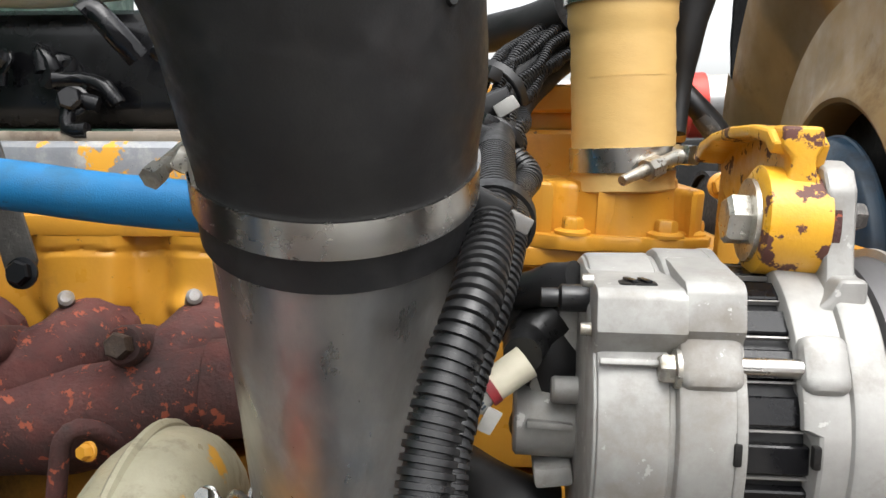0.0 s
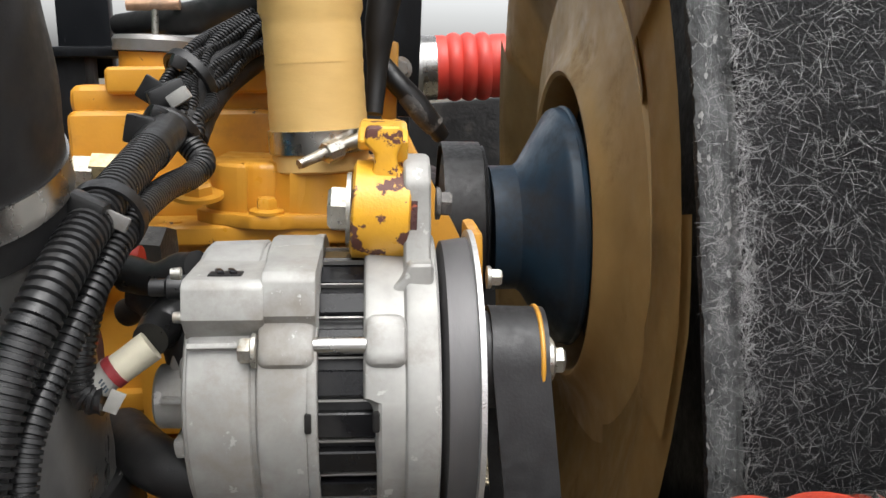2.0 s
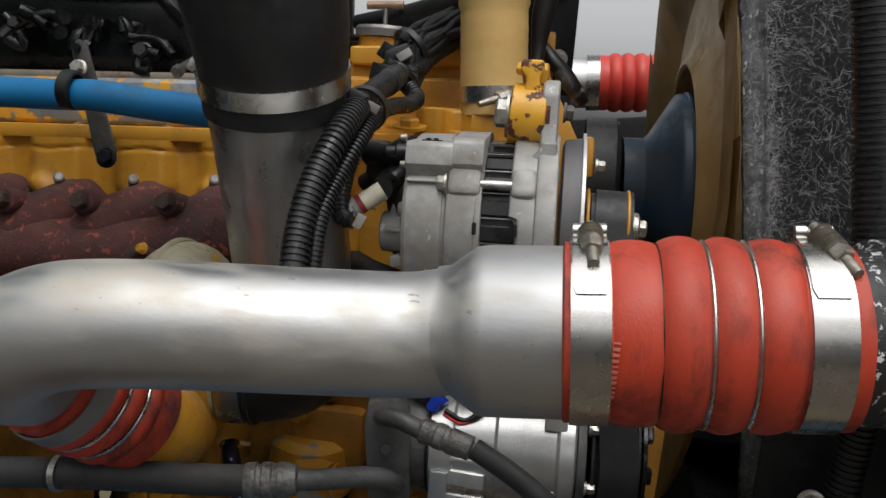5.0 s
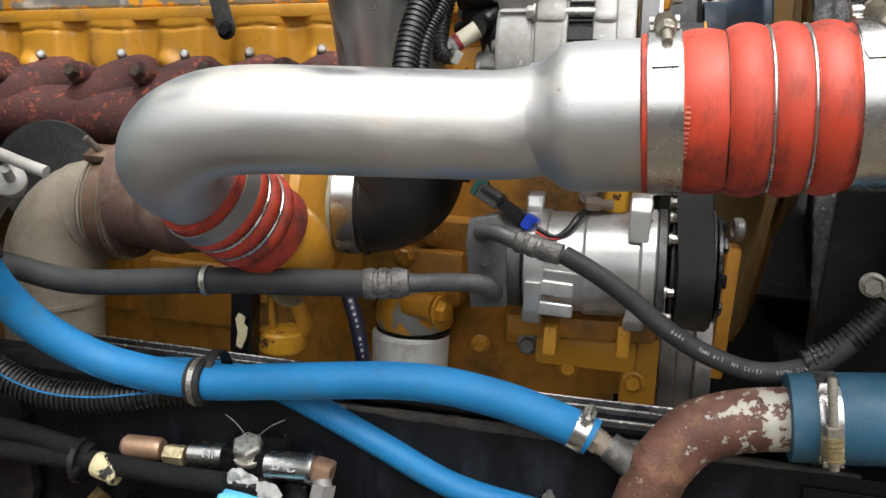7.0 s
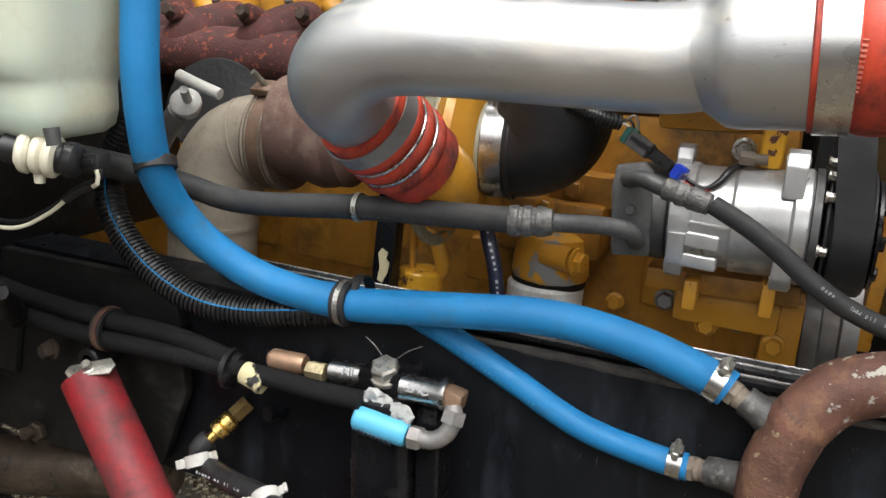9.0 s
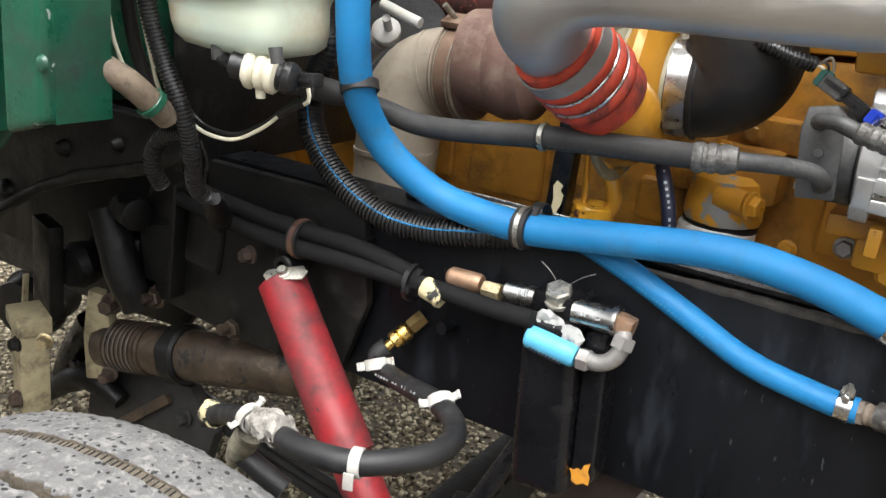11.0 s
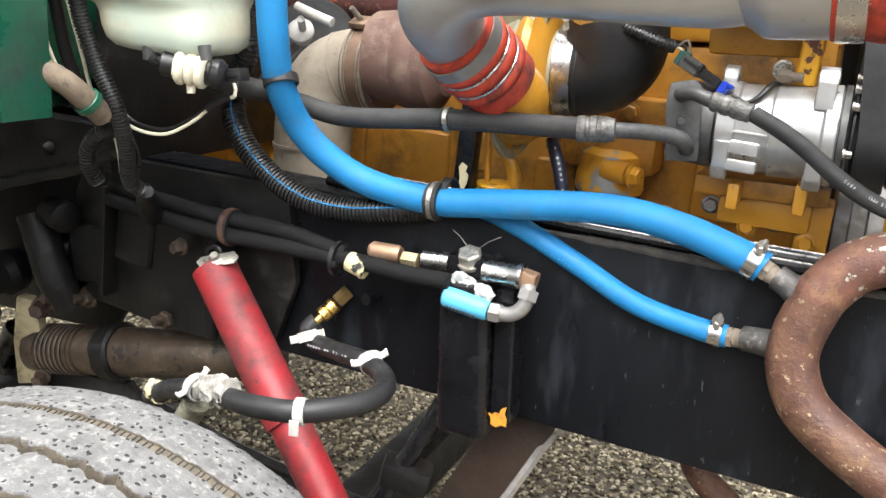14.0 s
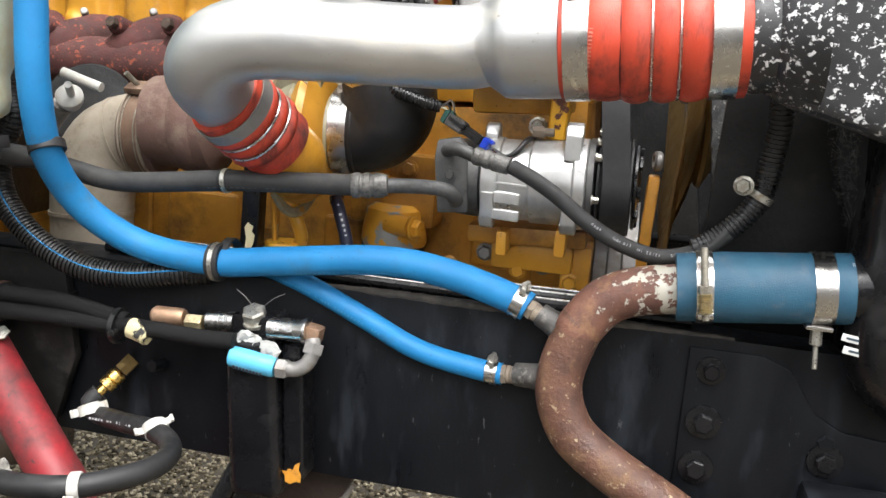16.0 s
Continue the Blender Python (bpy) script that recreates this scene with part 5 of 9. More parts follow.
def fibres():
    """Loose glass strands lying on the near side of the shroud."""
    rng = random.Random(8)
    vs, fs = [], []
    for n_ in range(11500):
        a = math.pi + rng.uniform(-0.75, 0.45)
        edge = n_ < 3600
        s = abs(rng.gauss(0.022, 0.008)) if edge else rng.uniform(0.02, 0.19)
        r = (0.574 if s < 0.024 else 0.586 + max(0, s - 0.03) * 0.40 + max(0, s - 0.10) * 0.45) + 0.0022
        if edge and rng.random() < 0.35:
            a = math.pi + rng.gauss(-0.1, 0.12)
        p = shroud_point(s, r, a)
        n = Vector((-0.25, math.cos(a), math.sin(a))).normalized()
        t = Vector((rng.gauss(0, 1), rng.gauss(0, 1), rng.gauss(0, 1)))
        t = (t - n * t.dot(n)).normalized() * rng.uniform(0.003, 0.013)
        w = t.cross(n).normalized() * rng.uniform(0.00004, 0.00010)
        b = n * rng.uniform(0, 0.003)
        i = len(vs)
        vs += [p - t, p + w + b, p + t, p - w + b]
        fs.append((i, i + 1, i + 2, i + 3))
    me = bpy.data.meshes.new("fibres")
    me.from_pydata([v[:] for v in vs], [], fs)
    me.materials.append(pbr("glass_fibre_strand", (0.62, 0.62, 0.61), (0.40, 0.40, 0.40), 0.5, bump=0))
    ob = new("glass_fibre", me)
    ob.parent = shroud
    ob.matrix_parent_inverse = WORLD_OF[shroud].inverted()
    return tagged(ob, "frayed white glass strands", kind="stuff")


fibres()
radiator = thing("radiator", (0.56, 0.9, 1.2), "black radiator side panel and core support", "radiator")
part("core", box((0.60, 1.1, 1.25), (0.08, 1.25, 1.1), bev=0.01), GRIME_SHADE, radiator)
part("side_plate", box((0.465, 0.497, 1.10), (0.20, 0.012, 0.42), (0, 2, 0), 0.004), GRIME_SHADE, radiator)
part("side_channel", box((0.595, 0.47, 1.12), (0.05, 0.07, 0.52), (0, 2, 0), 0.01), OIL_BLK, radiator)
loom_v = thing("wire_loom", (0.4, 0.43, 1.2), "black corrugated loom standing beside the shroud", "wire loom")
part("conduit", sweep([(0.338, 0.425, 1.95), (0.360, 0.425, 1.80), (0.391, 0.427, 1.6), (0.421, 0.430, 1.4), (0.438, 0.435, 1.26), (0.437, 0.44, 1.20), (0.428, 0.44, 1.135), (0.399, 0.438, 1.091), (0.368, 0.435, 1.066), (0.345, 0.432, 1.055)],
     [0.0165] * 7 + [0.016, 0.0145, 0.013], 20, 0.01, (0.0065, 0.0028)), LOOM, loom_v)
part("clip", ring((0.428, 0.44, 1.135), (0.5, 0, 1), 0.017, 0.0185, 0.010, 28), ZINC, loom_v, "steel clip")
part("clip_bolt", hexa((0.402, 0.425, 1.150), (-0.2, -1, 0), 0.011, 0.014), ZINC, loom_v)

# ---- blue heater hoses and the rusty coolant pipe ----
def hose(name, path, r, mat, label, seg=24, category="hose", step=0.012, rib=None):
    h = thing(name, path[len(path) // 2], label, category)
    return h, part("tube", sweep(path, r, seg, step, rib), mat, h)


b1 = [(-0.585, 0.25, 1.75), (-0.582, 0.25, 1.5)] + [(-0.579, 0.250, 1.323), (-0.579, 0.250, 1.235), (-0.581, 0.265, 1.156), (-0.583, 0.285, 1.110), (-0.577, 0.320, 1.056), (-0.545, 0.350, 1.008), (-0.477, 0.375, 0.969), (-0.363, 0.385, 0.957), (-0.253, 0.385, 0.971), (-0.094, 0.390, 0.990), (0.009, 0.400, 0.979), (0.099, 0.405, 0.954), (0.125, 0.404, 0.944)]
blue_hose, _t = hose("heater_hose", b1, [0.0225] * len(b1), BLUE, "bright blue silicone heater hose sweeping down to a pipe fitting", 32)
b2 = [(-0.475, 0.440, 0.940), (-0.384, 0.440, 0.948), (-0.303, 0.435, 0.946), (-0.229, 0.420, 0.931), (-0.131, 0.412, 0.893), (-0.037, 0.412, 0.852), (0.062, 0.412, 0.835), (0.095, 0.411, 0.834)]
blue_hose2, _t = hose("heater_hose", b2, [0.0165] * len(b2), BLUE, "thinner blue silicone heater hose crossing the frame rail", 28)
b3 = [(-0.556, 0.710, 1.476), (-0.492, 0.700, 1.479), (-0.406, 0.700, 1.473), (-0.320, 0.700, 1.470), (-0.230, 0.700, 1.470)]
blue_hose3, _t = hose("heater_hose", [(-0.75, 0.72, 1.47)] + b3, [0.021] * (len(b3) + 1), BLUE, "blue silicone hose along the cylinder head", 24)


def print_marks(name, path, r, toward, mat, parent, start, count, pitch, size, seed):
    """Faint printed marks in a row along a hose: plain bars of the size of the lettering."""
    rng = random.Random(seed)
    pts = [Vector(p) for p in path]
    toward = Vector(toward).normalized()
    s = 0.0
    want = [start + k * pitch for k in range(count)]
    bm = bmesh.new()
    for a, b in zip(pts, pts[1:]):
        ln = (b - a).length
        d = (b - a).normalized()
        n = (toward - d * toward.dot(d)).normalized()
        w = d.cross(n)
        for u in want:
            if s <= u < s + ln and rng.random() < 0.8:
                p = a + d * (u - s) + n * (r + 0.0003)
                rot = Matrix((d, w, n)).transposed().to_4x4()
                bmesh.ops.create_cube(bm, size=1.0, matrix=Matrix.Translation(p) @ rot @ Matrix.Diagonal((pitch * rng.uniform(0.3, 0.7), size * rng.uniform(0.6, 1.0), 0.0004, 1)))
        s += ln
    ob = part(name, bm, mat, parent)
    ob["kind"] = "stuff"
    return ob


def finer(path, n=8):
    """More points on the smooth line through the given ones."""
    pts = [Vector(p) for p in path]
    ext = [2 * pts[0] - pts[1], *pts, 2 * pts[-1] - pts[-2]]
    out = []
    for i in range(len(pts) - 1):
        p0, p1, p2, p3 = ext[i:i + 4]
        for k in range(n):
            u = k / n
            out.append(0.5 * (2 * p1 + (p2 - p0) * u + (2 * p0 - 5 * p1 + 4 * p2 - p3) * u * u + (3 * p1 - p0 - 3 * p2 + p3) * u ** 3))
    return out + [pts[-1]]


HOSE_INK = pbr("faded_hose_print", (0.05, 0.26, 0.47), (0.02, 0.20, 0.42), 0.6, scale=200, bump=0)
print_marks("printed_line", finer(b1[7:]), 0.0225, (0.3, -0.7, -0.75), HOSE_INK, blue_hose, 0.05, 60, 0.0075, 0.004, 3)
print_marks("printed_line", finer(b2), 0.0165, (0.3, -0.8, -0.35), HOSE_INK, blue_hose2, 0.10, 50, 0.006, 0.004, 5)

rp = [(0.343, 0.390, 1.004), (0.279, 0.390, 0.992), (0.234, 0.390, 0.970), (0.203, 0.385, 0.929), (0.185, 0.380, 0.869), (0.186, 0.375, 0.823), (0.212, 0.370, 0.773), (0.270, 0.365, 0.732), (0.346, 0.360, 0.692), (0.420, 0.350, 0.655)]
rust_pipe = thing("coolant_pipe", (0.25, 0.38, 0.8), "rusty steel coolant pipe with two welded hose stubs", "pipe")
part("upper_bend", sweep(rp[:4] + [Vector(rp[3]).lerp(Vector(rp[4]), 0.12)], [0.0345, 0.0345, 0.0345, 0.0342, 0.0341], 36, 0.008), RUST_FLAKE, rust_pipe, "flaking white paint over rust")
part("lower_bend", sweep([Vector(rp[2]).lerp(Vector(rp[3]), 0.85)] + rp[3:] + [(0.55, 0.34, 0.60)], 0.034, 36, 0.008), RUST, rust_pipe)
s1 = [(0.125, 0.404, 0.944), (0.148, 0.400, 0.935), (0.183, 0.387, 0.919)]
s2 = [(0.094, 0.411, 0.834), (0.121, 0.404, 0.839), (0.171, 0.385, 0.846)]
for a, b, c in (s1, s2):
    a, b, c = Vector(a), Vector(b), Vector(c)
    d = (c - a).normalized()
    part("weld_stub", cog(sweep([b - d * 0.004, b + d * 0.012, c], [0.0175, 0.018, 0.021], 24, 0.006), 0.0012, 90), BLACKENED, rust_pipe, "welded dark steel stub")
    part("hex_nipple", join(lathe([(0, 0.0155), (0.010, 0.0155)], a + d * 0.001, d, 6), lathe([(0.010, 0.0125), (0.014, 0.0138), (0.018, 0.0125), (0.022, 0.0138), (0.026, 0.0125), (0.03, 0.013)], a, d, 20)), MUD_ST, rust_pipe, "hexagon nipple with thread")
    part("weld_bead", cog(ring(c - d * 0.004, d, 0.016, 0.025, 0.008, 24, 0.002), 0.0022, 150), BLACKENED, rust_pipe)
for path, r in ((b1, 0.0225), (b2, 0.0165)):
    e, f = Vector(path[-1]), Vector(path[-2])
    d = (e - f).normalized()
    band_clamp(e - d * 0.016, d, r + 0.0004, 0.017, (0.1, -0.25, 1.0), label="bright worm-drive clamp on the blue hose end")

# dark blue radiator hose with two T-bolt clamps
rh = thing("radiator_hose", (0.44, 0.38, 1.0), "dark blue silicone radiator hose", "hose")
RA, RB = Vector((0.328, 0.385, 1.006)), Vector((0.552, 0.385, 1.032))
rd = (RB - RA).normalized()
part("sleeve", cog(lathe([(0, 0.044), (0.0, 0.047), (0.02, 0.0475), (0.06, 0.0485), (0.13, 0.048), (0.19, 0.0475), (0.222, 0.0475), (0.222, 0.043)], RA, rd, 48), 0.0008, 25), BLUE_DARK, rh)
writing("fabric_edge_mark", "II", 0.008, face_m(RA + rd * 0.215 + Vector((0, -0.030, 0.0385)), rd, (0, 0.75, 0.6)), PRINT, rh)
tc1 = RA + rd * 0.036
tbolt_clamp(tc1, rd, 0.0482, 0.022, -0.03, "stainless spring T-bolt clamp on the radiator hose", (0, -1, -0.45), (0, 0, 1), 1.55, 0.52, 0.026, 0.006, GOLDZINC, 0.050)
tc2 = RA + rd * 0.186
c2 = thing("t_bolt_clamp", tc2, "stainless clamp with its bolt hanging below the hose", "hose clamp")
part("band", ring(tc2, rd, 0.0474, 0.0490, 0.027, 56), STEEL, c2)
part("bridge", box(tc2 + Vector((0.0, -0.02, -0.047)), (0.034, 0.03, 0.006), bev=0.002), STEEL, c2)
part("bolt", join(sweep([tc2 + Vector((0.0, -0.018, -0.05)), tc2 + Vector((0.004, -0.022, -0.105))], 0.0036, 10), lathe([(0, 0.008), (0.02, 0.0085), (0.022, 0.006)], tc2 + Vector((0.0, -0.018, -0.052)), (0.05, -0.05, -1), 10)), ZINC, c2)
neck = thing("radiator_outlet", (0.6, 0.42, 0.95), "black radiator outlet tank at the lower hose", "radiator")
part("neck", lathe([(0, 0.043), (0.03, 0.044), (0.05, 0.05)], RB - rd * 0.01, rd, 36), OIL_BLK, neck)
part("tank", cog(sweep([(0.595, 0.40, 1.30), (0.60, 0.395, 1.15), (0.605, 0.39, 1.03), (0.62, 0.39, 0.94), (0.68, 0.40, 0.88)], [0.03, 0.05, 0.062, 0.062, 0.055], 28, 0.015), 0.002, 20), OIL_BLK, neck)
lab = thing("sticker", (0.56, 0.36, 0.97), "two white stickers on the black outlet", "sticker")
for (px, pz, w) in ((0.555, 0.972, 0.028), (0.562, 0.955, 0.034)):
    part("label", box((px, 0.352, pz), (w, 0.0015, 0.010), (0, 8, 0), 0.0003), WHITE, lab)
    part("print_bar", box((px, 0.3508, pz), (w * 0.6, 0.0006, 0.003), (0, 8, 0)), PRINT_DK, lab)

# rail end plate by the front with bolts and a step
gus = thing("frame_gusset", (0.5, 0.41, 0.75), "black steel gusset plate bolted to the frame rail", "frame plate")
part("plate", prism([(0.36, 0.625), (0.36, 0.915), (0.46, 0.915), (0.50, 0.90), (0.54, 0.84), (0.58, 0.82), (0.80, 0.80), (0.80, 0.625)], 0.006, Matrix(((1, 0, 0, 0), (0, 0, -1, 0.4165), (0, 1, 0, 0), (0, 0, 0, 1))), 0.003), BLACK_PAINT, gus)
for bx_, bz_, br in ((0.393, 0.884, 0.014), (0.392, 0.806, 0.017), (0.39, 0.735, 0.017), (0.562, 0.775, 0.017)):
    part("bolt", join(lathe([(0, br * 1.5), (0.004, br * 1.45), (0.005, br * 1.1)], (bx_, 0.4135, bz_), (0, -1, 0), 28), hexa((bx_, 0.410, bz_), (0, -1, 0), br * 0.9, 0.012, False)), OIL_BLK, gus)
box_st = thing("cab_mount_box", (0.58, 0.36, 0.7), "black pressed steel mount below the gusset", "bracket")
part("box", box((0.60, 0.375, 0.70), (0.14, 0.06, 0.10), bev=0.012), BLACK_PAINT, box_st)
part("rib", box((0.585, 0.34, 0.70), (0.006, 0.02, 0.10), bev=0.002), BLACK_PAINT, box_st)

# ---- air-conditioning compressor and its hoses ----
comp = thing("ac_compressor", (0.08, 0.6, 1.03), "cast aluminium air-conditioning compressor with black clutch", "compressor")
CO = Vector((0.10, 0.595, 1.107))
CX = Vector((1, 0, 0.03)).normalized()
COMP_AL = pbr("stained_bright_casting", (0.70, 0.70, 0.69), (0.46, 0.46, 0.45), 0.36, 0.75, scale=16, bump=0.15, fine=500, dirt=((0.16, 0.15, 0.14), 0.20, 11), rspread=0.12, stretch=(1, 1, 0.5))
COMP_DK = pbr("grimy_dark_casting", (0.16, 0.16, 0.158), (0.08, 0.08, 0.079), 0.5, 0.5, scale=24, bump=0.3, fine=350, dirt=((0.045, 0.042, 0.04), 0.22, 26))
part("cylinder_body", lathe([(-0.086, 0.064), (-0.083, 0.0685), (-0.058, 0.069), (-0.055, 0.066), (-0.010, 0.066), (-0.006, 0.0695), (0.060, 0.0695), (0.064, 0.074), (0.080, 0.0745), (0.083, 0.071)], CO, CX, 72), COMP_AL, comp)
part("front_flange", lathe([(0.083, 0.060), (0.084, 0.0755), (0.093, 0.0755), (0.095, 0.060)], CO, CX, 64), COMP_DK, comp, "dark front flange")
part("rear_head", cog(lathe([(-0.148, 0.044), (-0.144, 0.058), (-0.128, 0.063), (-0.094, 0.0655), (-0.087, 0.064)], CO, CX, 48), 0.0008, 40), COMP_DK, comp, "dark grey rear head")
part("gasket", lathe([(-0.0885, 0.062), (-0.088, 0.0672), (-0.086, 0.0672), (-0.0855, 0.062)], CO, CX, 56), GRIME_SHADE, comp)
for pz, h_ in ((1.083, 0.020), (1.056, 0.018)):
    part("body_pad", cog(box((0.060, 0.5335, pz), (0.046, 0.014, h_), (0, 2, 0), 0.0045, 3), 0.0006, 60), COMP_AL, comp)
part("body_rib", box((0.062, 0.531, 1.105), (0.058, 0.010, 0.005), (0, 2, 0), 0.002), COMP_AL, comp)


def lug(at, w, h, hole):
    """A bolt ear: a rounded upright plate with a bored end."""
    m = Matrix.Translation(at) @ Matrix(((0, 0, 1, 0), (1, 0, 0, 0), (0, 1, 0, 0), (0, 0, 0, 1)))
    s = 1 if hole > 0 else -1
    out = [(-0.026, -s * h / 2), (0.026, -s * h / 2), (0.022, s * h * 0.15), (0.014, s * h * 0.42), (0.0, s * h * 0.5), (-0.014, s * h * 0.42), (-0.022, s * h * 0.15)]
    return prism(out if s > 0 else out[::-1], w, m, 0.003, 3)


for at, w, h, hole in (((0.021, 0.601, 1.172), 0.021, 0.050, 1), ((0.157, 0.560, 1.180), 0.026, 0.060, 1), ((0.030, 0.548, 1.060), 0.022, 0.062, -1), ((0.160, 0.556, 1.056), 0.024, 0.052, -1)):
    part("mount_lug", lug(at, w, h, hole), COMP_AL, comp)
    part("lug_bush", lathe([(0, 0.0065), (0.001, 0.0078), (w + 0.002, 0.0078), (w + 0.003, 0.0065)], (at[0] - w / 2 - 0.0015, at[1] - 0.008, at[2] + hole * h * 0.24), (1, 0, 0.03), 20), ZINC, comp)
for lz, ly in ((1.182, 0.555), (1.160, 0.530), (1.095, 0.521), (1.060, 0.532), (1.194, 0.60)):
    part("clamp_bolt", hexa((0.194, ly, lz), (1, 0, 0), 0.0062, 0.011), ZINC, comp)
for lz, ly in ((1.150, 0.553), (1.060, 0.551), (1.098, 0.532)):
    part("rear_bolt", hexa((-0.046, ly, lz), (-1, 0, 0), 0.0068, 0.009), ZINC, comp)
part("manifold_plate", prism([(-0.024, -0.058), (0.024, -0.058), (0.026, 0.05), (0.015, 0.062), (-0.020, 0.058), (-0.026, 0.03)], 0.020, face_m((-0.030, 0.528, 1.110), (1, 0.12, 0.10), (-0.06, 0, 1)), 0.003), COMP_DK, comp, "dark steel manifold plate")
part("manifold_bolt", join(lathe([(0, 0.012), (0.002, 0.012)], (-0.031, 0.5185, 1.113), (0.1, -1, 0), 24), hexa((-0.031, 0.517, 1.113), (0.1, -1, 0), 0.008, 0.006, False)), COMP_DK, comp)
part("sensor", join(lathe([(0, 0.010), (0.018, 0.010)], (0.088, 0.575, 1.188), (1, 0, 0.05), 6), lathe([(0.018, 0.007), (0.034, 0.007)], (0.088, 0.575, 1.188), (1, 0, 0.05), 16)), MUD_ST, comp, "dull brass pressure sensor")
part("clutch_pulley", lathe([(0.098, 0.05), (0.099, 0.077), (0.102, 0.078), (0.104, 0.073)] + [(0.104 + 0.0028 * k, 0.0745 - (0.002 if k % 2 else 0)) for k in range(16)] + [(0.147, 0.073), (0.149, 0.078), (0.152, 0.077), (0.153, 0.05)], CO, CX, 64), DARK_ST, comp)
part("clutch_plate", lathe([(0.154, 0.062), (0.156, 0.068), (0.160, 0.068), (0.162, 0.03), (0.166, 0.02)], CO, CX, 48), OIL_BLK, comp)
for k in range(8):
    a = k * math.pi / 4
    part("clutch_tab", box(CO + CX * 0.163 + Vector((0, math.cos(a) * 0.058, math.sin(a) * 0.058)), (0.007, 0.012, 0.018), (math.degrees(a), 0, 0), 0.003), OIL_BLK, comp)


def belt_loop(a, ra, b, rb, x, w, th):
    """A flat belt round two pulleys that turn about x."""
    d = Vector((0, b[0] - a[0], b[1] - a[1]))
    base = math.atan2(d.z, d.y)
    off = math.acos((ra - rb) / d.length)
    path = [(a, ra, base + off + (2 * math.pi - 2 * off) * k / 24) for k in range(25)] + [(b, rb, base - off + 2 * off * k / 16) for k in range(17)]
    bm = bmesh.new()
    rings = [[bm.verts.new((x + sx * w / 2 - 0.12 * (c[1] - 1.2), c[0] + (r + t) * math.cos(q), c[1] + (r + t) * math.sin(q))) for sx, t in ((-1, 0), (1, 0), (1, th), (-1, th))] for c, r, q in path]
    for u, v in zip(rings, rings[1:] + rings[:1]):
        for k in range(4):
            bm.faces.new((u[k], u[(k + 1) % 4], v[(k + 1) % 4], v[k]))
    return bm


cbelt = solo("compressor_belt", belt_loop((0.595, 1.110), 0.0755, (0.602, 1.379), 0.0372, 0.2185, 0.042, 0.004), DARK_ST, "wide black ribbed belt running up from the compressor", "belt")

cm_br = thing("compressor_mount", (0.1, 0.68, 0.92), "yellow cast compressor mounting bracket with bolts", "bracket")
part("saddle", box((0.09, 0.64, 1.012), (0.20, 0.09, 0.03), (0, -2, 0), 0.006), YELLOW_LOW, cm_br)
part("ear", box((0.055, 0.58, 1.005), (0.018, 0.06, 0.04), bev=0.005), YELLOW, cm_br)
part("ear", box((0.150, 0.58, 1.015), (0.018, 0.06, 0.045), bev=0.005), YELLOW, cm_br)
part("web", box((0.10, 0.64, 0.975), (0.14, 0.06, 0.05), bev=0.01), YELLOW, cm_br)
part("foot", box((0.175, 0.66, 0.945), (0.05, 0.07, 0.11), bev=0.006), YELLOW, cm_br)
part("top_bar", eng(box((0.045, 0.70, 1.215), (0.17, 0.10, 0.045), bev=0.01)), YELLOW, cm_br)
part("top_arm", cog(box((0.125, 0.615, 1.212), (0.030, 0.06, 0.072), (0, 2, 0), 0.007, 3), 0.001, 50), YELLOW_CHIP, cm_br, "chipped yellow arm")
for bx_, by_, bz_, m_ in ((0.078, 0.625, 0.948, YELLOW), (0.168, 0.62, 0.938, YELLOW), (0.018, 0.63, 0.972, GREY_ST), (0.12, 0.63, 0.985, YELLOW), (-0.079, 0.80, 0.905, YELLOW), (0.09, 0.62, 1.195, ZINC)):
    part("bolt", hexa((bx_, by_, bz_), (0, -1, 0), 0.0125, 0.014), m_, cm_br)
part("drain_plug", lathe([(0, 0.018), (0.01, 0.018), (0.012, 0.01)], (0.118, 0.66, 0.955), (0, -1, 0.2), 24), GREY_ST, cm_br)
crank = thing("crank_pulley", (0.22, 0.9, 0.9), "dark crankshaft damper pulley low on the engine", "pulley")
part("damper", lathe([(0, 0.10), (0.004, 0.13), (0.025, 0.13), (0.028, 0.118), (0.05, 0.118), (0.053, 0.13), (0.075, 0.13), (0.078, 0.05)], (0.20, 0.80, 0.93), (1, 0, 0.03), 56), GREY_ST, crank)
low_arm = thing("tensioner_arm", (0.28, 0.66, 1.04), "yellow belt tensioner arm beside the clutch", "bracket")
part("arm", cog(box((0.2845, 0.70, 1.03), (0.020, 0.05, 0.19), (0, 2, 0), 0.006), 0.001, 40), YELLOW_LOW, low_arm)
part("eye", ring((0.290, 0.69, 1.150), (1, 0.2, 0), 0.010, 0.017, 0.014, 24, 0.003), GREY_ST, low_arm)

CRIMP = pbr("dusty_crimp_steel", (0.26, 0.25, 0.235), (0.10, 0.098, 0.093), 0.45, 0.5, scale=80, bump=0.7, fine=260, dirt=((0.05, 0.047, 0.043), 0.20, 120))
ac1 = [(-0.810, 0.360, 1.101), (-0.735, 0.370, 1.095), (-0.685, 0.385, 1.088), (-0.624, 0.400, 1.074), (-0.539, 0.410, 1.062), (-0.364, 0.412, 1.081), (-0.254, 0.420, 1.088), (-0.155, 0.430, 1.093)]
ach, _t = hose("ac_hose", ac1, [0.0165] * len(ac1), RUBBER_MATT, "matt black rubber suction hose crossing the bay", 24)
print_marks("printed_line", finer(ac1[3:]), 0.0165, (0.2, -0.8, -0.55), pbr("worn_hose_print", (0.11, 0.11, 0.105), (0.05, 0.05, 0.05), 0.6, bump=0), ach, 0.24, 16, 0.0095, 0.0024, 7)
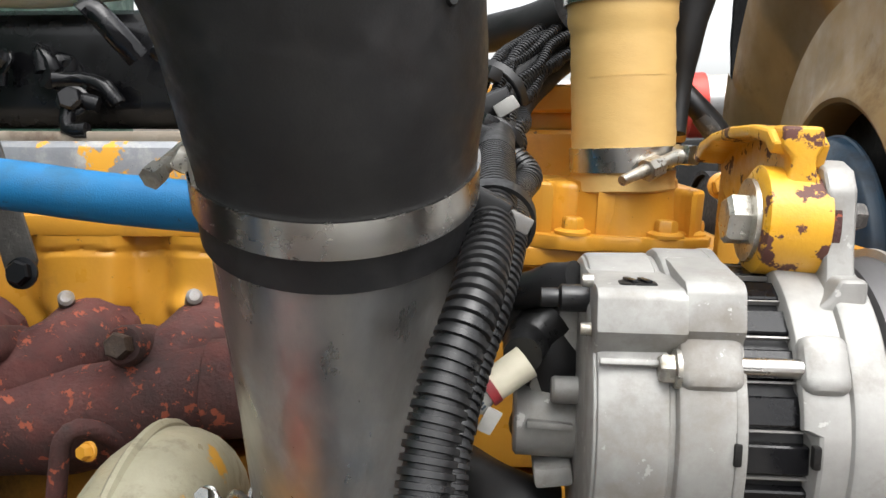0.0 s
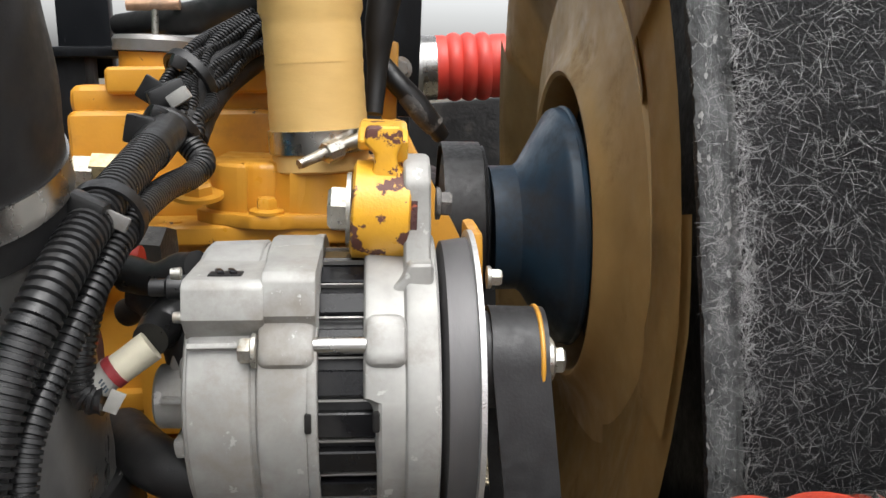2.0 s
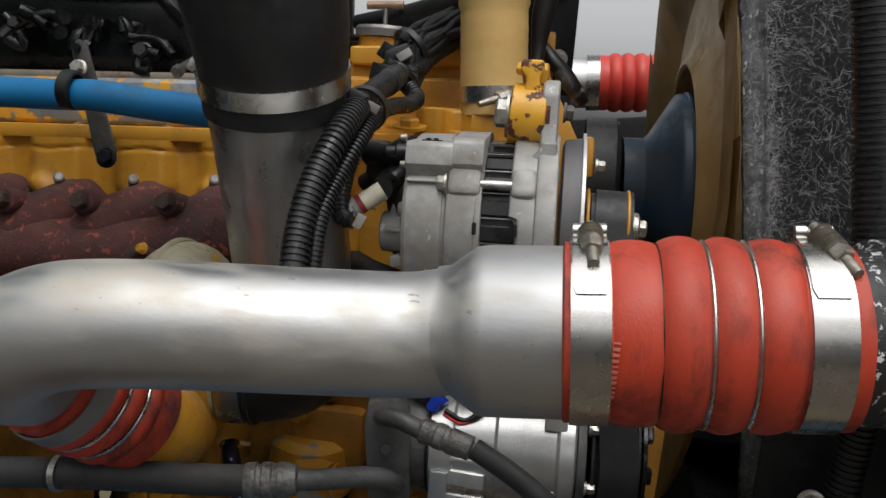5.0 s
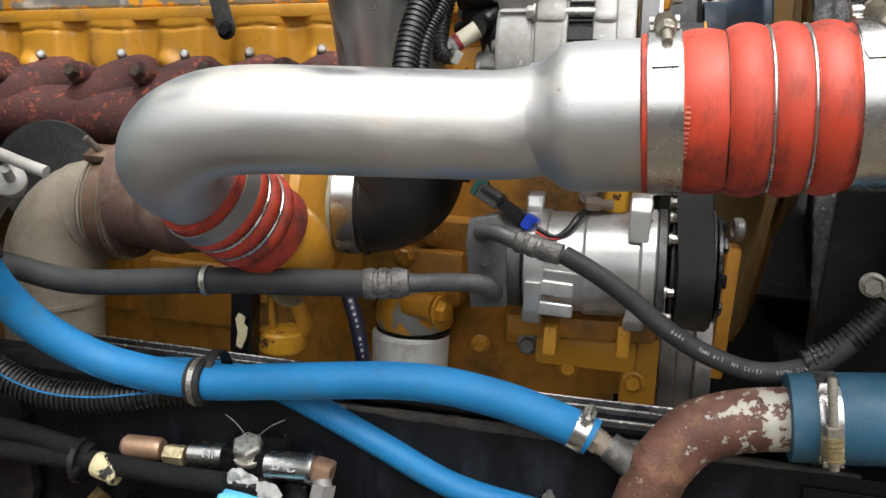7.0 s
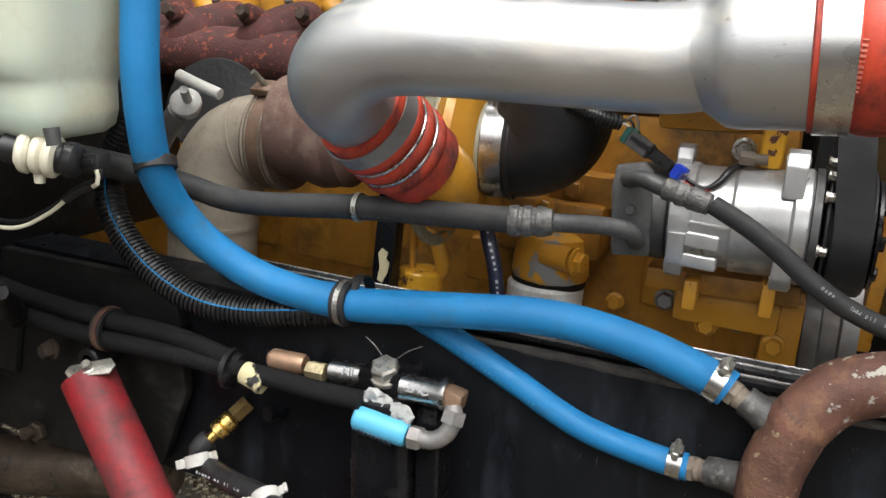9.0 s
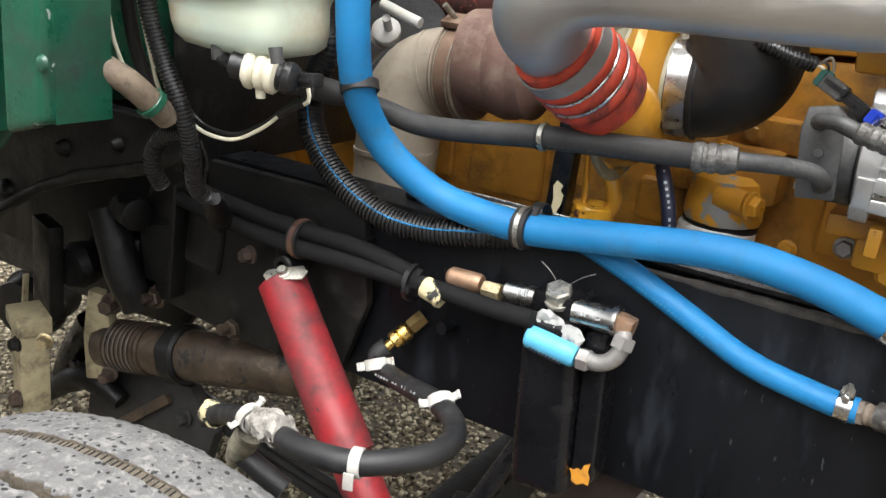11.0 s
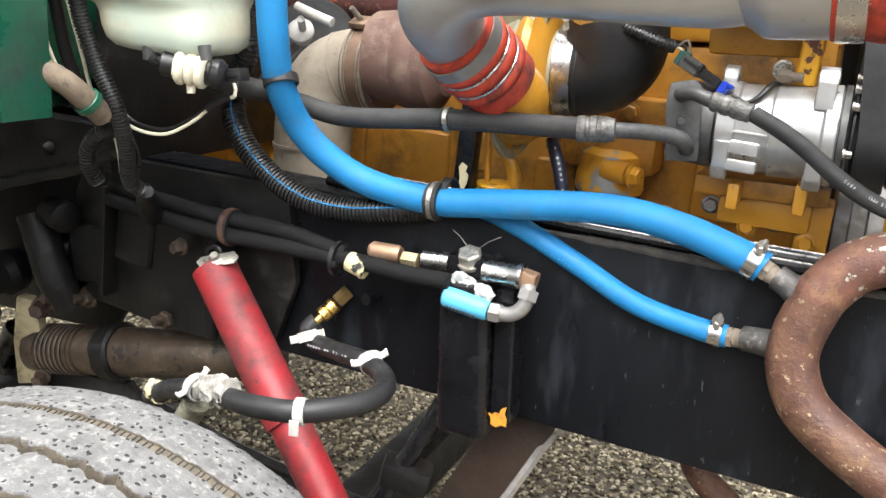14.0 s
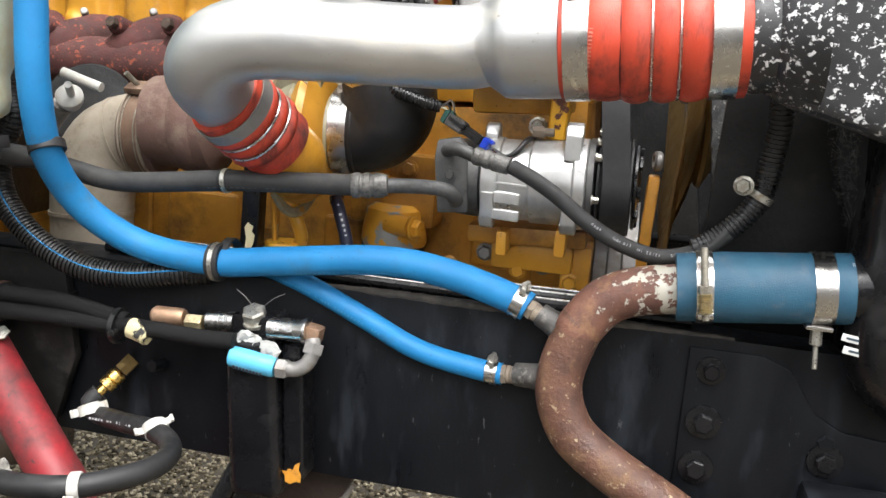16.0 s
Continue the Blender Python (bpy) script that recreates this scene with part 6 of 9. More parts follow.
cr = [(-0.164, 0.430, 1.092), (-0.142, 0.434, 1.094), (-0.114, 0.440, 1.096)]
part("crimp", cog(lathe([(0, 0.0175), (0.004, 0.0195), (0.012, 0.0195), (0.014, 0.0175), (0.018, 0.0175), (0.02, 0.0195), (0.028, 0.0195), (0.03, 0.0175), (0.034, 0.0178), (0.036, 0.0192), (0.046, 0.0185), (0.05, 0.0165), (0.054, 0.0165), (0.056, 0.012)], cr[0], Vector(cr[2]) - Vector(cr[0]), 48), 0.0009, 230), CRIMP, ach, "ribbed grey metal crimp")
tu = [(-0.124, 0.438, 1.095), (-0.082, 0.450, 1.097), (-0.051, 0.468, 1.096), (-0.026, 0.485, 1.091), (-0.016, 0.502, 1.078), (-0.021, 0.530, 1.070)]
part("metal_tube", sweep(tu, [0.0115] * len(tu), 20, 0.006), COMP_DK, ach)
band_clamp((-0.365, 0.412, 1.081), (1, 0, 0.1), 0.0168, 0.012, None, label="rubber-lined P-clip round the suction hose", mat=RUBBER)
part("strap", ring((-0.362, 0.412, 1.081), (1, 0, 0.1), 0.0168, 0.0195, 0.007, 32), ZINC, bpy.data.objects[[o.name for o in scene.objects if o.name.startswith("hose_clamp")][-1]])
ac2 = [(0.071, 0.483, 1.139), (0.113, 0.472, 1.121), (0.150, 0.460, 1.101), (0.196, 0.445, 1.071), (0.248, 0.440, 1.046), (0.305, 0.436, 1.035), (0.358, 0.432, 1.052), (0.392, 0.432, 1.082)]
ach2, _t = hose("ac_hose", ac2, [0.0118] * len(ac2), RUBBER_MATT, "thin black rubber discharge hose with white print", 22)
c0, c1 = Vector((0.009, 0.492, 1.150)), Vector((0.074, 0.483, 1.137))
part("crimp", cog(lathe([(0, 0.010), (0.004, 0.0142), (0.012, 0.0142), (0.014, 0.013), (0.018, 0.013), (0.020, 0.0145), (0.028, 0.0145), (0.03, 0.013), (0.034, 0.013), (0.036, 0.0145), (0.05, 0.014), (0.052, 0.0135), (0.06, 0.0135)], c0, c1 - c0, 44), 0.0008, 240), CRIMP, ach2, "ribbed grey metal crimp")
tu2 = [(-0.042, 0.530, 1.148), (-0.032, 0.505, 1.154), (-0.016, 0.498, 1.156), (0.013, 0.491, 1.148)]
part("metal_tube", sweep(tu2, [0.0105] * 4, 18, 0.006), COMP_DK, ach2)


def along(text, path, r, toward, size, start, parent, mat, flip=False):
    """Letters printed one by one along a hose."""
    pts = finer(path, 10)
    cum = [0.0]
    for a, b in zip(pts, pts[1:]):
        cum.append(cum[-1] + (b - a).length)
    s = start
    toward = Vector(toward).normalized()
    seq = text[::-1] if flip else text
    bmj = bmesh.new()
    for ch in seq:
        if ch != " ":
            j = max(k for k in range(len(cum) - 1) if cum[k] <= s)
            d = (pts[j + 1] - pts[j]).normalized()
            n = (toward - d * toward.dot(d)).normalized()
            p = pts[j] + d * (s - cum[j]) + n * (r + 0.0002)
            xd = -d if flip else d
            rot = Matrix((xd, n.cross(xd), n)).transposed().to_4x4()
            ob = writing("letter", ch, size, Matrix.Translation(p) @ rot, mat, None)
            bmj.from_mesh(ob.data)
            bpy.data.objects.remove(ob)
        s += size * 0.72
    return part("printed_words", bmj, mat, parent)


along("A/C HOSE   13/32 IN  (10 MM)    4890", ac2, 0.0118, (0.15, -0.85, 0.35), 0.0062, 0.155, ach2, PRINT, True)

# wiring to the compressor clutch
wl = [(-0.168, 0.560, 1.262), (-0.140, 0.545, 1.239), (-0.116, 0.545, 1.230), (-0.088, 0.551, 1.221), (-0.066, 0.562, 1.216)]
cw, _t = hose("clutch_wiring", wl, [0.0105] * 5, LOOM, "black corrugated clutch wiring with a plug connector and blue clip", 18, "wiring", 0.006, (0.0052, 0.0022))
TEAL = pbr("teal_plastic", (0.012, 0.085, 0.065), (0.010, 0.06, 0.05), 0.4, scale=60)
k0, k1 = Vector((-0.054, 0.568, 1.200)), Vector((0.028, 0.543, 1.159))
kd = (k1 - k0).normalized()
ku = Vector((0.0, -1.0, 0.0)) - kd * Vector((0.0, -1.0, 0.0)).dot(kd)
KR = Matrix((kd, kd.cross(ku.normalized()), ku.normalized())).transposed().to_4x4()


def on_plug(u, v, size, bev=0.0015):
    """A block along the plug: u along it, v across it."""
    return bx(k0 + kd * u + kd.cross(ku.normalized()) * v, KR, size, bev)


part("lock", join(on_plug(0.000, 0.0, (0.010, 0.022, 0.018)), on_plug(0.004, -0.011, (0.014, 0.005, 0.010))), TEAL, cw, "teal connector lock")
part("plug_body", join(on_plug(0.021, 0.0, (0.036, 0.021, 0.019), 0.002), on_plug(0.030, 0.007, (0.016, 0.004, 0.0225), 0.001)), GREY_PL, cw, "worn grey plug body")
part("latch", join(on_plug(0.025, -0.003, (0.034, 0.006, 0.0235), 0.001), on_plug(0.038, -0.003, (0.006, 0.010, 0.0215), 0.001)), PLASTIC, cw)
part("plug_tail", join(on_plug(0.056, 0.0, (0.040, 0.015, 0.014), 0.002), on_plug(0.060, 0.0, (0.030, 0.004, 0.0165), 0.001)), PLASTIC, cw)
part("blue_clip", join(on_plug(0.084, 0.0, (0.013, 0.020, 0.018), 0.002), on_plug(0.090, -0.007, (0.009, 0.006, 0.012), 0.001)), pbr("blue_clip_plastic", (0.01, 0.05, 0.50), (0.01, 0.04, 0.40), 0.4, scale=60), cw, "bright blue clip")
part("lead", sweep([(0.030, 0.543, 1.157), (0.052, 0.541, 1.148), (0.069, 0.545, 1.157), (0.081, 0.560, 1.174), (0.096, 0.600, 1.182)], [0.0030, 0.0030, 0.0045, 0.0050, 0.0040], 12, 0.006), PLASTIC, cw)
part("red_lead", sweep([(0.028, 0.542, 1.153), (0.047, 0.539, 1.145), (0.062, 0.541, 1.149)], 0.0016, 8, 0.005), RED_FAR, cw)
for q, m_ in ((-0.006, IVORY), (0.0, PLASTIC), (0.006, MUD_ST)):
    part("pigtail", sweep([(-0.068 + q, 0.563, 1.216), (-0.054 + q, 0.563, 1.221 + q), (-0.048 + q, 0.565, 1.211), k0 + Vector((q * 0.7, 0, 0))], 0.0019, 8, 0.004), m_, cw)

# ---- oil filter, water lines low on the engine ----
filt = thing("oil_filter", (-0.185, 0.75, 0.75), "white spin-on oil filter below a yellow filter head", "filter")
part("canister", lathe([(0, 0.050), (0.004, 0.060), (0.19, 0.063), (0.196, 0.058)], (-0.188, 0.76, 0.735), (0, 0, 1), 48), WHITE, filt)
part("seal_ring", lathe([(0, 0.061), (0.008, 0.061)], (-0.185, 0.765, 0.928), (0, 0, 1), 48), GRIME_SHADE, filt)
part("head", cog(lathe([(0, 0.060), (0.01, 0.064), (0.03, 0.062), (0.07, 0.055), (0.08, 0.04)], (-0.185, 0.765, 0.938), (0, 0, 1), 40), 0.002, 30), HEAD_WORN, filt, "yellow filter head worn to bare metal")
part("plug", join(lathe([(0, 0.020), (0.05, 0.020)], (-0.185, 0.72, 0.985), (0.9, -0.3, 0), 20), hexa((-0.13, 0.70, 0.985), (0.9, -0.3, 0), 0.018, 0.016)), YELLOW, filt)
part("adapter", box((-0.19, 0.80, 1.02), (0.17, 0.10, 0.09), bev=0.014), YELLOW_LOW, filt)
part("bolt", hexa((-0.20, 0.745, 1.055), (0, -1, 0), 0.013, 0.012), YELLOW, filt)
part("corner_block", box((-0.14, 0.815, 1.085), (0.13, 0.08, 0.05), bev=0.006), YELLOW_LOW, filt)
part("corner_bolt", hexa((-0.165, 0.772, 1.085), (0, -1, 0), 0.014, 0.010), YELLOW_LOW, filt)
th = [(-0.268, 0.660, 1.028), (-0.250, 0.630, 1.009), (-0.236, 0.620, 0.979), (-0.226, 0.620, 0.932), (-0.221, 0.640, 0.858)]
thh, _t = hose("rubber_line", th, [0.0115] * 5, pbr("navy_rubber", (0.01, 0.012, 0.03), (0.015, 0.018, 0.04), 0.45, scale=40, bump=0.05), "dark navy rubber line with white print", 20)
print_marks("printed_line", finer(th), 0.0115, (0.4, -0.9, 0), PRINT, thh, 0.03, 12, 0.0085, 0.005, 9)
part("clamp", ring(th[0], (0.05, 0.2, -1), 0.0115, 0.0135, 0.012, 28), STEEL, thh)
dip = thing("drain_bracket", (-0.41, 0.6, 0.9), "black flat bar bracket with bare paint patch", "bracket")
part("bar", box((-0.41, 0.60, 0.98), (0.030, 0.008, 0.22), (0, 2, 0), 0.002), OIL_BLK, dip)
part("bare_patch", cog(prism([(-0.009, -0.026), (-0.001, -0.03), (0.008, -0.012), (0.010, 0.004), (0.004, 0.01), (0.007, 0.02), (-0.004, 0.026), (-0.010, 0.016), (-0.006, -0.004)], 0.001, face_m((-0.407, 0.5945, 0.955), (1, 0, 0), (0, 0, 1))), 0.0006, 200), PALE_FLAKE, dip)
part("bar_side", box((-0.393, 0.61, 0.98), (0.004, 0.03, 0.22), (0, 2, 0), 0.001), GRIME_SHADE, dip)
yl = thing("fuel_filter_base", (-0.36, 0.66, 0.9), "yellow cup with a feed pipe, paint worn to metal", "filter base")
part("cup", lathe([(0, 0.034), (0.004, 0.037), (0.03, 0.037), (0.034, 0.034), (0.036, 0.012)], (-0.372, 0.665, 0.905), (0, 0, 1), 36), YELLOW_CHIP, yl)
part("feed_pipe", sweep([(-0.385, 0.67, 1.06), (-0.365, 0.665, 1.02), (-0.345, 0.66, 0.985), (-0.335, 0.665, 0.95), (-0.345, 0.67, 0.93)], 0.0125, 18, 0.006), YELLOW, yl)
part("stud", lathe([(0, 0.004), (0.03, 0.004)], (-0.385, 0.66, 0.94), (0.05, 0, 1), 12), ZINC, yl)
part("dip_tube", sweep([(-0.39, 0.655, 1.03), (-0.384, 0.655, 0.94)], 0.005, 12), YELLOW, yl)
pan = thing("oil_pan", (-0.5, 1.0, 0.5), "oily dark yellow oil pan under the crankcase", "oil pan")
part("pan", cog(box((-0.45, 1.02, 0.66), (1.1, 0.36, 0.24), bev=0.05, segs=4), 0.004, 8), YELLOW_LOW, pan)
for k, (x, z, sx, sz) in enumerate(((-0.62, 0.93, 0.16, 0.12), (-0.80, 0.98, 0.12, 0.2), (-0.49, 0.99, 0.08, 0.14), (-0.30, 0.93, 0.10, 0.08), (0.0, 0.96, 0.09, 0.12))):
    part("crankcase_panel", cog(box((x, 0.835, z), (sx, 0.03, sz), bev=0.012, segs=3), 0.003, 15), YELLOW_LOW, engine)
part("wire_bundle", sweep([(-0.30, 0.815, 1.09), (-0.18, 0.81, 1.095), (-0.05, 0.80, 1.09)], 0.005, 10), GREEN, engine, "green painted pipe")
bell = thing("bell_housing", (-0.95, 0.95, 0.9), "ochre painted bell housing behind the engine", "bell housing")
part("casting", cog(lathe([(0, 0.27), (0.05, 0.30), (0.12, 0.29), (0.3, 0.2)], (-1.12, 1.02, 0.98), (-1, 0, -0.03), 40), 0.004, 9), YELLOW, bell)

# ---- on the frame rail: valve block, column, fittings ----
column = thing("filter_column", (-0.28, 0.39, 0.58), "black painted steel column below the valve block, chipped at its foot", "column")
part("front_face", box((-0.281, 0.375, 0.721), (0.086, 0.058, 0.265), (0, -3.5, 0), 0.02, 5), OIL_BLK, column)
part("side_leg", box((-0.220, 0.393, 0.735), (0.034, 0.054, 0.225), (0, -3, 0), 0.008, 3), OIL_BLK, column)
part("recess", box((-0.243, 0.40, 0.73), (0.02, 0.03, 0.22), (0, -3, 0), 0.003), GRIME_SHADE, column)
part("bare_patch", cog(prism([(-0.013, -0.014), (-0.004, -0.018), (0.006, -0.013), (0.013, -0.015), (0.015, -0.002), (0.012, 0.006), (0.0155, 0.020), (0.006, 0.0145), (0.002, 0.005), (-0.005, 0.008), (-0.009, 0.003), (-0.016, 0.004), (-0.012, -0.005)], 0.001, face_m((-0.216, 0.3648, 0.636), (0.85, 0, 0.1), (-0.1, 0, 0.85))), 0.0005, 180), YELLOW_FLAKE, column, "bare orange paint patch")
CHIP_WHITE = pbr("chipped_grey_primer", (0.46, 0.46, 0.44), (0.30, 0.30, 0.29), 0.55, scale=40, bump=0.3, dirt=((0.10, 0.095, 0.085), 0.15, 50))
vb = thing("valve_block", (-0.29, 0.38, 0.83), "black hydraulic valve block with plated ports and peeling paint", "valve block")
part("body", cog(box((-0.285, 0.385, 0.858), (0.075, 0.05, 0.055), bev=0.006), 0.001, 60), OIL_BLK, vb)
part("cap_bolt", join(lathe([(0, 0.019), (0.016, 0.019), (0.019, 0.016)], (-0.289, 0.372, 0.878), (0, -0.45, 0.9), 6), lathe([(-0.006, 0.021), (0, 0.021)], (-0.289, 0.372, 0.878), (0, -0.45, 0.9), 24)), ZINC, vb)
part("in_port", lathe([(0, 0.015), (0.045, 0.0155), (0.048, 0.0135)], (-0.322, 0.372, 0.868), (-1, 0, -0.08), 28), STEEL, vb, "chromed inlet port")
part("out_port", lathe([(0, 0.0175), (0.052, 0.0175), (0.056, 0.020), (0.062, 0.020)], (-0.262, 0.368, 0.868), (1, 0, 0.05), 28), STEEL, vb, "chromed outlet port")
for (x, y, z, s, sd) in ((-0.292, 0.350, 0.848, 0.024, 1), (-0.262, 0.347, 0.838, 0.026, 5), (-0.304, 0.350, 0.838, 0.016, 9)):
    part("peeling_paint", cog(ball((x, y + 0.003, z), s, (1.0, 0.16, 0.62), 3), 0.0045, 130, sd), CHIP_WHITE if sd != 9 else PALE_FLAKE, vb)
writing("port_letters", "IN", 0.016, face_m((-0.338, 0.3585, 0.876), (-1, 0, -0.08), (0, -0.45, -0.9)), PRINT, vb)
writing("port_letters", "OUT", 0.016, face_m((-0.236, 0.3525, 0.877), (-1, 0, 0.0), (0, -0.45, -0.9)), PRINT, vb)
for a, b in (((-0.33, 0.39, 0.915), (-0.30, 0.385, 0.893)), ((-0.285, 0.388, 0.893), (-0.25, 0.392, 0.918))):
    part("loose_wire", sweep([a, (Vector(a) + Vector(b)) / 2 + Vector((0, 0, 0.003)), b], 0.0006, 6), GREY_ST, vb)
fit_l = thing("pipe_fitting", (-0.42, 0.372, 0.86), "tarnished brass pipe fitting screwed into the valve block", "fitting")
part("ferrule", lathe([(0, 0.010), (0.006, 0.0145), (0.05, 0.0145), (0.056, 0.012)], (-0.466, 0.375, 0.860), (1, 0, 0.04), 24), COPPERY, fit_l)
part("nut", lathe([(0, 0.0125), (0.002, 0.014), (0.026, 0.014), (0.028, 0.0125)], (-0.406, 0.375, 0.856), (1, 0, 0.04), 6), GOLDZINC, fit_l)
part("adaptor", lathe([(0, 0.0115), (0.014, 0.0115)], (-0.372, 0.375, 0.860), (1, 0, 0.04), 6), BRASS, fit_l)
fit_r = thing("elbow_fitting", (-0.19, 0.37, 0.83), "grey swivel elbow on a brass street fitting", "fitting")
part("street_elbow", join(box((-0.192, 0.370, 0.868), (0.026, 0.028, 0.026), (0, 10, 0), 0.005)), COPPERY, fit_r, "brass block")
part("tube", sweep([(-0.190, 0.362, 0.862), (-0.186, 0.355, 0.846), (-0.192, 0.350, 0.828), (-0.208, 0.348, 0.816), (-0.228, 0.348, 0.814)], 0.0115, 20, 0.005), GREY_ST, fit_r)
part("hex", lathe([(0, 0.016), (0.016, 0.016)], (-0.187, 0.353, 0.842), (0.1, 0.35, 0.93), 6), GREY_ST, fit_r)
part("swivel_nut", lathe([(0, 0.0155), (0.014, 0.0155), (0.017, 0.013)], (-0.239, 0.348, 0.8135), (1, 0, 0), 6), GREY_ST, fit_r)
fit_d = thing("hose_end", (-0.3, 0.348, 0.8), "light blue hose end sleeve on the braided hose", "hose end")
part("sleeve", lathe([(0, 0.0135), (0.003, 0.0165), (0.03, 0.0175), (0.07, 0.0165), (0.074, 0.014)], (-0.316, 0.345, 0.823), (0.08, 0.003, -0.010), 28), BLUE_CAP, fit_d)
for k in range(9):
    part("print_bar", box((-0.304 + k * 0.0055, 0.3465 - 0.0142, 0.8195 - k * 0.0007 - 0.0094), (0.0034, 0.0014, 0.0075), (33, 6, 0)), PRINT_DK, fit_d)

# braided power hoses with sleeve, tie and P-clip
for k, (dz, dy) in enumerate(((0.0, 0.0), (0.026, 0.010))):
    pth = [Vector(p) + Vector((0, dy, dz)) * w_ for w_, p in zip((1, 1, 1, 0.9, 0.35), [(-1.02, 0.37, 0.85)] + [(-0.904, 0.345, 0.849), (-0.754, 0.345, 0.841), (-0.618, 0.352, 0.841), (-0.503, 0.358, 0.838)])]
    hose("braided_hose", pth, [0.0138] * 5, BRAID, "black braided hydraulic hose along the frame rail", 18, "hose", 0.012, (0.0035, 0.0009))
bh = [(-0.516, 0.357, 0.841), (-0.449, 0.352, 0.843), (-0.378, 0.350, 0.842), (-0.309, 0.346, 0.846)]
bh1, _t = hose("braided_hose", bh, [0.0135] * 4, BRAID, "short black braided hose into the blue hose end", 20, "hose", 0.012, (0.0035, 0.0009))
tag = thing("hose_tag", (-0.476, 0.350, 0.840), "tattered pale yellow tag wrapped round the hose", "tag")
part("wrap", cog(lathe([(0.006, 0.0150), (0.008, 0.0165), (0.018, 0.0175), (0.03, 0.0165), (0.036, 0.0175), (0.042, 0.0150)], (-0.498, 0.352, 0.843), (1, 0, -0.25), 24), 0.003, 90), TAG, tag)
tie = thing("cable_tie", (-0.512, 0.352, 0.839), "black cable tie bunching the hoses", "cable tie")
part("band", ring((-0.516, 0.360, 0.838), (1, 0, 0), 0.026, 0.029, 0.008, 28), PLASTIC, tie)
part("head", box((-0.511, 0.335, 0.835), (0.012, 0.012, 0.01), bev=0.002), PLASTIC, tie)
pc = thing("p_clip", (-0.74, 0.33, 0.83), "rubber-lined steel P-clip bolted on a white plated tab", "clip")
pcc = Vector((-0.732, 0.350, 0.847))
part("rubber_band", ring(pcc + Vector((0, 0.01, 0.004)), (1, 0, 0), 0.026, 0.032, 0.018, 32), RUBBER, pc)
part("steel_band", ring(pcc + Vector((0, 0.01, 0.004)), (1, 0, 0), 0.032, 0.0335, 0.009, 32), RUST, pc)
pt = Vector((-0.728, 0.318, 0.803))
part("tab", prism([(-0.03, -0.010), (0.028, -0.013), (0.036, 0.0), (0.028, 0.013), (-0.03, 0.010), (-0.036, 0.0)], 0.004, Matrix.Translation(pt) @ pose(0, 0, 0, 35, -12, 28), 0.001), ZINC, pc, "white plated tab")
part("bolt", hexa(pt + Vector((-0.004, -0.002, 0.002)), (0.1, -0.55, 0.8), 0.009, 0.010), ZINC, pc)

# drain fitting and the looped rubber hose with white clamps
bf = thing("brass_fitting", (-0.56, 0.4, 0.71), "brass swivel fitting screwed into the frame rail", "fitting")
fa, fb = Vector((-0.525, 0.415, 0.764)), Vector((-0.570, 0.360, 0.701))
fd = (fb - fa).normalized()
part("hex_body", lathe([(0, 0.0135), (0.028, 0.0135)], fa, fd, 6), pbr("dirty_brass", (0.22, 0.15, 0.06), (0.15, 0.10, 0.04), 0.4, 0.8, scale=60, bump=0.1), bf)
part("nut", lathe([(0.030, 0.010), (0.034, 0.0145), (0.046, 0.0145), (0.048, 0.012), (0.05, 0.0145), (0.062, 0.0145), (0.064, 0.010)], fa, fd, 24), BRASS, bf)
part("barb", lathe([(0.064, 0.008), (0.10, 0.008)], fa, fd, 16), BRASS, bf)
lh = [fa + fd * 0.075, fb, Vector(fb) + Vector((0.015, -0.008, -0.014))]
lp = [tuple(v) for v in lh] + [(-0.469, 0.300, 0.705), (-0.410, 0.275, 0.715), (-0.356, 0.235, 0.721), (-0.328, 0.185, 0.723), (-0.334, 0.125, 0.727), (-0.385, 0.065, 0.727), (-0.453, 0.055, 0.720), (-0.516, 0.075, 0.707), (-0.581, 0.105, 0.688), (-0.672, 0.140, 0.650), (-0.732, 0.160, 0.613)]
lowh, _t = hose("drain_hose", lp, [0.0155] * len(lp), RUBBER, "black rubber drain hose looping out over the wheel", 24)
print_marks("printed_line", [Vector(p) for p in [(-0.540, 0.330, 0.690), (-0.469, 0.300, 0.705), (-0.416, 0.278, 0.714)]], 0.0155, (0.4, -0.85, 0.3), PRINT, lowh, 0.01, 14, 0.008, 0.004, 12)
for (px, dirn, rr) in (((-0.556, 0.342, 0.696), Vector((0.45, -0.25, -0.85)), 0.0165), ((-0.394, 0.268, 0.717), Vector((0.6, -0.6, -0.4)), 0.0165), ((-0.594, 0.110, 0.684), Vector((-0.9, 0.4, 0)), 0.0165)):
    dirn = Vector(dirn).normalized()
    wc = thing("white_clamp", px, "white plastic spring clamp on the drain hose", "hose clamp")
    part("band", ring(px, dirn, 0.0155, 0.0185, 0.013, 32, 0.001), WHITE_PL, wc)
    us = Vector((0.1, -0.62, 0.78))
    us = (us - dirn * us.dot(dirn)).normalized()
    wr = dirn.cross(us)
    part("collar", arc_plate(px, dirn, us, wr, 0.0192, 0.017, -0.95, 0.95, 0.0022), WHITE_PL, wc)
    for sgn in (-1, 1):
        wing = Vector(px) + us * 0.0135 + wr * (0.0215 * sgn)
        out = (wr * sgn + us * 0.25).normalized()
        part("wing", join(bx(wing, Matrix((dirn, out, dirn.cross(out))).transposed().to_4x4(), (0.013, 0.010, 0.0028), 0.0011), lathe([(-0.0065, 0.0018), (-0.0058, 0.0026), (0.0058, 0.0026), (0.0065, 0.0018)], wing + out * 0.0055 + us * 0.001, dirn, 12)), WHITE_PL, wc)
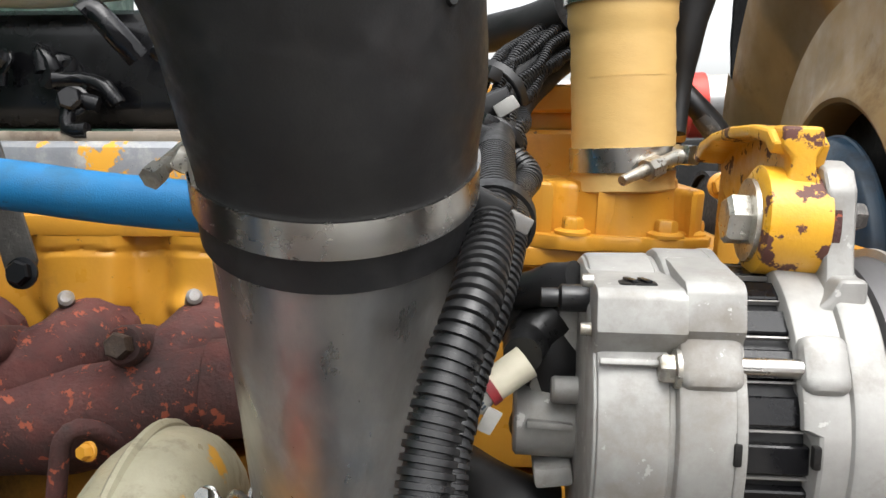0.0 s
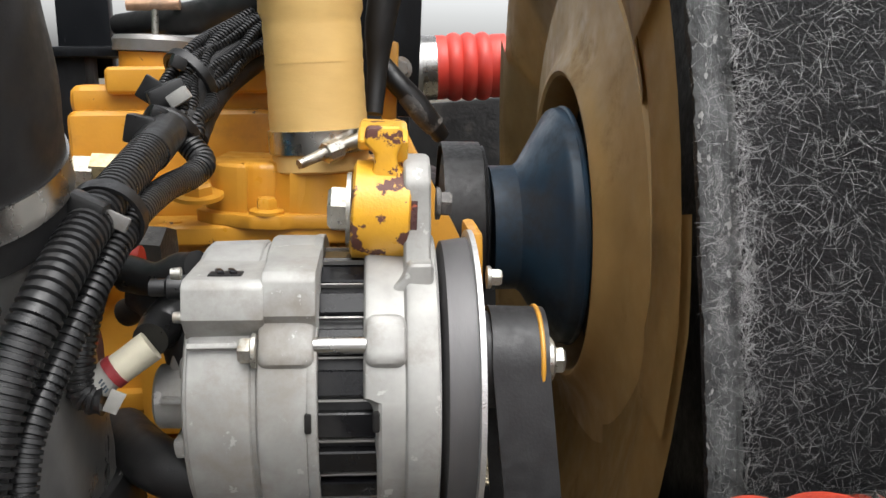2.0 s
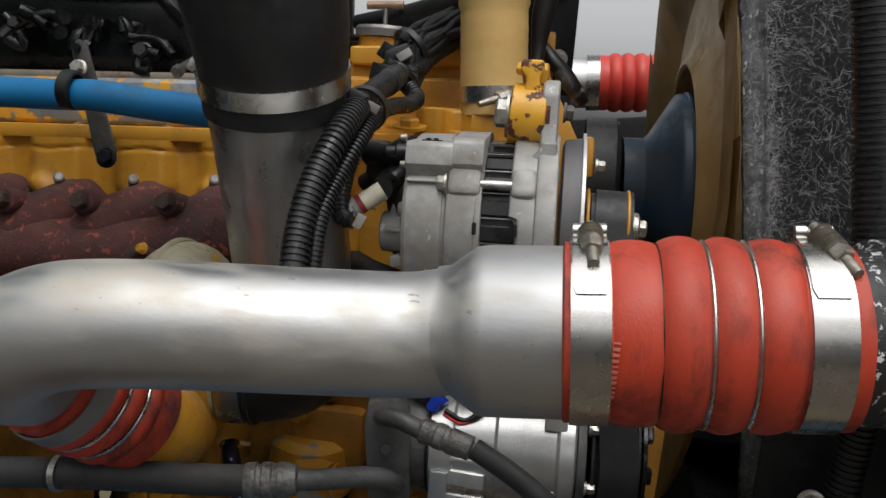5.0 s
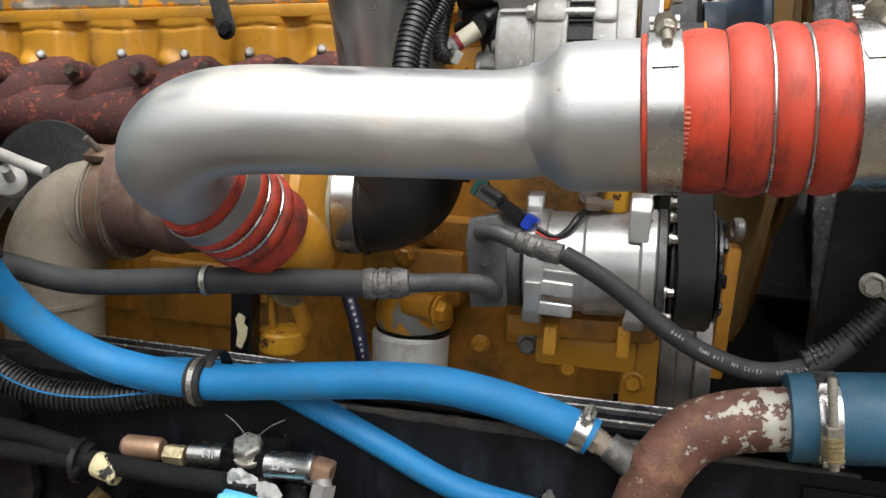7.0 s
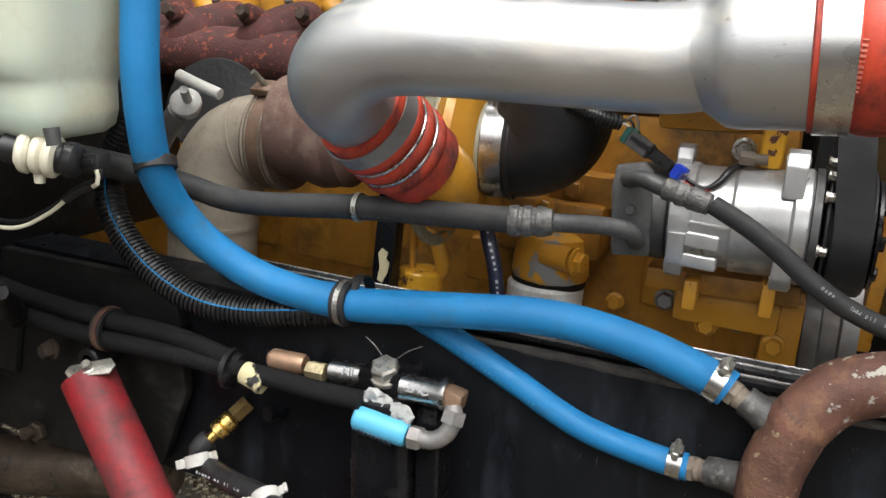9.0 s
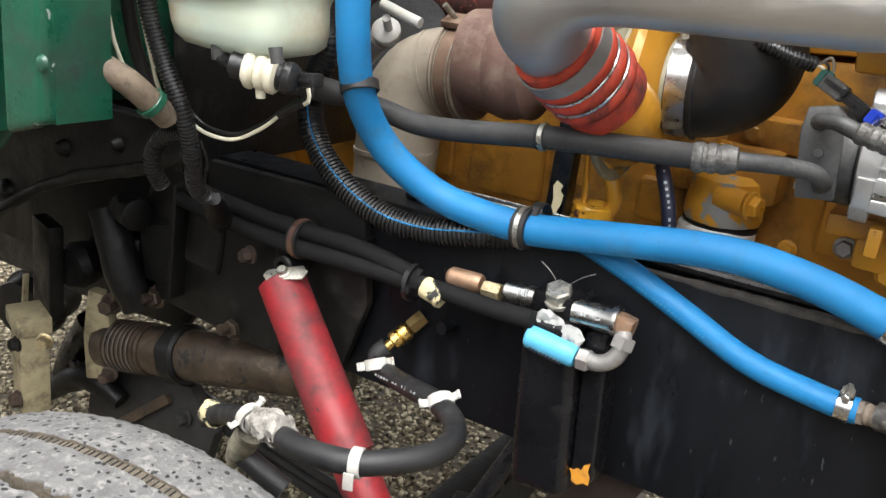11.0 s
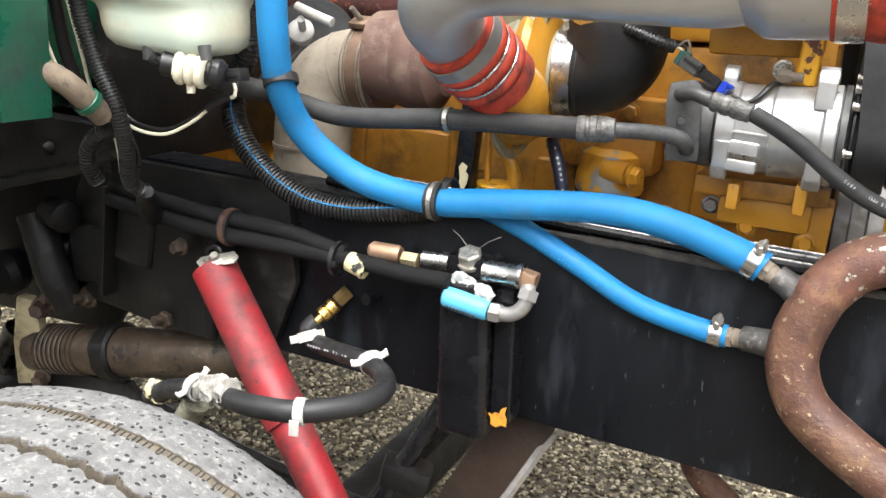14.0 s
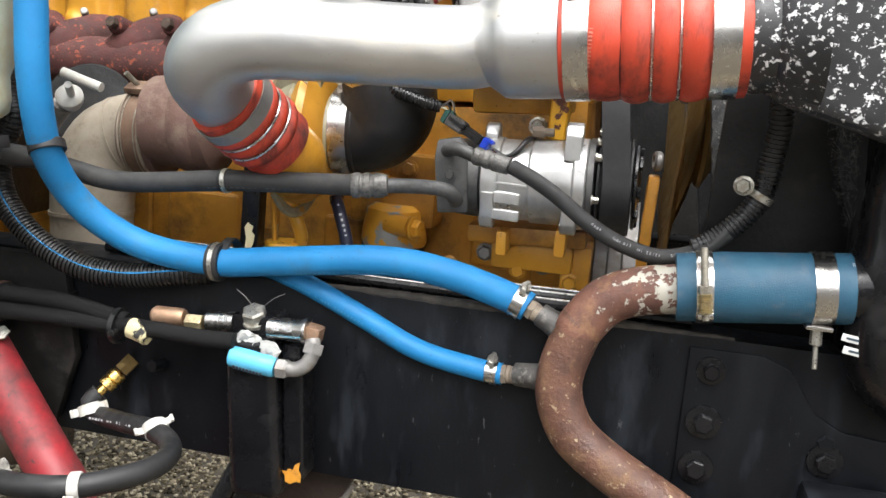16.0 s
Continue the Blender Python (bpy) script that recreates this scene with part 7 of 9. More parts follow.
wb = thing("white_band", (-0.386, 0.065, 0.728), "flat white band round the drain hose", "cable tie")
part("band", ring((-0.386, 0.065, 0.727), (1, 0.35, 0.05), 0.0157, 0.0185, 0.014, 32, 0.001), WHITE_PL, wb)
part("tail", box(Vector((-0.382, 0.060, 0.713)) + Vector((0, -0.016, 0)), (0.013, 0.003, 0.022), (0, 0, 18), 0.001), WHITE_PL, wb)
patch = solo("taped_joint", cog(sweep([(-0.503, 0.070, 0.717), (-0.539, 0.085, 0.707), (-0.572, 0.100, 0.695)], [0.019, 0.022, 0.018], 40, 0.003), 0.007, 95), pbr("wrapped_tape", (0.34, 0.32, 0.28), (0.17, 0.16, 0.145), 0.8, scale=70, bump=1.0, fine=160, dirt=((0.05, 0.045, 0.04), 0.22, 60)), "crumpled grey tape joint on the hose", "tape")
stub = thing("valve_stub", (-0.636, 0.140, 0.622), "muddy hose stub with a pale fitting behind the tyre", "fitting")
part("fitting", cog(sweep([(-0.612, 0.130, 0.651), (-0.639, 0.140, 0.614), (-0.660, 0.150, 0.578)], [0.020, 0.020, 0.016], 20, 0.008), 0.0025, 60), pbr("muddy_pale_fitting", (0.30, 0.28, 0.20), (0.12, 0.11, 0.08), 0.7, scale=45, bump=0.6, fine=200, dirt=((0.05, 0.045, 0.035), 0.30, 30)), stub)
part("hose", sweep([(-0.647, 0.145, 0.596), (-0.613, 0.150, 0.578), (-0.575, 0.160, 0.556)], 0.017, 18, 0.01), RUBBER, stub)
part("tape", cog(ring((-0.713, 0.155, 0.628), (1, -0.3, 0.1), 0.0155, 0.0185, 0.026, 40), 0.004, 90), TAG, stub)

# ---- shock absorber ----
shock = thing("shock_absorber", (-0.6, 0.3, 0.45), "red painted shock absorber with a rubber-bushed eye", "shock absorber")
SA, SB = Vector((-0.750, 0.335, 0.781)), Vector((-0.464, 0.255, 0.478))
sd_ = (SB - SA).normalized()
part("dust_tube", lathe([(-0.005, 0.030), (0.0, 0.039), (0.30, 0.0395), (0.302, 0.033)], SA, sd_, 44), RED, shock)
part("reservoir", lathe([(0.29, 0.034), (0.62, 0.034)], SA, sd_, 36), RED, shock)
part("top_eye", ring(SA - sd_ * 0.012 + Vector((0, 0.03, 0.01)), (0, 1, 0), 0.010, 0.020, 0.05, 32, 0.003), GRIME_SHADE, shock)
part("eye_bolt", hexa(Vector((-0.852, 0.370, 0.790)), (-0.2, -1, 0), 0.013, 0.02), RUSTY_BOLT, shock)

# ---- suspension: hanger plate, drag link, shackle ----
LINK_MUD = pbr("greasy_mud_steel", (0.085, 0.060, 0.040), (0.030, 0.022, 0.016), 0.45, 0.3, scale=22, bump=0.6, fine=200, dirt=((0.17, 0.135, 0.095), 0.13, 14), chip=((0.014, 0.012, 0.010), 0.02, 24, 0.6, 0.0))
SOOT = pbr("sooty_black_underside", (0.010, 0.010, 0.0105), (0.017, 0.0165, 0.0165), 0.65, scale=9, bump=0.4, fine=150, dirt=((0.030, 0.028, 0.026), 0.20, 14))
hang = thing("spring_hanger", (-1.0, 0.41, 0.6), "greasy black spring hanger bolted below the frame rail", "spring hanger")
part("plate", cog(prism([(-1.12, 0.625), (-1.135, 0.84), (-1.10, 0.925), (-0.70, 0.93), (-0.64, 0.90), (-0.62, 0.76), (-0.66, 0.64), (-0.70, 0.612), (-0.90, 0.607)], 0.02, Matrix(((1, 0, 0, 0), (0, 0, -1, 0.405), (0, 1, 0, 0), (0, 0, 0, 1))), 0.006, 2), 0.003, 10), GRIME_SHADE, hang)
part("casting_arm", cog(sweep([(-1.217, 0.360, 0.787), (-1.192, 0.360, 0.734), (-1.172, 0.365, 0.666), (-1.147, 0.380, 0.602)], [0.03, 0.034, 0.036, 0.03], 16, 0.02), 0.005, 25), GRIME_SHADE, hang)
part("hanger_leg", cog(box((-1.399, 0.360, 0.616), (0.085, 0.03, 0.21), (0, 4, -12), 0.006), 0.003, 20), GRIME_SHADE, hang)
part("worn_edge", box((-1.459, 0.345, 0.550), (0.006, 0.012, 0.085), (0, 8, 0), 0.001), CREAM_LINK, hang, "cream worn edge")
part("barrel", cog(lathe([(0, 0.026), (0.006, 0.03), (0.06, 0.03), (0.064, 0.022)], (-1.178, 0.370, 0.800), (1, -0.25, -0.05), 24), 0.002, 40), GRIME_SHADE, hang)
# Black sheet added for the shade under the truck; it hides the bright ground beyond.
part("shade_sheet", cog(prism([(-2.6, 0.42), (-2.6, 0.99), (-1.10, 0.95), (-1.12, 0.66), (-1.25, 0.45), (-1.62, 0.43)], 0.02, Matrix(((1, 0, 0, 0), (0, 0, -1, 0.60), (0, 1, 0, 0), (0, 0, 0, 1))), 0.006, 2), 0.003, 10), GRIME_SHADE, hang)
for px in ((-0.912, 0.400, 0.626), (-1.204, 0.400, 0.605), (-1.119, 0.400, 0.624), (-0.472, 0.425, 0.762)):
    part("bolt", join(hexa(px, (0, -1, 0), 0.018 if px[0] < -0.6 else 0.011, 0.018), lathe([(0, 0.010), (0.034, 0.010)], px, (-0.2, -1, 0.1), 16)), LINK_MUD if px[0] < -0.6 else BLACK_PAINT, hang)
for cx_, cz_, sx_, sz_, rz_ in ((-0.98, 0.80, 0.09, 0.16, 8), (-1.10, 0.72, 0.10, 0.12, -6), (-0.80, 0.74, 0.035, 0.26, 3), (-1.21, 0.66, 0.09, 0.15, 5)):
    part("rib", cog(box((cx_, 0.403, cz_), (sx_, 0.035, sz_), (0, rz_, 0), 0.012, 3), 0.004, 18), GRIME_SHADE, hang)
part("boss", cog(lathe([(0, 0.045), (0.03, 0.05), (0.05, 0.04)], (-1.346, 0.420, 0.630), (0, -1, 0), 28), 0.004, 30), GRIME_SHADE, hang)
part("gusset", cog(box((-1.037, 0.390, 0.763), (0.012, 0.06, 0.22), (0, 4, 0), 0.004), 0.002, 20), GRIME_SHADE, hang)
link = thing("drag_link", (-1.0, 0.42, 0.5), "muddy threaded drag link tube with a dark clamp", "steering link")
la, lb = Vector((-1.276, 0.430, 0.461)), Vector((-0.758, 0.460, 0.564))
ld = (lb - la).normalized()
prof = [(-0.03, 0.05)]
for k in range(9):
    prof += [(k * 0.013, 0.054), (k * 0.013 + 0.009, 0.054), (k * 0.013 + 0.010, 0.050), (k * 0.013 + 0.0125, 0.050)]
part("threaded_sleeve", lathe(prof, la, ld, 36), LINK_MUD, link)
part("tube", cog(lathe([(0.115, 0.050), (0.14, 0.052), (0.30, 0.051), (0.56, 0.047), (0.585, 0.040)], la, ld, 36), 0.0015, 30), LINK_MUD, link)
for k in range(6):
    part("thread_ring", ring(la + ld * (0.0195 + 0.013 * k), ld, 0.0500, 0.0546, 0.0013, 40), GREY_ST, link)
part("clamp", cog(ring(la + ld * 0.19, ld, 0.046, 0.062, 0.045, 36, 0.006), 0.003, 40), GRIME_SHADE, link)
pit = thing("pitman_arm", (-1.25, 0.38, 0.5), "pale steel lever arm with two pins beside the drag link", "steering arm")
part("arm", prism([(-0.03, -0.10), (0.028, -0.09), (0.032, 0.0), (0.024, 0.10), (-0.02, 0.105), (-0.034, 0.0)], 0.03, face_m((-1.302, 0.410, 0.479), (0.9, 0.3, 0), (0, 0, 1)), 0.006), CREAM_LINK, pit)
part("pin", hexa((-1.240, 0.390, 0.577), (0.4, -1, 0), 0.018, 0.03), RUSTY_BOLT, pit)
part("pin", hexa((-1.250, 0.390, 0.417), (0.4, -1, 0), 0.014, 0.03), RUSTY_BOLT, pit)
shack = thing("spring_shackle", (-1.2, 0.25, 0.45), "cream painted steel shackle block with two bolts", "shackle")
so = Vector((-1.334, 0.270, 0.459))
part("block", box(so, (0.07, 0.055, 0.20), (0, 3, -20), 0.006), CREAM_LINK, shack)
part("top_block", box(so + Vector((0, 0.0, 0.092)), (0.09, 0.065, 0.035), (0, 3, -20), 0.005), CREAM_LINK, shack)
part("bolt", hexa((-1.232, 0.235, 0.549), (0.6, -1, 0), 0.013, 0.02), GOLDZINC, shack)
part("bolt", hexa((-1.320, 0.235, 0.514), (-0.2, -1, 0), 0.013, 0.016), GRIME_SHADE, shack)
part("bolt", hexa((-1.327, 0.235, 0.391), (-0.2, -1, 0), 0.015, 0.016), RUSTY_BOLT, shack)
seat_br = thing("axle_bracket", (-1.2, 0.46, 0.3), "greasy black axle bracket plate with a worn steel strap", "bracket")
part("plate", cog(prism([(-1.44, 0.16), (-1.06, 0.20), (-1.02, 0.335), (-1.09, 0.415), (-1.22, 0.405), (-1.40, 0.375)], 0.03, Matrix(((1, 0, 0, 0), (0, 0, -1, 0.475), (0, 1, 0, 0), (0, 0, 0, 1))), 0.008, 2), 0.004, 14), SOOT, seat_br)
part("strap", cog(box((-1.22, 0.452, 0.315), (0.19, 0.012, 0.022), (0, -38, 0), 0.003), 0.001, 30), LINK_MUD, seat_br, "worn steel strap")
part("stud", hexa((-1.10, 0.455, 0.345), (0, -1, 0.1), 0.016, 0.02), SOOT, seat_br)
part("stud", hexa((-1.33, 0.455, 0.335), (0, -1, 0.1), 0.016, 0.02), SOOT, seat_br)
chamber = thing("brake_chamber", (-1.876, 0.580, 0.315), "greasy black round brake chamber behind the shackle", "brake chamber")
bc_ = Vector((-1.834, 0.560, 0.325))
part("drum", cog(lathe([(0, 0.05), (0.006, 0.078), (0.05, 0.082), (0.058, 0.09), (0.07, 0.09), (0.078, 0.082), (0.15, 0.076), (0.16, 0.05)], bc_, (-0.25, 1, 0.1), 36), 0.003, 30), GRIME_SHADE, chamber)
part("clamp_band", ring(bc_ + Vector((-0.016, 0.064, 0.006)), (-0.25, 1, 0.1), 0.086, 0.094, 0.018, 36, 0.002), OIL_BLK, chamber)
brk = thing("lever_bracket", (-1.441, 0.450, 0.340), "glossy black steel bracket beside the pale lever", "bracket")
part("upper_arm", cog(sweep([(-1.374, 0.440, 0.481), (-1.433, 0.440, 0.383), (-1.473, 0.430, 0.298)], [0.030, 0.036, 0.026], 14, 0.015), 0.004, 40), OIL_BLK, brk)
part("lower_arm", cog(sweep([(-1.482, 0.400, 0.283), (-1.371, 0.420, 0.357), (-1.279, 0.440, 0.322)], [0.022, 0.030, 0.022], 14, 0.015), 0.004, 40), GRIME_SHADE, brk)
part("rivet", lathe([(0, 0.012), (0.012, 0.009)], (-1.360, 0.390, 0.403), (0, -1, 0), 14), OIL_BLK, brk)
spr = thing("leaf_spring", (-1.2, 0.45, 0.4), "dark rusty leaf spring and axle beam below the frame", "leaf spring")
for k in range(3):
    part("leaf", sweep([(-1.35 + 0.05 * k, 0.50, 0.44 - 0.022 * k), (-0.9, 0.50, 0.34 - 0.022 * k), (-0.45, 0.50, 0.30 - 0.022 * k), (0.0, 0.50, 0.34 - 0.022 * k), (0.35 - 0.05 * k, 0.50, 0.42 - 0.022 * k)], 0.010, 8, 0.03), GRIME_SHADE, spr)
axle = thing("front_axle", (-0.47, 0.9, 0.3), "greasy black forged front axle beam", "axle")
part("beam", cog(box((-0.55, 1.14, 0.235), (0.11, 1.32, 0.11), bev=0.02), 0.004, 12), GRIME_SHADE, axle)
strut = thing("cross_strut", (-0.25, 0.6, 0.5), "rust-edged steel angle strut running under the rail", "strut")
sa_, sb_ = Vector((-0.176, 0.500, 0.562)), Vector((-0.234, 0.450, 0.436))
part("angle", cog(box((sa_ + sb_) / 2 + Vector((-0.045, 0.02, -0.01)), (0.10, 0.05, 0.30), (0, math.degrees(math.atan2(sa_.x - sb_.x, sa_.z - sb_.z)), 0), 0.006), 0.002, 20), pbr("dark_rusty_beam", (0.020, 0.014, 0.010), (0.048, 0.026, 0.016), 0.75, scale=16, bump=0.6, fine=150, dirt=((0.012, 0.010, 0.009), 0.3, 8)), strut)
part("edge", sweep([sa_ + Vector((0.02, -0.012, 0.01)), sb_ + Vector((0.02, -0.012, 0.01))], 0.009, 6), GREY_ST, strut, "bright worn edge")
strut2 = thing("track_rod", (-0.4, 0.5, 0.4), "black rod slanting below the valve column", "rod")
part("rod", sweep([(-0.350, 0.460, 0.584), (-0.392, 0.420, 0.480), (-0.443, 0.380, 0.375)], 0.018, 14), OIL_BLK, strut2)
part("end", cog(box((-0.393, 0.420, 0.447), (0.09, 0.06, 0.05), (0, 10, 20), 0.012), 0.002, 30), GRIME_SHADE, strut2)
rod3 = solo("curved_rod", sweep([(0.059, 0.550, 0.582), (0.084, 0.550, 0.535), (0.137, 0.550, 0.495)], 0.024, 16), RUST, "rusty curved rod below the frame rail", "rod")

# ---- front tyre ----
TREAD = pbr("worn_tread", (0.085, 0.083, 0.081), (0.15, 0.147, 0.143), 0.85, scale=55, bump=1.0, fine=190, dirt=((0.27, 0.26, 0.245), 0.20, 75), chip=((0.46, 0.45, 0.42), -0.19, 210, 0.9, 0.0))
_nt = TREAD.node_tree
_b = _nt.nodes["Principled BSDF"]
_vor = _nt.nodes.new("ShaderNodeTexVoronoi")
_vor.inputs["Scale"].default_value = 105.0
_tc = _nt.nodes.new("ShaderNodeTexCoord")
_wob = _nt.nodes.new("ShaderNodeTexNoise")
_wob.inputs["Scale"].default_value = 160.0
_nt.links.new(_tc.outputs["Object"], _wob.inputs["Vector"])
_sc = _nt.nodes.new("ShaderNodeVectorMath")
_sc.operation = "MULTIPLY_ADD"
_sc.inputs[1].default_value = (0.007, 0.007, 0.007)
_nt.links.new(_wob.outputs["Color"], _sc.inputs[0])
_nt.links.new(_tc.outputs["Object"], _sc.inputs[2])
_nt.links.new(_sc.outputs[0], _vor.inputs["Vector"])
_mr = _nt.nodes.new("ShaderNodeMapRange")
_mr.inputs["From Min"].default_value, _mr.inputs["From Max"].default_value = 0.27, 0.31
_nt.links.new(_vor.outputs["Distance"], _mr.inputs["Value"])
_sel = _nt.nodes.new("ShaderNodeMath")
_sel.operation = "GREATER_THAN"
_sel.inputs[1].default_value = 0.60
_sp = _nt.nodes.new("ShaderNodeSeparateColor")
_nt.links.new(_vor.outputs["Color"], _sp.inputs[0])
_nt.links.new(_sp.outputs[0], _sel.inputs[0])
_mx = _nt.nodes.new("ShaderNodeMath")
_mx.operation = "MAXIMUM"
_nt.links.new(_mr.outputs[0], _mx.inputs[0])
_nt.links.new(_sel.outputs[0], _mx.inputs[1])
_old = _b.inputs["Base Color"].links[0].from_socket
_cm = _nt.nodes.new("ShaderNodeMix")
_cm.data_type = "RGBA"
_cm.inputs[6].default_value = (0.012, 0.012, 0.012, 1)
_nt.links.new(_mx.outputs[0], _cm.inputs["Factor"])
_nt.links.new(_old, _cm.inputs[7])
_nt.links.new(_cm.outputs[2], _b.inputs["Base Color"])
GROOVE = pbr("dusty_groove", (0.135, 0.112, 0.080), (0.062, 0.053, 0.042), 0.95, scale=80, bump=1.0, fine=260, chip=((0.34, 0.32, 0.28), -0.2, 230, 0.9, 0.0))
tyre = thing("truck_wheel", (-0.55, -0.215, GROUND), "worn dusty truck tyre with wavy tread grooves and dark specks", "wheel")
WC, WR = Vector((-0.55, 0, 0.266)), 0.507
STEER = pose(-0.55, -0.215, 0, 0, 0, 6.9) @ Matrix.Translation((0.55, 0.235, 0))
EDGES = [-0.084, -0.166, -0.182, -0.246, -0.260, -0.318, -0.332, -0.392]


def crown(y):
    return WR - 0.9 * (abs(y + 0.235) ** 2.2) - (0.006 if y > -0.090 or y < -0.385 else 0)


def rib(y0, y1, wav0, wav1, ph):
    n = 720
    bm = bmesh.new()
    rng = random.Random(int(ph * 10) + 3)
    jag0 = [rng.uniform(-1, 1) for _k in range(n)]
    jag1 = [rng.uniform(-1, 1) for _k in range(n)]
    rings = []
    cuts = [(0.0, -0.020), (0.0, -0.009), (0.0, -0.002), (0.02, 0.0), (0.25, 0.0), (0.5, 0.0), (0.75, 0.0), (0.98, 0.0), (1.0, -0.002), (1.0, -0.009), (1.0, -0.020)]
    for i, (f, dr) in enumerate(cuts):
        row = []
        for k in range(n):
            a = 2 * math.pi * k / n
            deep = 0.35 if dr < -0.01 else 1.0
            z0 = y0 + deep * wav0 * (math.sin(k * 0.61 + ph) * 0.5 + 0.25 * math.sin(k * 1.37) + 0.35 * jag0[k])
            z1 = y1 + deep * wav1 * (math.sin(k * 0.61 + ph + 1.9) * 0.5 + 0.25 * math.sin(k * 1.21) + 0.35 * jag1[k])
            y = z0 + (z1 - z0) * f
            r = crown(y) + dr + 0.0007 * math.sin(k * 1.05 + f * 5) + 0.0006 * jag0[(k + 7 * i) % n]
            row.append(bm.verts.new((WC.x + r * math.sin(a), y, WC.z + r * math.cos(a))))
        rings.append(row)
    for i, (u, v) in enumerate(zip(rings, rings[1:])):
        for k in range(n):
            fc = bm.faces.new((u[k], u[(k + 1) % n], v[(k + 1) % n], v[k]))
            fc.material_index = 1 if i in (0, 1, 8, 9) else 0
    bm.transform(STEER)
    return bm


for k in range(4):
    y0, y1 = EDGES[2 * k], EDGES[2 * k + 1]
    ob = part("tread_rib", rib(y0, y1, 0.0012 if k in (0, 1) else 0.0065, 0.0012 if k == 0 else 0.0065 if k < 3 else 0.001, k * 1.3), TREAD, tyre)
    ob.data.materials.append(GROOVE)
prof = [(-0.079, 0.32), (-0.072, 0.40), (-0.076, 0.455), (-0.085, WR - 0.034), (-0.11, WR - 0.026), (-0.160, WR - 0.016), (-0.165, WR - 0.008), (-0.183, WR - 0.008), (-0.19, WR - 0.017), (-0.235, WR - 0.017), (-0.38, WR - 0.034), (-0.395, WR - 0.044), (-0.405, 0.455), (-0.41, 0.40), (-0.408, 0.32)]
body = lathe([(-(y - prof[0][0]), r) for y, r in prof], (WC.x, prof[0][0], WC.z), (0, -1, 0), 160)
body.transform(STEER)
part("carcass", body, GROOVE, tyre, "dusty brown groove floor and sidewall")
tick = bmesh.new()
rng_t = random.Random(12)
for k in range(400):
    a = 2 * math.pi * (k + rng_t.uniform(-0.2, 0.2)) / 400
    bmesh.ops.create_cube(tick, size=1.0, matrix=STEER @ Matrix.Translation((WC.x + (WR - 0.0082) * math.sin(a), -0.174, WC.z + (WR - 0.0082) * math.cos(a))) @ Euler((0, a, 0)).to_matrix().to_4x4() @ Matrix.Diagonal((0.0014, 0.016, 0.002, 1)))
ob = part("groove_sipe", tick, GRIME_SHADE, tyre)
ob["kind"] = "stuff"
rim = lathe([(0, 0.27), (0.01, 0.285), (0.15, 0.27), (0.16, 0.15), (0.17, 0.1)], (WC.x, -0.40, WC.z), (0, 1, 0), 48)
rim.transform(STEER)
part("wheel_rim", rim, GREY_ST, tyre)
dr = solo("steering_knuckle", cog(lathe([(0, 0.16), (0.05, 0.17), (0.12, 0.1), (0.3, 0.07)], (WC.x, -0.06, WC.z), (0, 1, 0), 32), 0.004, 18), GRIME_SHADE, "greasy brake drum and steering knuckle", "axle end")

# ---- cab side: cowl, bottle, looms ----
cowl = thing("cab_cowl", (-1.0, 0.05, 1.0), "dark green painted cab cowl with bolted flange", "cab cowl")
GP = Matrix(((1, 0, 0, 0), (0, 0, -1, -0.02), (0, 1, 0, 0), (0, 0, 0, 1)))
part("flange_plate", prism([(-1.07, 1.005), (-0.965, 1.018), (-0.93, 1.03), (-0.93, 1.5), (-1.09, 1.5)], 0.004, GP, 0.0015), GREEN, cowl)
part("channel", prism([(-0.93, 1.028), (-0.885, 1.04), (-0.885, 1.5), (-0.93, 1.5)], 0.004, Matrix.Translation((0, 0.022, 0)) @ GP, 0.0015), GREEN, cowl)
part("outer_flange", prism([(-0.885, 1.036), (-0.805, 1.062), (-0.805, 1.5), (-0.885, 1.5)], 0.034, GP, 0.012, 4), GREEN, cowl)
part("return_lip", box((-0.806, 0.02, 1.28), (0.004, 0.08, 0.44), bev=0.001), GREEN, cowl)
part("channel_step", box((-0.929, -0.009, 1.265), (0.004, 0.024, 0.47)), GREEN, cowl)
part("channel_step", box((-0.886, -0.009, 1.27), (0.004, 0.024, 0.46)), GREEN, cowl)
part("firewall", box((-1.02, 0.42, 1.46), (0.02, 0.86, 0.77), bev=0.006), GREEN, cowl)
part("lower_panel", cog(prism([(-1.40, 0.79), (-1.30, 0.80), (-1.19, 0.86), (-1.06, 0.97), (-1.04, 1.02), (-1.40, 1.02)], 0.03, Matrix.Translation((0, 0.03, 0)) @ GP, 0.01, 3), 0.003, 6), GREEN, cowl)
BRACE = [(-1.236, 0.815), (-1.216, 0.818), (-1.065, 0.941), (-0.955, 1.04), (-1.11, 1.04), (-1.129, 0.92)]
part("slanted_brace", prism(BRACE, 0.008, Matrix.Translation((0, 0.06, 0)) @ GP, 0.003), GREEN, cowl)
ARCH = [(-1.80, 0.52), (-1.62, 0.575), (-1.495, 0.660), (-1.38, 0.758), (-1.264, 0.827), (-1.18, 0.866), (-1.102, 0.894), (-0.959, 0.938), (-0.868, 0.980)]
part("wheel_arch", cog(prism([(-1.80, 1.0)] + ARCH + [(-0.868, 1.02), (-1.30, 1.02)], 0.03, Matrix(((1, 0, 0, 0), (0, 0, -1, 0.255), (0, 1, 0, 0), (0, 0, 0, 1))), 0.008, 3), 0.006, 9), GRIME_SHADE, cowl, "black sprayed inner wheel arch")
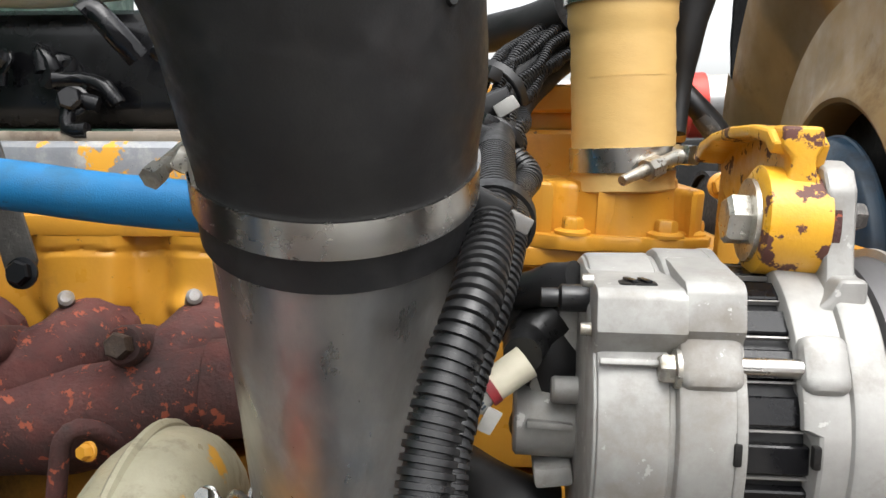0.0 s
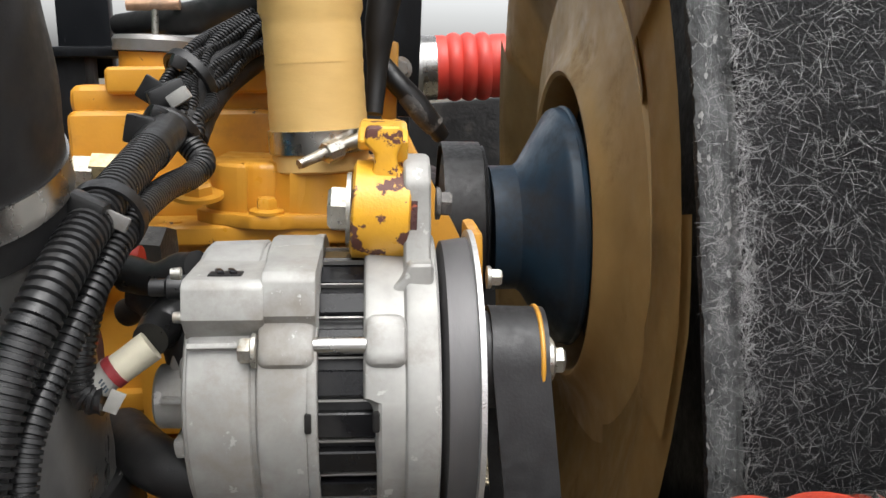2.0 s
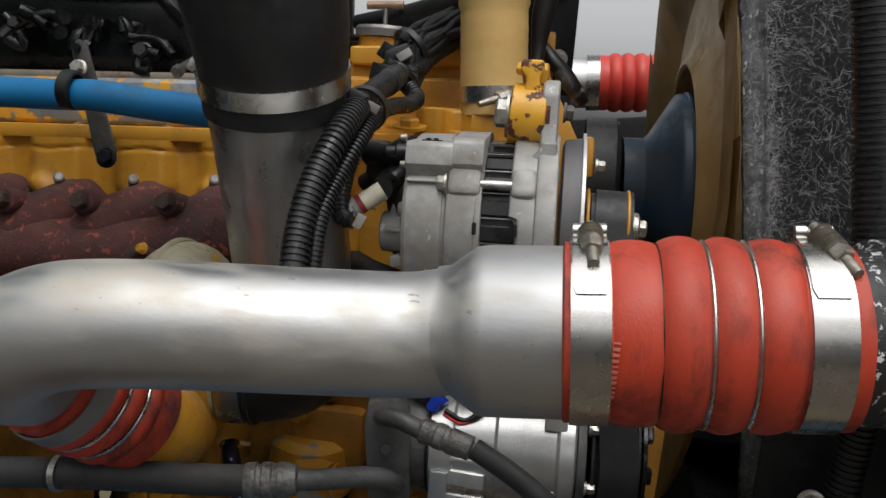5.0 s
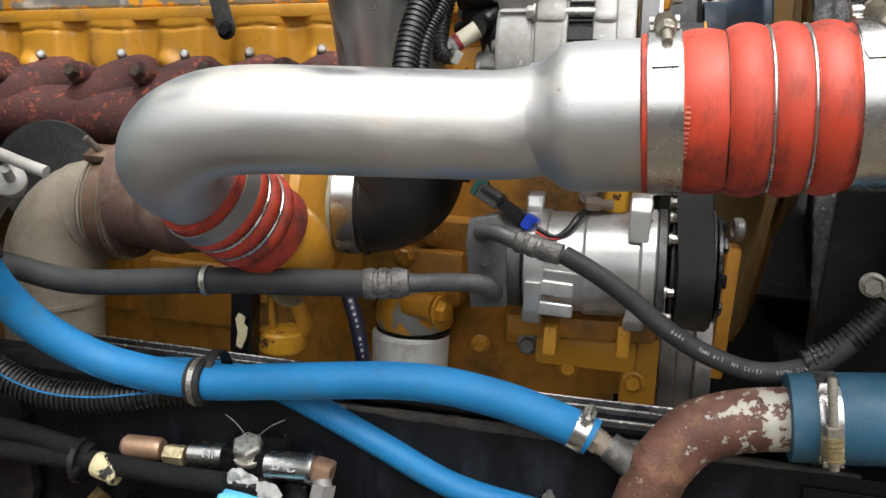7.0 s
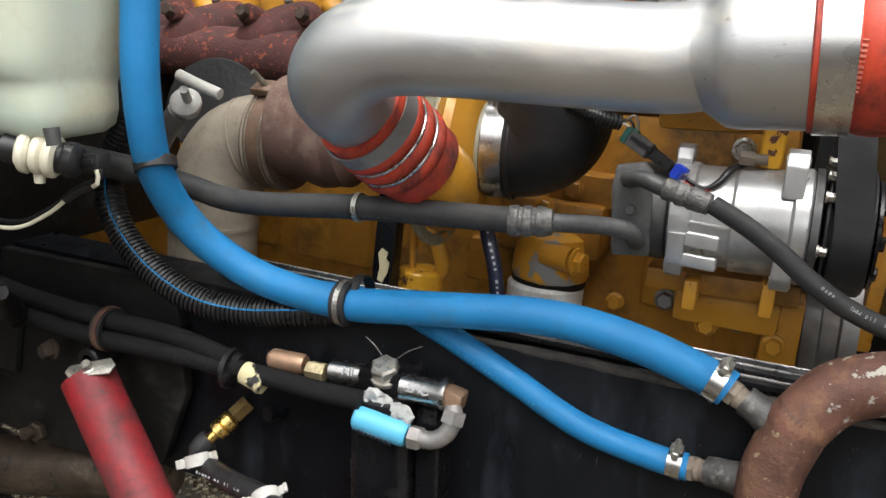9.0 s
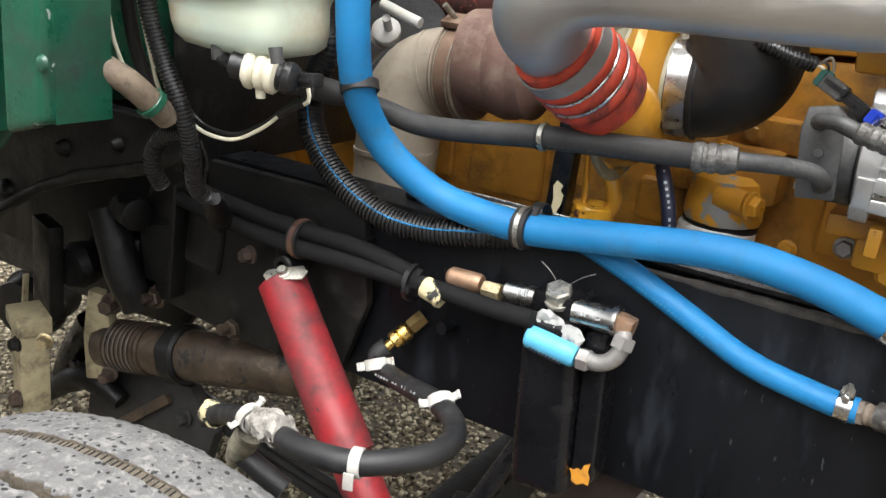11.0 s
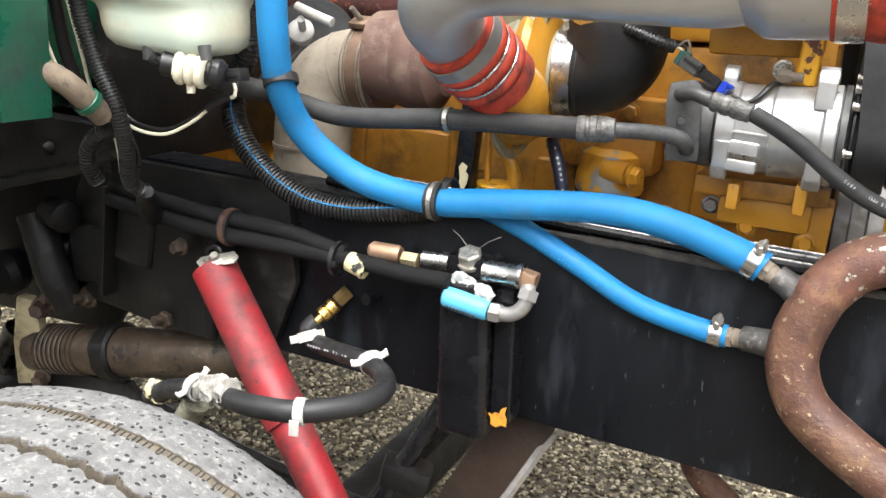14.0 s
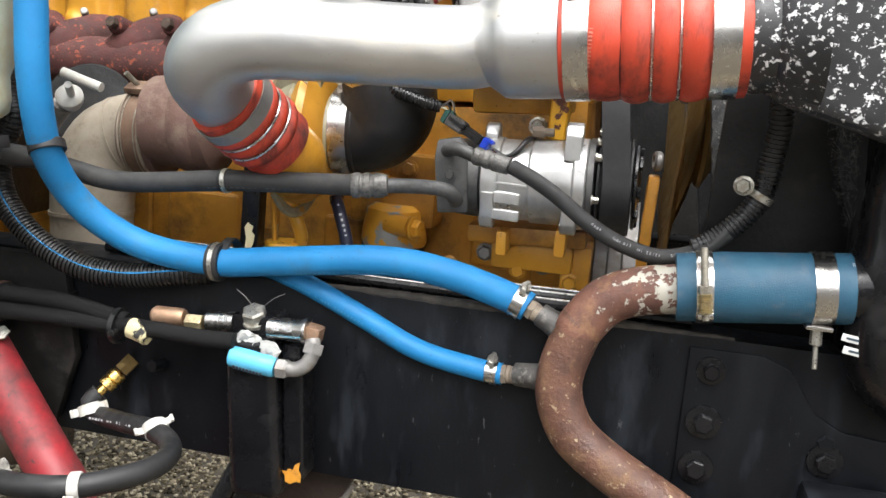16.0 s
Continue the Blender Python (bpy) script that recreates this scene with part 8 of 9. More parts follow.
part("arch_lip", cog(sweep([(x, 0.236, z) for x, z in ARCH], 0.011, 12, 0.02), 0.003, 30), GRIME_SHADE, cowl, "rolled lip of the wheel arch")
for lx, lz, lr in ((-1.33, 0.82, 0.022), (-1.16, 0.93, 0.016), (-1.02, 0.962, 0.014), (-1.45, 0.79, 0.018)):
    part("arch_stud", cog(lathe([(0, lr), (0.012, lr * 0.8), (0.018, lr * 0.4)], (lx, 0.242, lz), (0, -1, 0.1), 16), 0.002, 50), GRIME_SHADE, cowl)
# Black panel added where there is only a dark void below the firewall.
part("void_panel", cog(box((-0.99, 0.60, 1.06), (0.02, 0.54, 0.30), bev=0.006), 0.004, 10), GRIME_SHADE, cowl, "black insulation on the lower bulkhead")
for px, r in (((-0.960, -0.020, 1.055), 0.0135), ((-0.985, -0.020, 1.154), 0.013)):
    part("bolt", hexa(Vector(px) - Vector((0, 0.003, 0)), (0, -1, 0), r, 0.013), GREY_ST if r > 0.0132 else RUSTY_BOLT, cowl)
part("rivet", lathe([(0, 0.011), (0.004, 0.0085), (0.006, 0.004)], (-0.803, -0.036, 1.134), (0, -1, 0), 18), GREEN, cowl)
part("rivet", lathe([(0, 0.010), (0.004, 0.008), (0.006, 0.004)], (-0.914, -0.001, 1.081), (0, -1, 0), 18), GREEN, cowl)
part("slot", box(Vector((-0.971, -0.022, 1.074)), (0.012, 0.003, 0.026), bev=0.002), GRIME_SHADE, cowl)
plate = thing("grey_bracket", (-1.18, -0.03, 1.05), "bare grey steel bracket plate bolted to the cowl", "bracket")
part("plate", prism([(p[0], p[2]) for p in [(-1.695, -0.030, 0.851), (-0.996, -0.030, 1.026), (-1.013, -0.030, 1.164), (-1.673, -0.030, 0.926)]], 0.008, Matrix.Translation((0, -0.008, 0)) @ GP, 0.002), pbr("mottled_bare_steel", (0.19, 0.185, 0.175), (0.11, 0.108, 0.105), 0.5, 0.35, scale=22, bump=0.3, fine=150, dirt=((0.055, 0.048, 0.04), 0.20, 26)), plate)
part("edge_tube", sweep([(-1.330, -0.045, 1.059), (-1.037, -0.045, 1.162), (-0.906, -0.045, 1.212)], 0.014, 16), GREY_ST, plate)
part("bolt", hexa(Vector((-1.096, -0.032, 1.062)), (0, -1, 0), 0.016, 0.012), BLACKENED, plate)
part("slot", box((-1.136, -0.033, 1.054), (0.03, 0.003, 0.014), (0, -8, 0), 0.002), GRIME_SHADE, plate)
air_spring = thing("air_spring", (-1.496, 0.038, 0.20), "scuffed dusty black rubber air spring behind the wheel", "air spring")
part("bellows", cog(lathe([(0, 0.10), (0.01, 0.13), (0.055, 0.163), (0.11, 0.176), (0.17, 0.184), (0.235, 0.186), (0.295, 0.178), (0.345, 0.155), (0.375, 0.118), (0.39, 0.06)], (-1.496, 0.038, 0.30), (0.0, 0, 1), 56), 0.004, 9), pbr("scuffed_spring_rubber", (0.012, 0.012, 0.0135), (0.028, 0.028, 0.030), 0.5, scale=12, bump=0.25, stretch=(1, 1, 0.18), dirt=((0.15, 0.135, 0.11), 0.20, 22)), air_spring)
part("piston", lathe([(0, 0.09), (0.10, 0.11)], (-1.496, 0.038, 0.20), (0, 0, 1), 36), GRIME_SHADE, air_spring)


bottle = thing("washer_bottle", (-0.72, 0.2, 1.15), "pale mint translucent plastic washer bottle", "bottle")


def bottle_mesh():
    bm = bmesh.new()
    rows = []
    cx, cy = -0.728, 0.215
    for z, hx, hy, ox in ((1.152, 0.060, 0.045, 0.010), (1.157, 0.080, 0.062, 0.010), (1.168, 0.092, 0.072, 0.010), (1.186, 0.0955, 0.076, 0.008), (1.205, 0.096, 0.077, 0.006), (1.216, 0.099, 0.078, 0.002), (1.222, 0.108, 0.083, -0.007), (1.229, 0.122, 0.090, -0.020), (1.25, 0.128, 0.093, -0.022), (1.34, 0.130, 0.094, -0.022), (1.46, 0.128, 0.092, -0.022), (1.49, 0.11, 0.08, -0.022), (1.50, 0.05, 0.04, -0.01)):
        row = []
        for k in range(56):
            a = 2 * math.pi * k / 56
            c, s = math.cos(a), math.sin(a)
            e = 0.45
            row.append(bm.verts.new((cx + ox + hx * math.copysign(abs(c) ** e, c), cy + hy * math.copysign(abs(s) ** e, s), z)))
        rows.append(row)
    for u, v in zip(rows, rows[1:]):
        for k in range(56):
            bm.faces.new((u[k], u[(k + 1) % 56], v[(k + 1) % 56], v[k]))
    bm.faces.new(rows[0][::-1])
    bm.faces.new(rows[-1])
    return cog(bm, 0.003, 12)


part("body", bottle_mesh(), MINT, bottle, sharp=60)
pump = thing("washer_pump", (-0.7, 0.24, 1.12), "black washer pump in an ivory clip below the bottle", "pump")
pw = Vector((-0.699, 0.148, 1.144))
pd = Vector((1, 0.42, -0.13)).normalized()
part("motor", lathe([(0.008, 0.012), (0.012, 0.0175), (0.080, 0.0185), (0.083, 0.021), (0.092, 0.021), (0.098, 0.016), (0.101, 0.010)], pw, pd, 28), PLASTIC, pump)
part("inlet", lathe([(0, 0.008), (0.022, 0.007)], pw + pd * 0.01, (-1, 0.1, 0.12), 14), PLASTIC, pump)
for u, rr in ((0.037, 0.0250), (0.052, 0.0240), (0.067, 0.0250)):
    part("clip_rib", cog(ring(pw + pd * u, pd, 0.0180, rr, 0.0145, 36, 0.004), 0.0008, 80), IVORY, pump, "ivory plastic clip")
part("nozzle", lathe([(0, 0.007), (0.012, 0.006)], pw + pd * 0.05 + Vector((0, 0, -0.022)), (0, 0, -1), 14), IVORY, pump)
part("plug", join(box(pw + pd * 0.114 + Vector((0, 0, 0.004)), (0.034, 0.020, 0.018), (0, -8, -8), 0.003), box(pw + pd * 0.112 + Vector((0, -0.006, 0.004)), (0.026, 0.012, 0.006), (0, -8, -8), 0.001)), PLASTIC, pump)
part("boss", lathe([(0, 0.012), (0.024, 0.011)], pw + Vector((-0.018, 0.01, 0.024)), (0, 0, -1), 18), GREY_PL, pump)
part("boss", lathe([(0, 0.009), (0.020, 0.008)], pw + Vector((0.085, 0.0, 0.030)), (0.2, 0, -1), 18), GREY_PL, pump)
wire = thing("pump_wiring", (-0.7, 0.22, 1.05), "black and cream pump wires looping to the loom", "wiring")
for off, m_ in ((0.0, IVORY), (0.006, PLASTIC)):
    part("lead", sweep([Vector(p) + Vector((0, off, off * 1.2)) for p in [(-0.624, 0.225, 1.117), (-0.620, 0.222, 1.100), (-0.653, 0.220, 1.085), (-0.694, 0.215, 1.052), (-0.743, 0.210, 1.028), (-0.796, 0.205, 1.030), (-0.827, 0.200, 1.050)]], 0.0028, 10, 0.008), m_, wire)
part("sleeve", sweep([(-0.627, 0.221, 1.098), (-0.647, 0.219, 1.088), (-0.666, 0.218, 1.075)], 0.0055, 12, 0.006), PLASTIC, wire)
for k, (pth, r_, lab_) in enumerate((
        ([(-0.820, 0.120, 1.236), (-0.816, 0.130, 1.184), (-0.803, 0.140, 1.132), (-0.779, 0.150, 1.071), (-0.781, 0.170, 1.011), (-0.805, 0.200, 0.949), (-0.803, 0.220, 0.929)], 0.0125, "black corrugated loom hanging by the cowl"),
        ([(-0.791, 0.165, 1.035), (-0.828, 0.165, 1.022), (-0.852, 0.165, 0.996), (-0.858, 0.170, 0.967), (-0.857, 0.185, 0.940)], 0.0125, "black corrugated loom curling behind the first"),
)):
    lo, _t = hose("wire_loom", pth, [r_] * len(pth), LOOM, lab_, 16, "wire loom", 0.008, (0.0052, 0.002))
lo2 = thing("cowl_wiring", (-0.85, 0.15, 1.1), "cream and black wires beside the hanging loom", "wiring")
part("lead", sweep([(-0.868, 0.100, 1.216), (-0.862, 0.110, 1.148), (-0.855, 0.130, 1.100), (-0.846, 0.160, 1.067), (-0.840, 0.190, 1.031)], 0.0028, 8, 0.01), IVORY, lo2)
part("lead", sweep([(-0.856, 0.140, 1.218), (-0.842, 0.150, 1.142), (-0.845, 0.170, 1.083), (-0.832, 0.200, 1.010), (-0.841, 0.220, 0.948)], 0.0028, 8, 0.01), IVORY, lo2)
part("lead", sweep([(-0.902, 0.160, 1.214), (-0.905, 0.180, 1.132), (-0.889, 0.200, 1.057)], 0.010, 12, 0.01), PLASTIC, lo2)
part("tail", sweep([(-0.806, 0.210, 1.014), (-0.802, 0.220, 0.983), (-0.816, 0.230, 0.942), (-0.810, 0.250, 0.931)], 0.002, 8, 0.01), PLASTIC, lo2)
part("boot", cog(sweep([(-0.813, 0.240, 0.923), (-0.843, 0.280, 0.885), (-0.874, 0.320, 0.856)], [0.014, 0.018, 0.02], 14, 0.01), 0.003, 50), GRIME_SHADE, lo2)
hh = [(-0.896, 0.040, 1.139), (-0.852, 0.045, 1.134), (-0.821, 0.055, 1.126), (-0.799, 0.080, 1.107), (-0.792, 0.110, 1.080), (-0.795, 0.140, 1.057)]
hp, _t = hose("heater_pipe", hh, [0.0175] * 6, pbr("dirty_tan_rubber", (0.18, 0.138, 0.095), (0.11, 0.082, 0.058), 0.7, scale=30, bump=0.4, fine=300, dirt=((0.06, 0.045, 0.035), 0.18, 60)), "dirty tan rubber pipe through the cowl with a green clamp", 20)
part("clamp", ring((-0.792, 0.112, 1.078), Vector(hh[4]) - Vector(hh[3]), 0.018, 0.0215, 0.011, 28, 0.001), GREEN, hp, "green band")
part("wrap", ring(hh[1], Vector(hh[2]) - Vector(hh[1]), 0.017, 0.0185, 0.02, 24), IVORY, hp, "cream mesh wrap")
bl = [(-0.745, 0.400, 1.200), (-0.735, 0.400, 1.149), (-0.752, 0.390, 1.093), (-0.739, 0.372, 1.042), (-0.706, 0.365, 0.993), (-0.648, 0.362, 0.950), (-0.582, 0.366, 0.923), (-0.515, 0.378, 0.917), (-0.445, 0.392, 0.926), (-0.390, 0.415, 0.930)]
bigl, _t = hose("wire_loom", [(-0.76, 0.39, 1.5), (-0.755, 0.39, 1.35)] + bl, [0.0203] * (len(bl) + 2), LOOM, "thick black corrugated loom with a blue tracer", 24, "wire loom", 0.008, (0.0066, 0.0030))
tr = finer(bl[2:], 6)
part("blue_tracer", sweep([p + Vector((0.0092, -0.0182, 0.0092)) for p in tr], 0.0014, 6, 0.01), BLUE, bigl, "thin blue tracer line")
ghose, _t = hose("grey_hose", [(-0.772, 0.340, 1.099), (-0.714, 0.345, 1.096), (-0.678, 0.350, 1.093), (-0.658, 0.370, 1.096)], [0.017] * 4, RUBBER_MATT, "grey rubber hose stub behind the blue hose", 20)
for px, dd, rr, lab_ in (((-0.579, 0.277, 1.123), (0.42, -0.25, -1), 0.0236, "black rubber strap round the blue hose"), ((-0.361, 0.385, 0.957), (1, 0, 0.05), 0.0228, "rubber-lined steel P-clip round the blue hose")):
    cc = thing("hose_strap", px, lab_, "clip")
    part("rubber", ring(px, dd, rr, rr + (0.0065 if "steel" in lab_ else 0.003), 0.021 if "steel" in lab_ else 0.015, 40, 0.0012), RUBBER, cc)
    if "steel" in lab_:
        part("steel", ring(px, dd, rr + 0.0065, rr + 0.008, 0.007, 40), ZINC, cc)
        part("second_rubber", ring(Vector(px) + Vector((0.012, 0.02, 0.004)), dd, rr + 0.006, rr + 0.009, 0.016, 40, 0.002), RUBBER, cc)
clipst = solo("rail_bracket", box((-0.656, 0.400, 0.864), (0.05, 0.04, 0.006), (0, 0, 0), 0.001), BLACK_PAINT, "small black folded bracket on the rail", "bracket")
part("worn_edge", cog(sweep([(-0.30, RAIL_Y + 0.006, RAIL_T - 0.001), (-0.05, RAIL_Y + 0.006, RAIL_T), (0.20, RAIL_Y + 0.006, RAIL_T), (0.42, RAIL_Y + 0.006, RAIL_T)], [0.003, 0.0075, 0.0075, 0.004], 12, 0.008), 0.0015, 60), pbr("worn_dusty_rail_edge", (0.085, 0.075, 0.062), (0.030, 0.027, 0.024), 0.6, 0.2, scale=30, bump=0.4, fine=200, dirt=((0.03, 0.027, 0.024), 0.25, 22)), frame_rail, "dusty brown worn top edge")
tube_b = thing("brake_line", (-0.1, 0.47, 0.93), "bundle of black and steel lines along the rail top", "pipe")
# The thin STEEL strips on the black lines stand in for their highlights.
for k, (dy, dz, r_, m_) in enumerate(((0.0, 0.002, 0.009, OIL_BLK), (0.0, 0.0105, 0.0018, STEEL), (0.017, 0.001, 0.0045, GREY_ST), (0.032, 0.005, 0.009, OIL_BLK), (0.030, 0.0135, 0.0018, STEEL), (0.050, 0.007, 0.009, OIL_BLK), (0.048, 0.0155, 0.0015, STEEL))):
    part("line", sweep([(-0.60, 0.455 + dy, 0.938 + dz), (-0.20, 0.45 + dy, 0.938 + dz), (0.10, 0.445 + dy, 0.939 + dz), (0.36, 0.45 + dy, 0.94 + dz)], r_, 10, 0.03), m_, tube_b)

# ---- harness over the alternator ----
h1 = [(-0.109, 0.385, 1.289), (-0.112, 0.390, 1.326), (-0.113, 0.410, 1.374), (-0.107, 0.430, 1.417), (-0.094, 0.460, 1.461), (-0.089, 0.522, 1.492), (-0.089, 0.600, 1.511), (-0.090, 0.670, 1.525)]
har, _t = hose("main_loom", h1, [0.0145, 0.0145, 0.0145, 0.0145, 0.0145, 0.0145, 0.0150, 0.0155], LOOM, "thick black corrugated harness arching over the alternator", 22, "wire loom", 0.006, (0.0062, 0.0022))
part("taped_end", sweep([(-0.090, 0.660, 1.522), (-0.091, 0.700, 1.530), (-0.090, 0.730, 1.538), (-0.088, 0.740, 1.545)], [0.0165, 0.0168, 0.0165, 0.014], 22, 0.006), LOOM, har)
h2 = [(-0.101, 0.410, 1.277), (-0.101, 0.415, 1.316), (-0.102, 0.435, 1.375), (-0.095, 0.465, 1.413), (-0.082, 0.500, 1.455), (-0.075, 0.555, 1.485), (-0.074, 0.640, 1.496), (-0.067, 0.700, 1.500), (-0.061, 0.724, 1.509), (-0.072, 0.735, 1.521), (-0.085, 0.740, 1.532)]
har2, _t = hose("branch_loom", h2, [0.0098] * 6 + [0.0105, 0.011, 0.0115, 0.0115, 0.0115], LOOM, "thinner black corrugated harness beside the main loom", 18, "wire loom", 0.006, (0.005, 0.0017))
h3 = [(-0.090, 0.735, 1.532), (-0.088, 0.750, 1.545), (-0.091, 0.780, 1.560), (-0.090, 0.815, 1.580), (-0.082, 0.845, 1.596), (-0.066, 0.880, 1.613), (-0.046, 0.920, 1.633), (-0.020, 0.955, 1.654)]
har3 = thing("wire_harness", h3[3], "black harness of thin corrugated conduits climbing behind the tan hose", "wire loom")
for k, (dx, dy, dz, r_) in enumerate(((-0.014, 0.0, 0.010, 0.0062), (-0.003, -0.008, 0.005, 0.0058), (0.008, -0.010, -0.004, 0.0062), (0.018, -0.006, -0.013, 0.0058), (0.004, 0.012, 0.012, 0.0075), (0.020, 0.010, -0.004, 0.008))):
    part("conduit", sweep([Vector(p) + Vector((dx, dy, dz)) * (0.75, 0.85, 1.0, 0.9, 1.0, 1.1, 1.1, 1.0)[i] + Vector((0.004 * math.sin(i * 2.1 + k * 2), 0, 0.004 * math.cos(i * 1.7 + k))) for i, p in enumerate(h3)], r_, 14, 0.006, (0.0048, 0.0019)), LOOM, har3)
part("core_wrap", sweep([Vector(p) + Vector((0.006, 0.008, -0.004)) for p in h3], [0.012, 0.014, 0.014, 0.014, 0.012, 0.011, 0.010, 0.010], 18, 0.01), RUBBER, har3)
part("rear_wrap", sweep([Vector(p) + Vector((0.016, 0.014, -0.020)) for p in h3[1:]], [0.008, 0.011, 0.014, 0.014, 0.013, 0.012, 0.011], 16, 0.01), RUBBER, har3)
for px, dd, r_ in (((-0.090, 0.815, 1.581), (0.55, 0.55, 0.6), 0.027), ((-0.091, 0.742, 1.538), (0.35, 0.5, 0.8), 0.023)):
    tt = thing("cable_tie", px, "black cable tie round the harness", "cable tie")
    part("band", ring(px, dd, r_ - 0.002, r_ + 0.0025, 0.010, 28, 0.001), PLASTIC, tt)
    part("head", box(Vector(px) + Vector((-0.006, -0.024, 0.012)), (0.014, 0.012, 0.012), (0, 20, 30), 0.002), PLASTIC, tt)
zt = thing("cable_tie", (-0.080, 0.525, 1.494), "wide grey-white cable tie with a black block", "cable tie")
zd = (Vector(h1[6]) - Vector(h1[4])).normalized()
part("band", ring((-0.088, 0.545, 1.489), zd, 0.0235, 0.0262, 0.011, 32), PLASTIC, zt)
part("pale_face", box((-0.078, 0.518, 1.494), (0.026, 0.004, 0.010), (0, 24, 0), 0.0015), GREY_ST, zt)
part("block", box((-0.091, 0.515, 1.500), (0.024, 0.018, 0.016), (0, 24, 0), 0.003), PLASTIC, zt)
cnn = thing("harness_connector", (-0.066, 0.620, 1.565), "black wire connectors clipped to the harness", "connector")
part("body", cog(box((-0.096, 0.750, 1.564), (0.034, 0.02, 0.022), (0, -25, 20), 0.004), 0.001, 60), PLASTIC, cnn)
part("tab", box((-0.112, 0.750, 1.569), (0.016, 0.006, 0.022), (0, 30, 0), 0.002), PLASTIC, cnn)
part("body_low", box((-0.106, 0.700, 1.537), (0.024, 0.018, 0.024), (0, 10, 0), 0.003), PLASTIC, cnn)
part("lever", cog(box((-0.083, 0.735, 1.564), (0.02, 0.008, 0.012), (0, -35, 0), 0.002), 0.0005, 90), CAST, cnn)
drop = thing("alternator_lead", (-0.102, 0.550, 1.378), "black alternator cable with white and red tags", "wiring")
part("conduit", sweep([(-0.096, 0.545, 1.452), (-0.105, 0.545, 1.418), (-0.107, 0.537, 1.391), (-0.102, 0.535, 1.370), (-0.090, 0.535, 1.367)], 0.0115, 16, 0.006, (0.005, 0.0016)), LOOM, drop)
part("white_tag", lathe([(0, 0.0105), (0.016, 0.0105)], (-0.095, 0.540, 1.374), (0.6, 0.1, 0.75), 22), WHITE_PL, drop, "white printed tag")
part("tag_tail", cog(box((-0.083, 0.533, 1.366), (0.010, 0.002, 0.016), (0, 25, 0), 0.0006), 0.001, 90), WHITE_PL, drop)
part("pale_tag", lathe([(0, 0.0108), (0.026, 0.0112)], (-0.082, 0.542, 1.386), (0.82, 0.25, 0.62), 22), IVORY, drop, "cream tag with red bands")
part("red_band", ring(Vector((-0.0845, 0.541, 1.3845)), (0.82, 0.25, 0.62), 0.009, 0.0116, 0.006, 22), pbr("dark_red_tape", (0.30, 0.03, 0.035), (0.22, 0.025, 0.03), 0.5, scale=60), drop)
part("boot", sweep([(-0.064, 0.555, 1.403), (-0.060, 0.580, 1.408), (-0.045, 0.590, 1.422)], [0.0125, 0.016, 0.018], 20, 0.008), PLASTIC, drop)
for k in range(4):
    part("print_bar", box(Vector((-0.0905, 0.5305, 1.3815)) + Vector((k * 0.0012, 0, -0.0002 - k * 0.0022)), (0.0012, 0.0008, 0.0036), (0, 40, 0)), PRINT_DK, drop)
b_post = thing("battery_cable", (-0.055, 0.570, 1.445), "black rubber battery cable boot with a red ring", "wiring")
part("boot", cog(sweep([(-0.091, 0.600, 1.439), (-0.067, 0.585, 1.439), (-0.047, 0.575, 1.447), (-0.033, 0.565, 1.453)], [0.014, 0.012, 0.014, 0.012], 18, 0.006), 0.001, 80), PLASTIC, b_post)
part("cable_cover", cog(sweep([(-0.088, 0.615, 1.425), (-0.062, 0.605, 1.418), (-0.042, 0.600, 1.395), (-0.036, 0.605, 1.362), (-0.045, 0.62, 1.33)], [0.016, 0.024, 0.028, 0.028, 0.024], 22, 0.008), 0.0015, 40), RUBBER, b_post, "black rubber cover over the cable end")
part("lower_lead", sweep([(-0.101, 0.630, 1.401), (-0.075, 0.610, 1.417), (-0.058, 0.600, 1.430), (-0.046, 0.590, 1.440)], 0.011, 16, 0.006), RUBBER, b_post)
part("red_ring", lathe([(0, 0.011), (0.012, 0.011)], (-0.103, 0.640, 1.440), (1, 0, 0.1), 20), RED_FAR, b_post)
dark_h = thing("lower_rubber_hose", (-0.071, 0.600, 1.293), "dark rubber hose bend below the alternator", "hose")
part("tube", sweep([(-0.115, 0.660, 1.292), (-0.087, 0.620, 1.288), (-0.061, 0.600, 1.285), (-0.035, 0.600, 1.278)], [0.02, 0.022, 0.022, 0.022], 22, 0.008), RUBBER, dark_h)

# fittings and pipes behind the harness
tee = thing("pipe_tee", (-0.158, 0.780, 1.496), "dull brass tee fitting on the head", "fitting")
part("body", lathe([(0, 0.016), (0.05, 0.016)], (-0.177, 0.800, 1.492), (1, 0, 0), 6), GOLDZINC, tee)
part("nut", lathe([(0, 0.018), (0.02, 0.018)], (-0.194, 0.800, 1.487), (1, 0, 0), 6), ZINC, tee)
part("lower_nut", lathe([(0, 0.02), (0.03, 0.02)], (-0.122, 0.740, 1.432), (1, -0.2, 0), 6), BLACKENED, tee)
bolt_p = solo("washer_bolt", join(lathe([(0, 0.024), (0.004, 0.024)], (-0.081, 0.800, 1.469), (0, -0.2, 1), 28), hexa((-0.081, 0.800, 1.470), (0, -0.2, 1), 0.015, 0.014, False)), YELLOW, "yellow bolt on a grey washer", "bolt")
k1 = [(0.101, 0.880, 1.762), (0.096, 0.880, 1.704), (0.087, 0.880, 1.645), (0.085, 0.880, 1.592), (0.083, 0.870, 1.551)]
uph, _t = hose("heater_tube", k1, [0.020, 0.020, 0.016, 0.0105, 0.009], RUBBER, "black rubber hose passing behind the tan hose", 20)
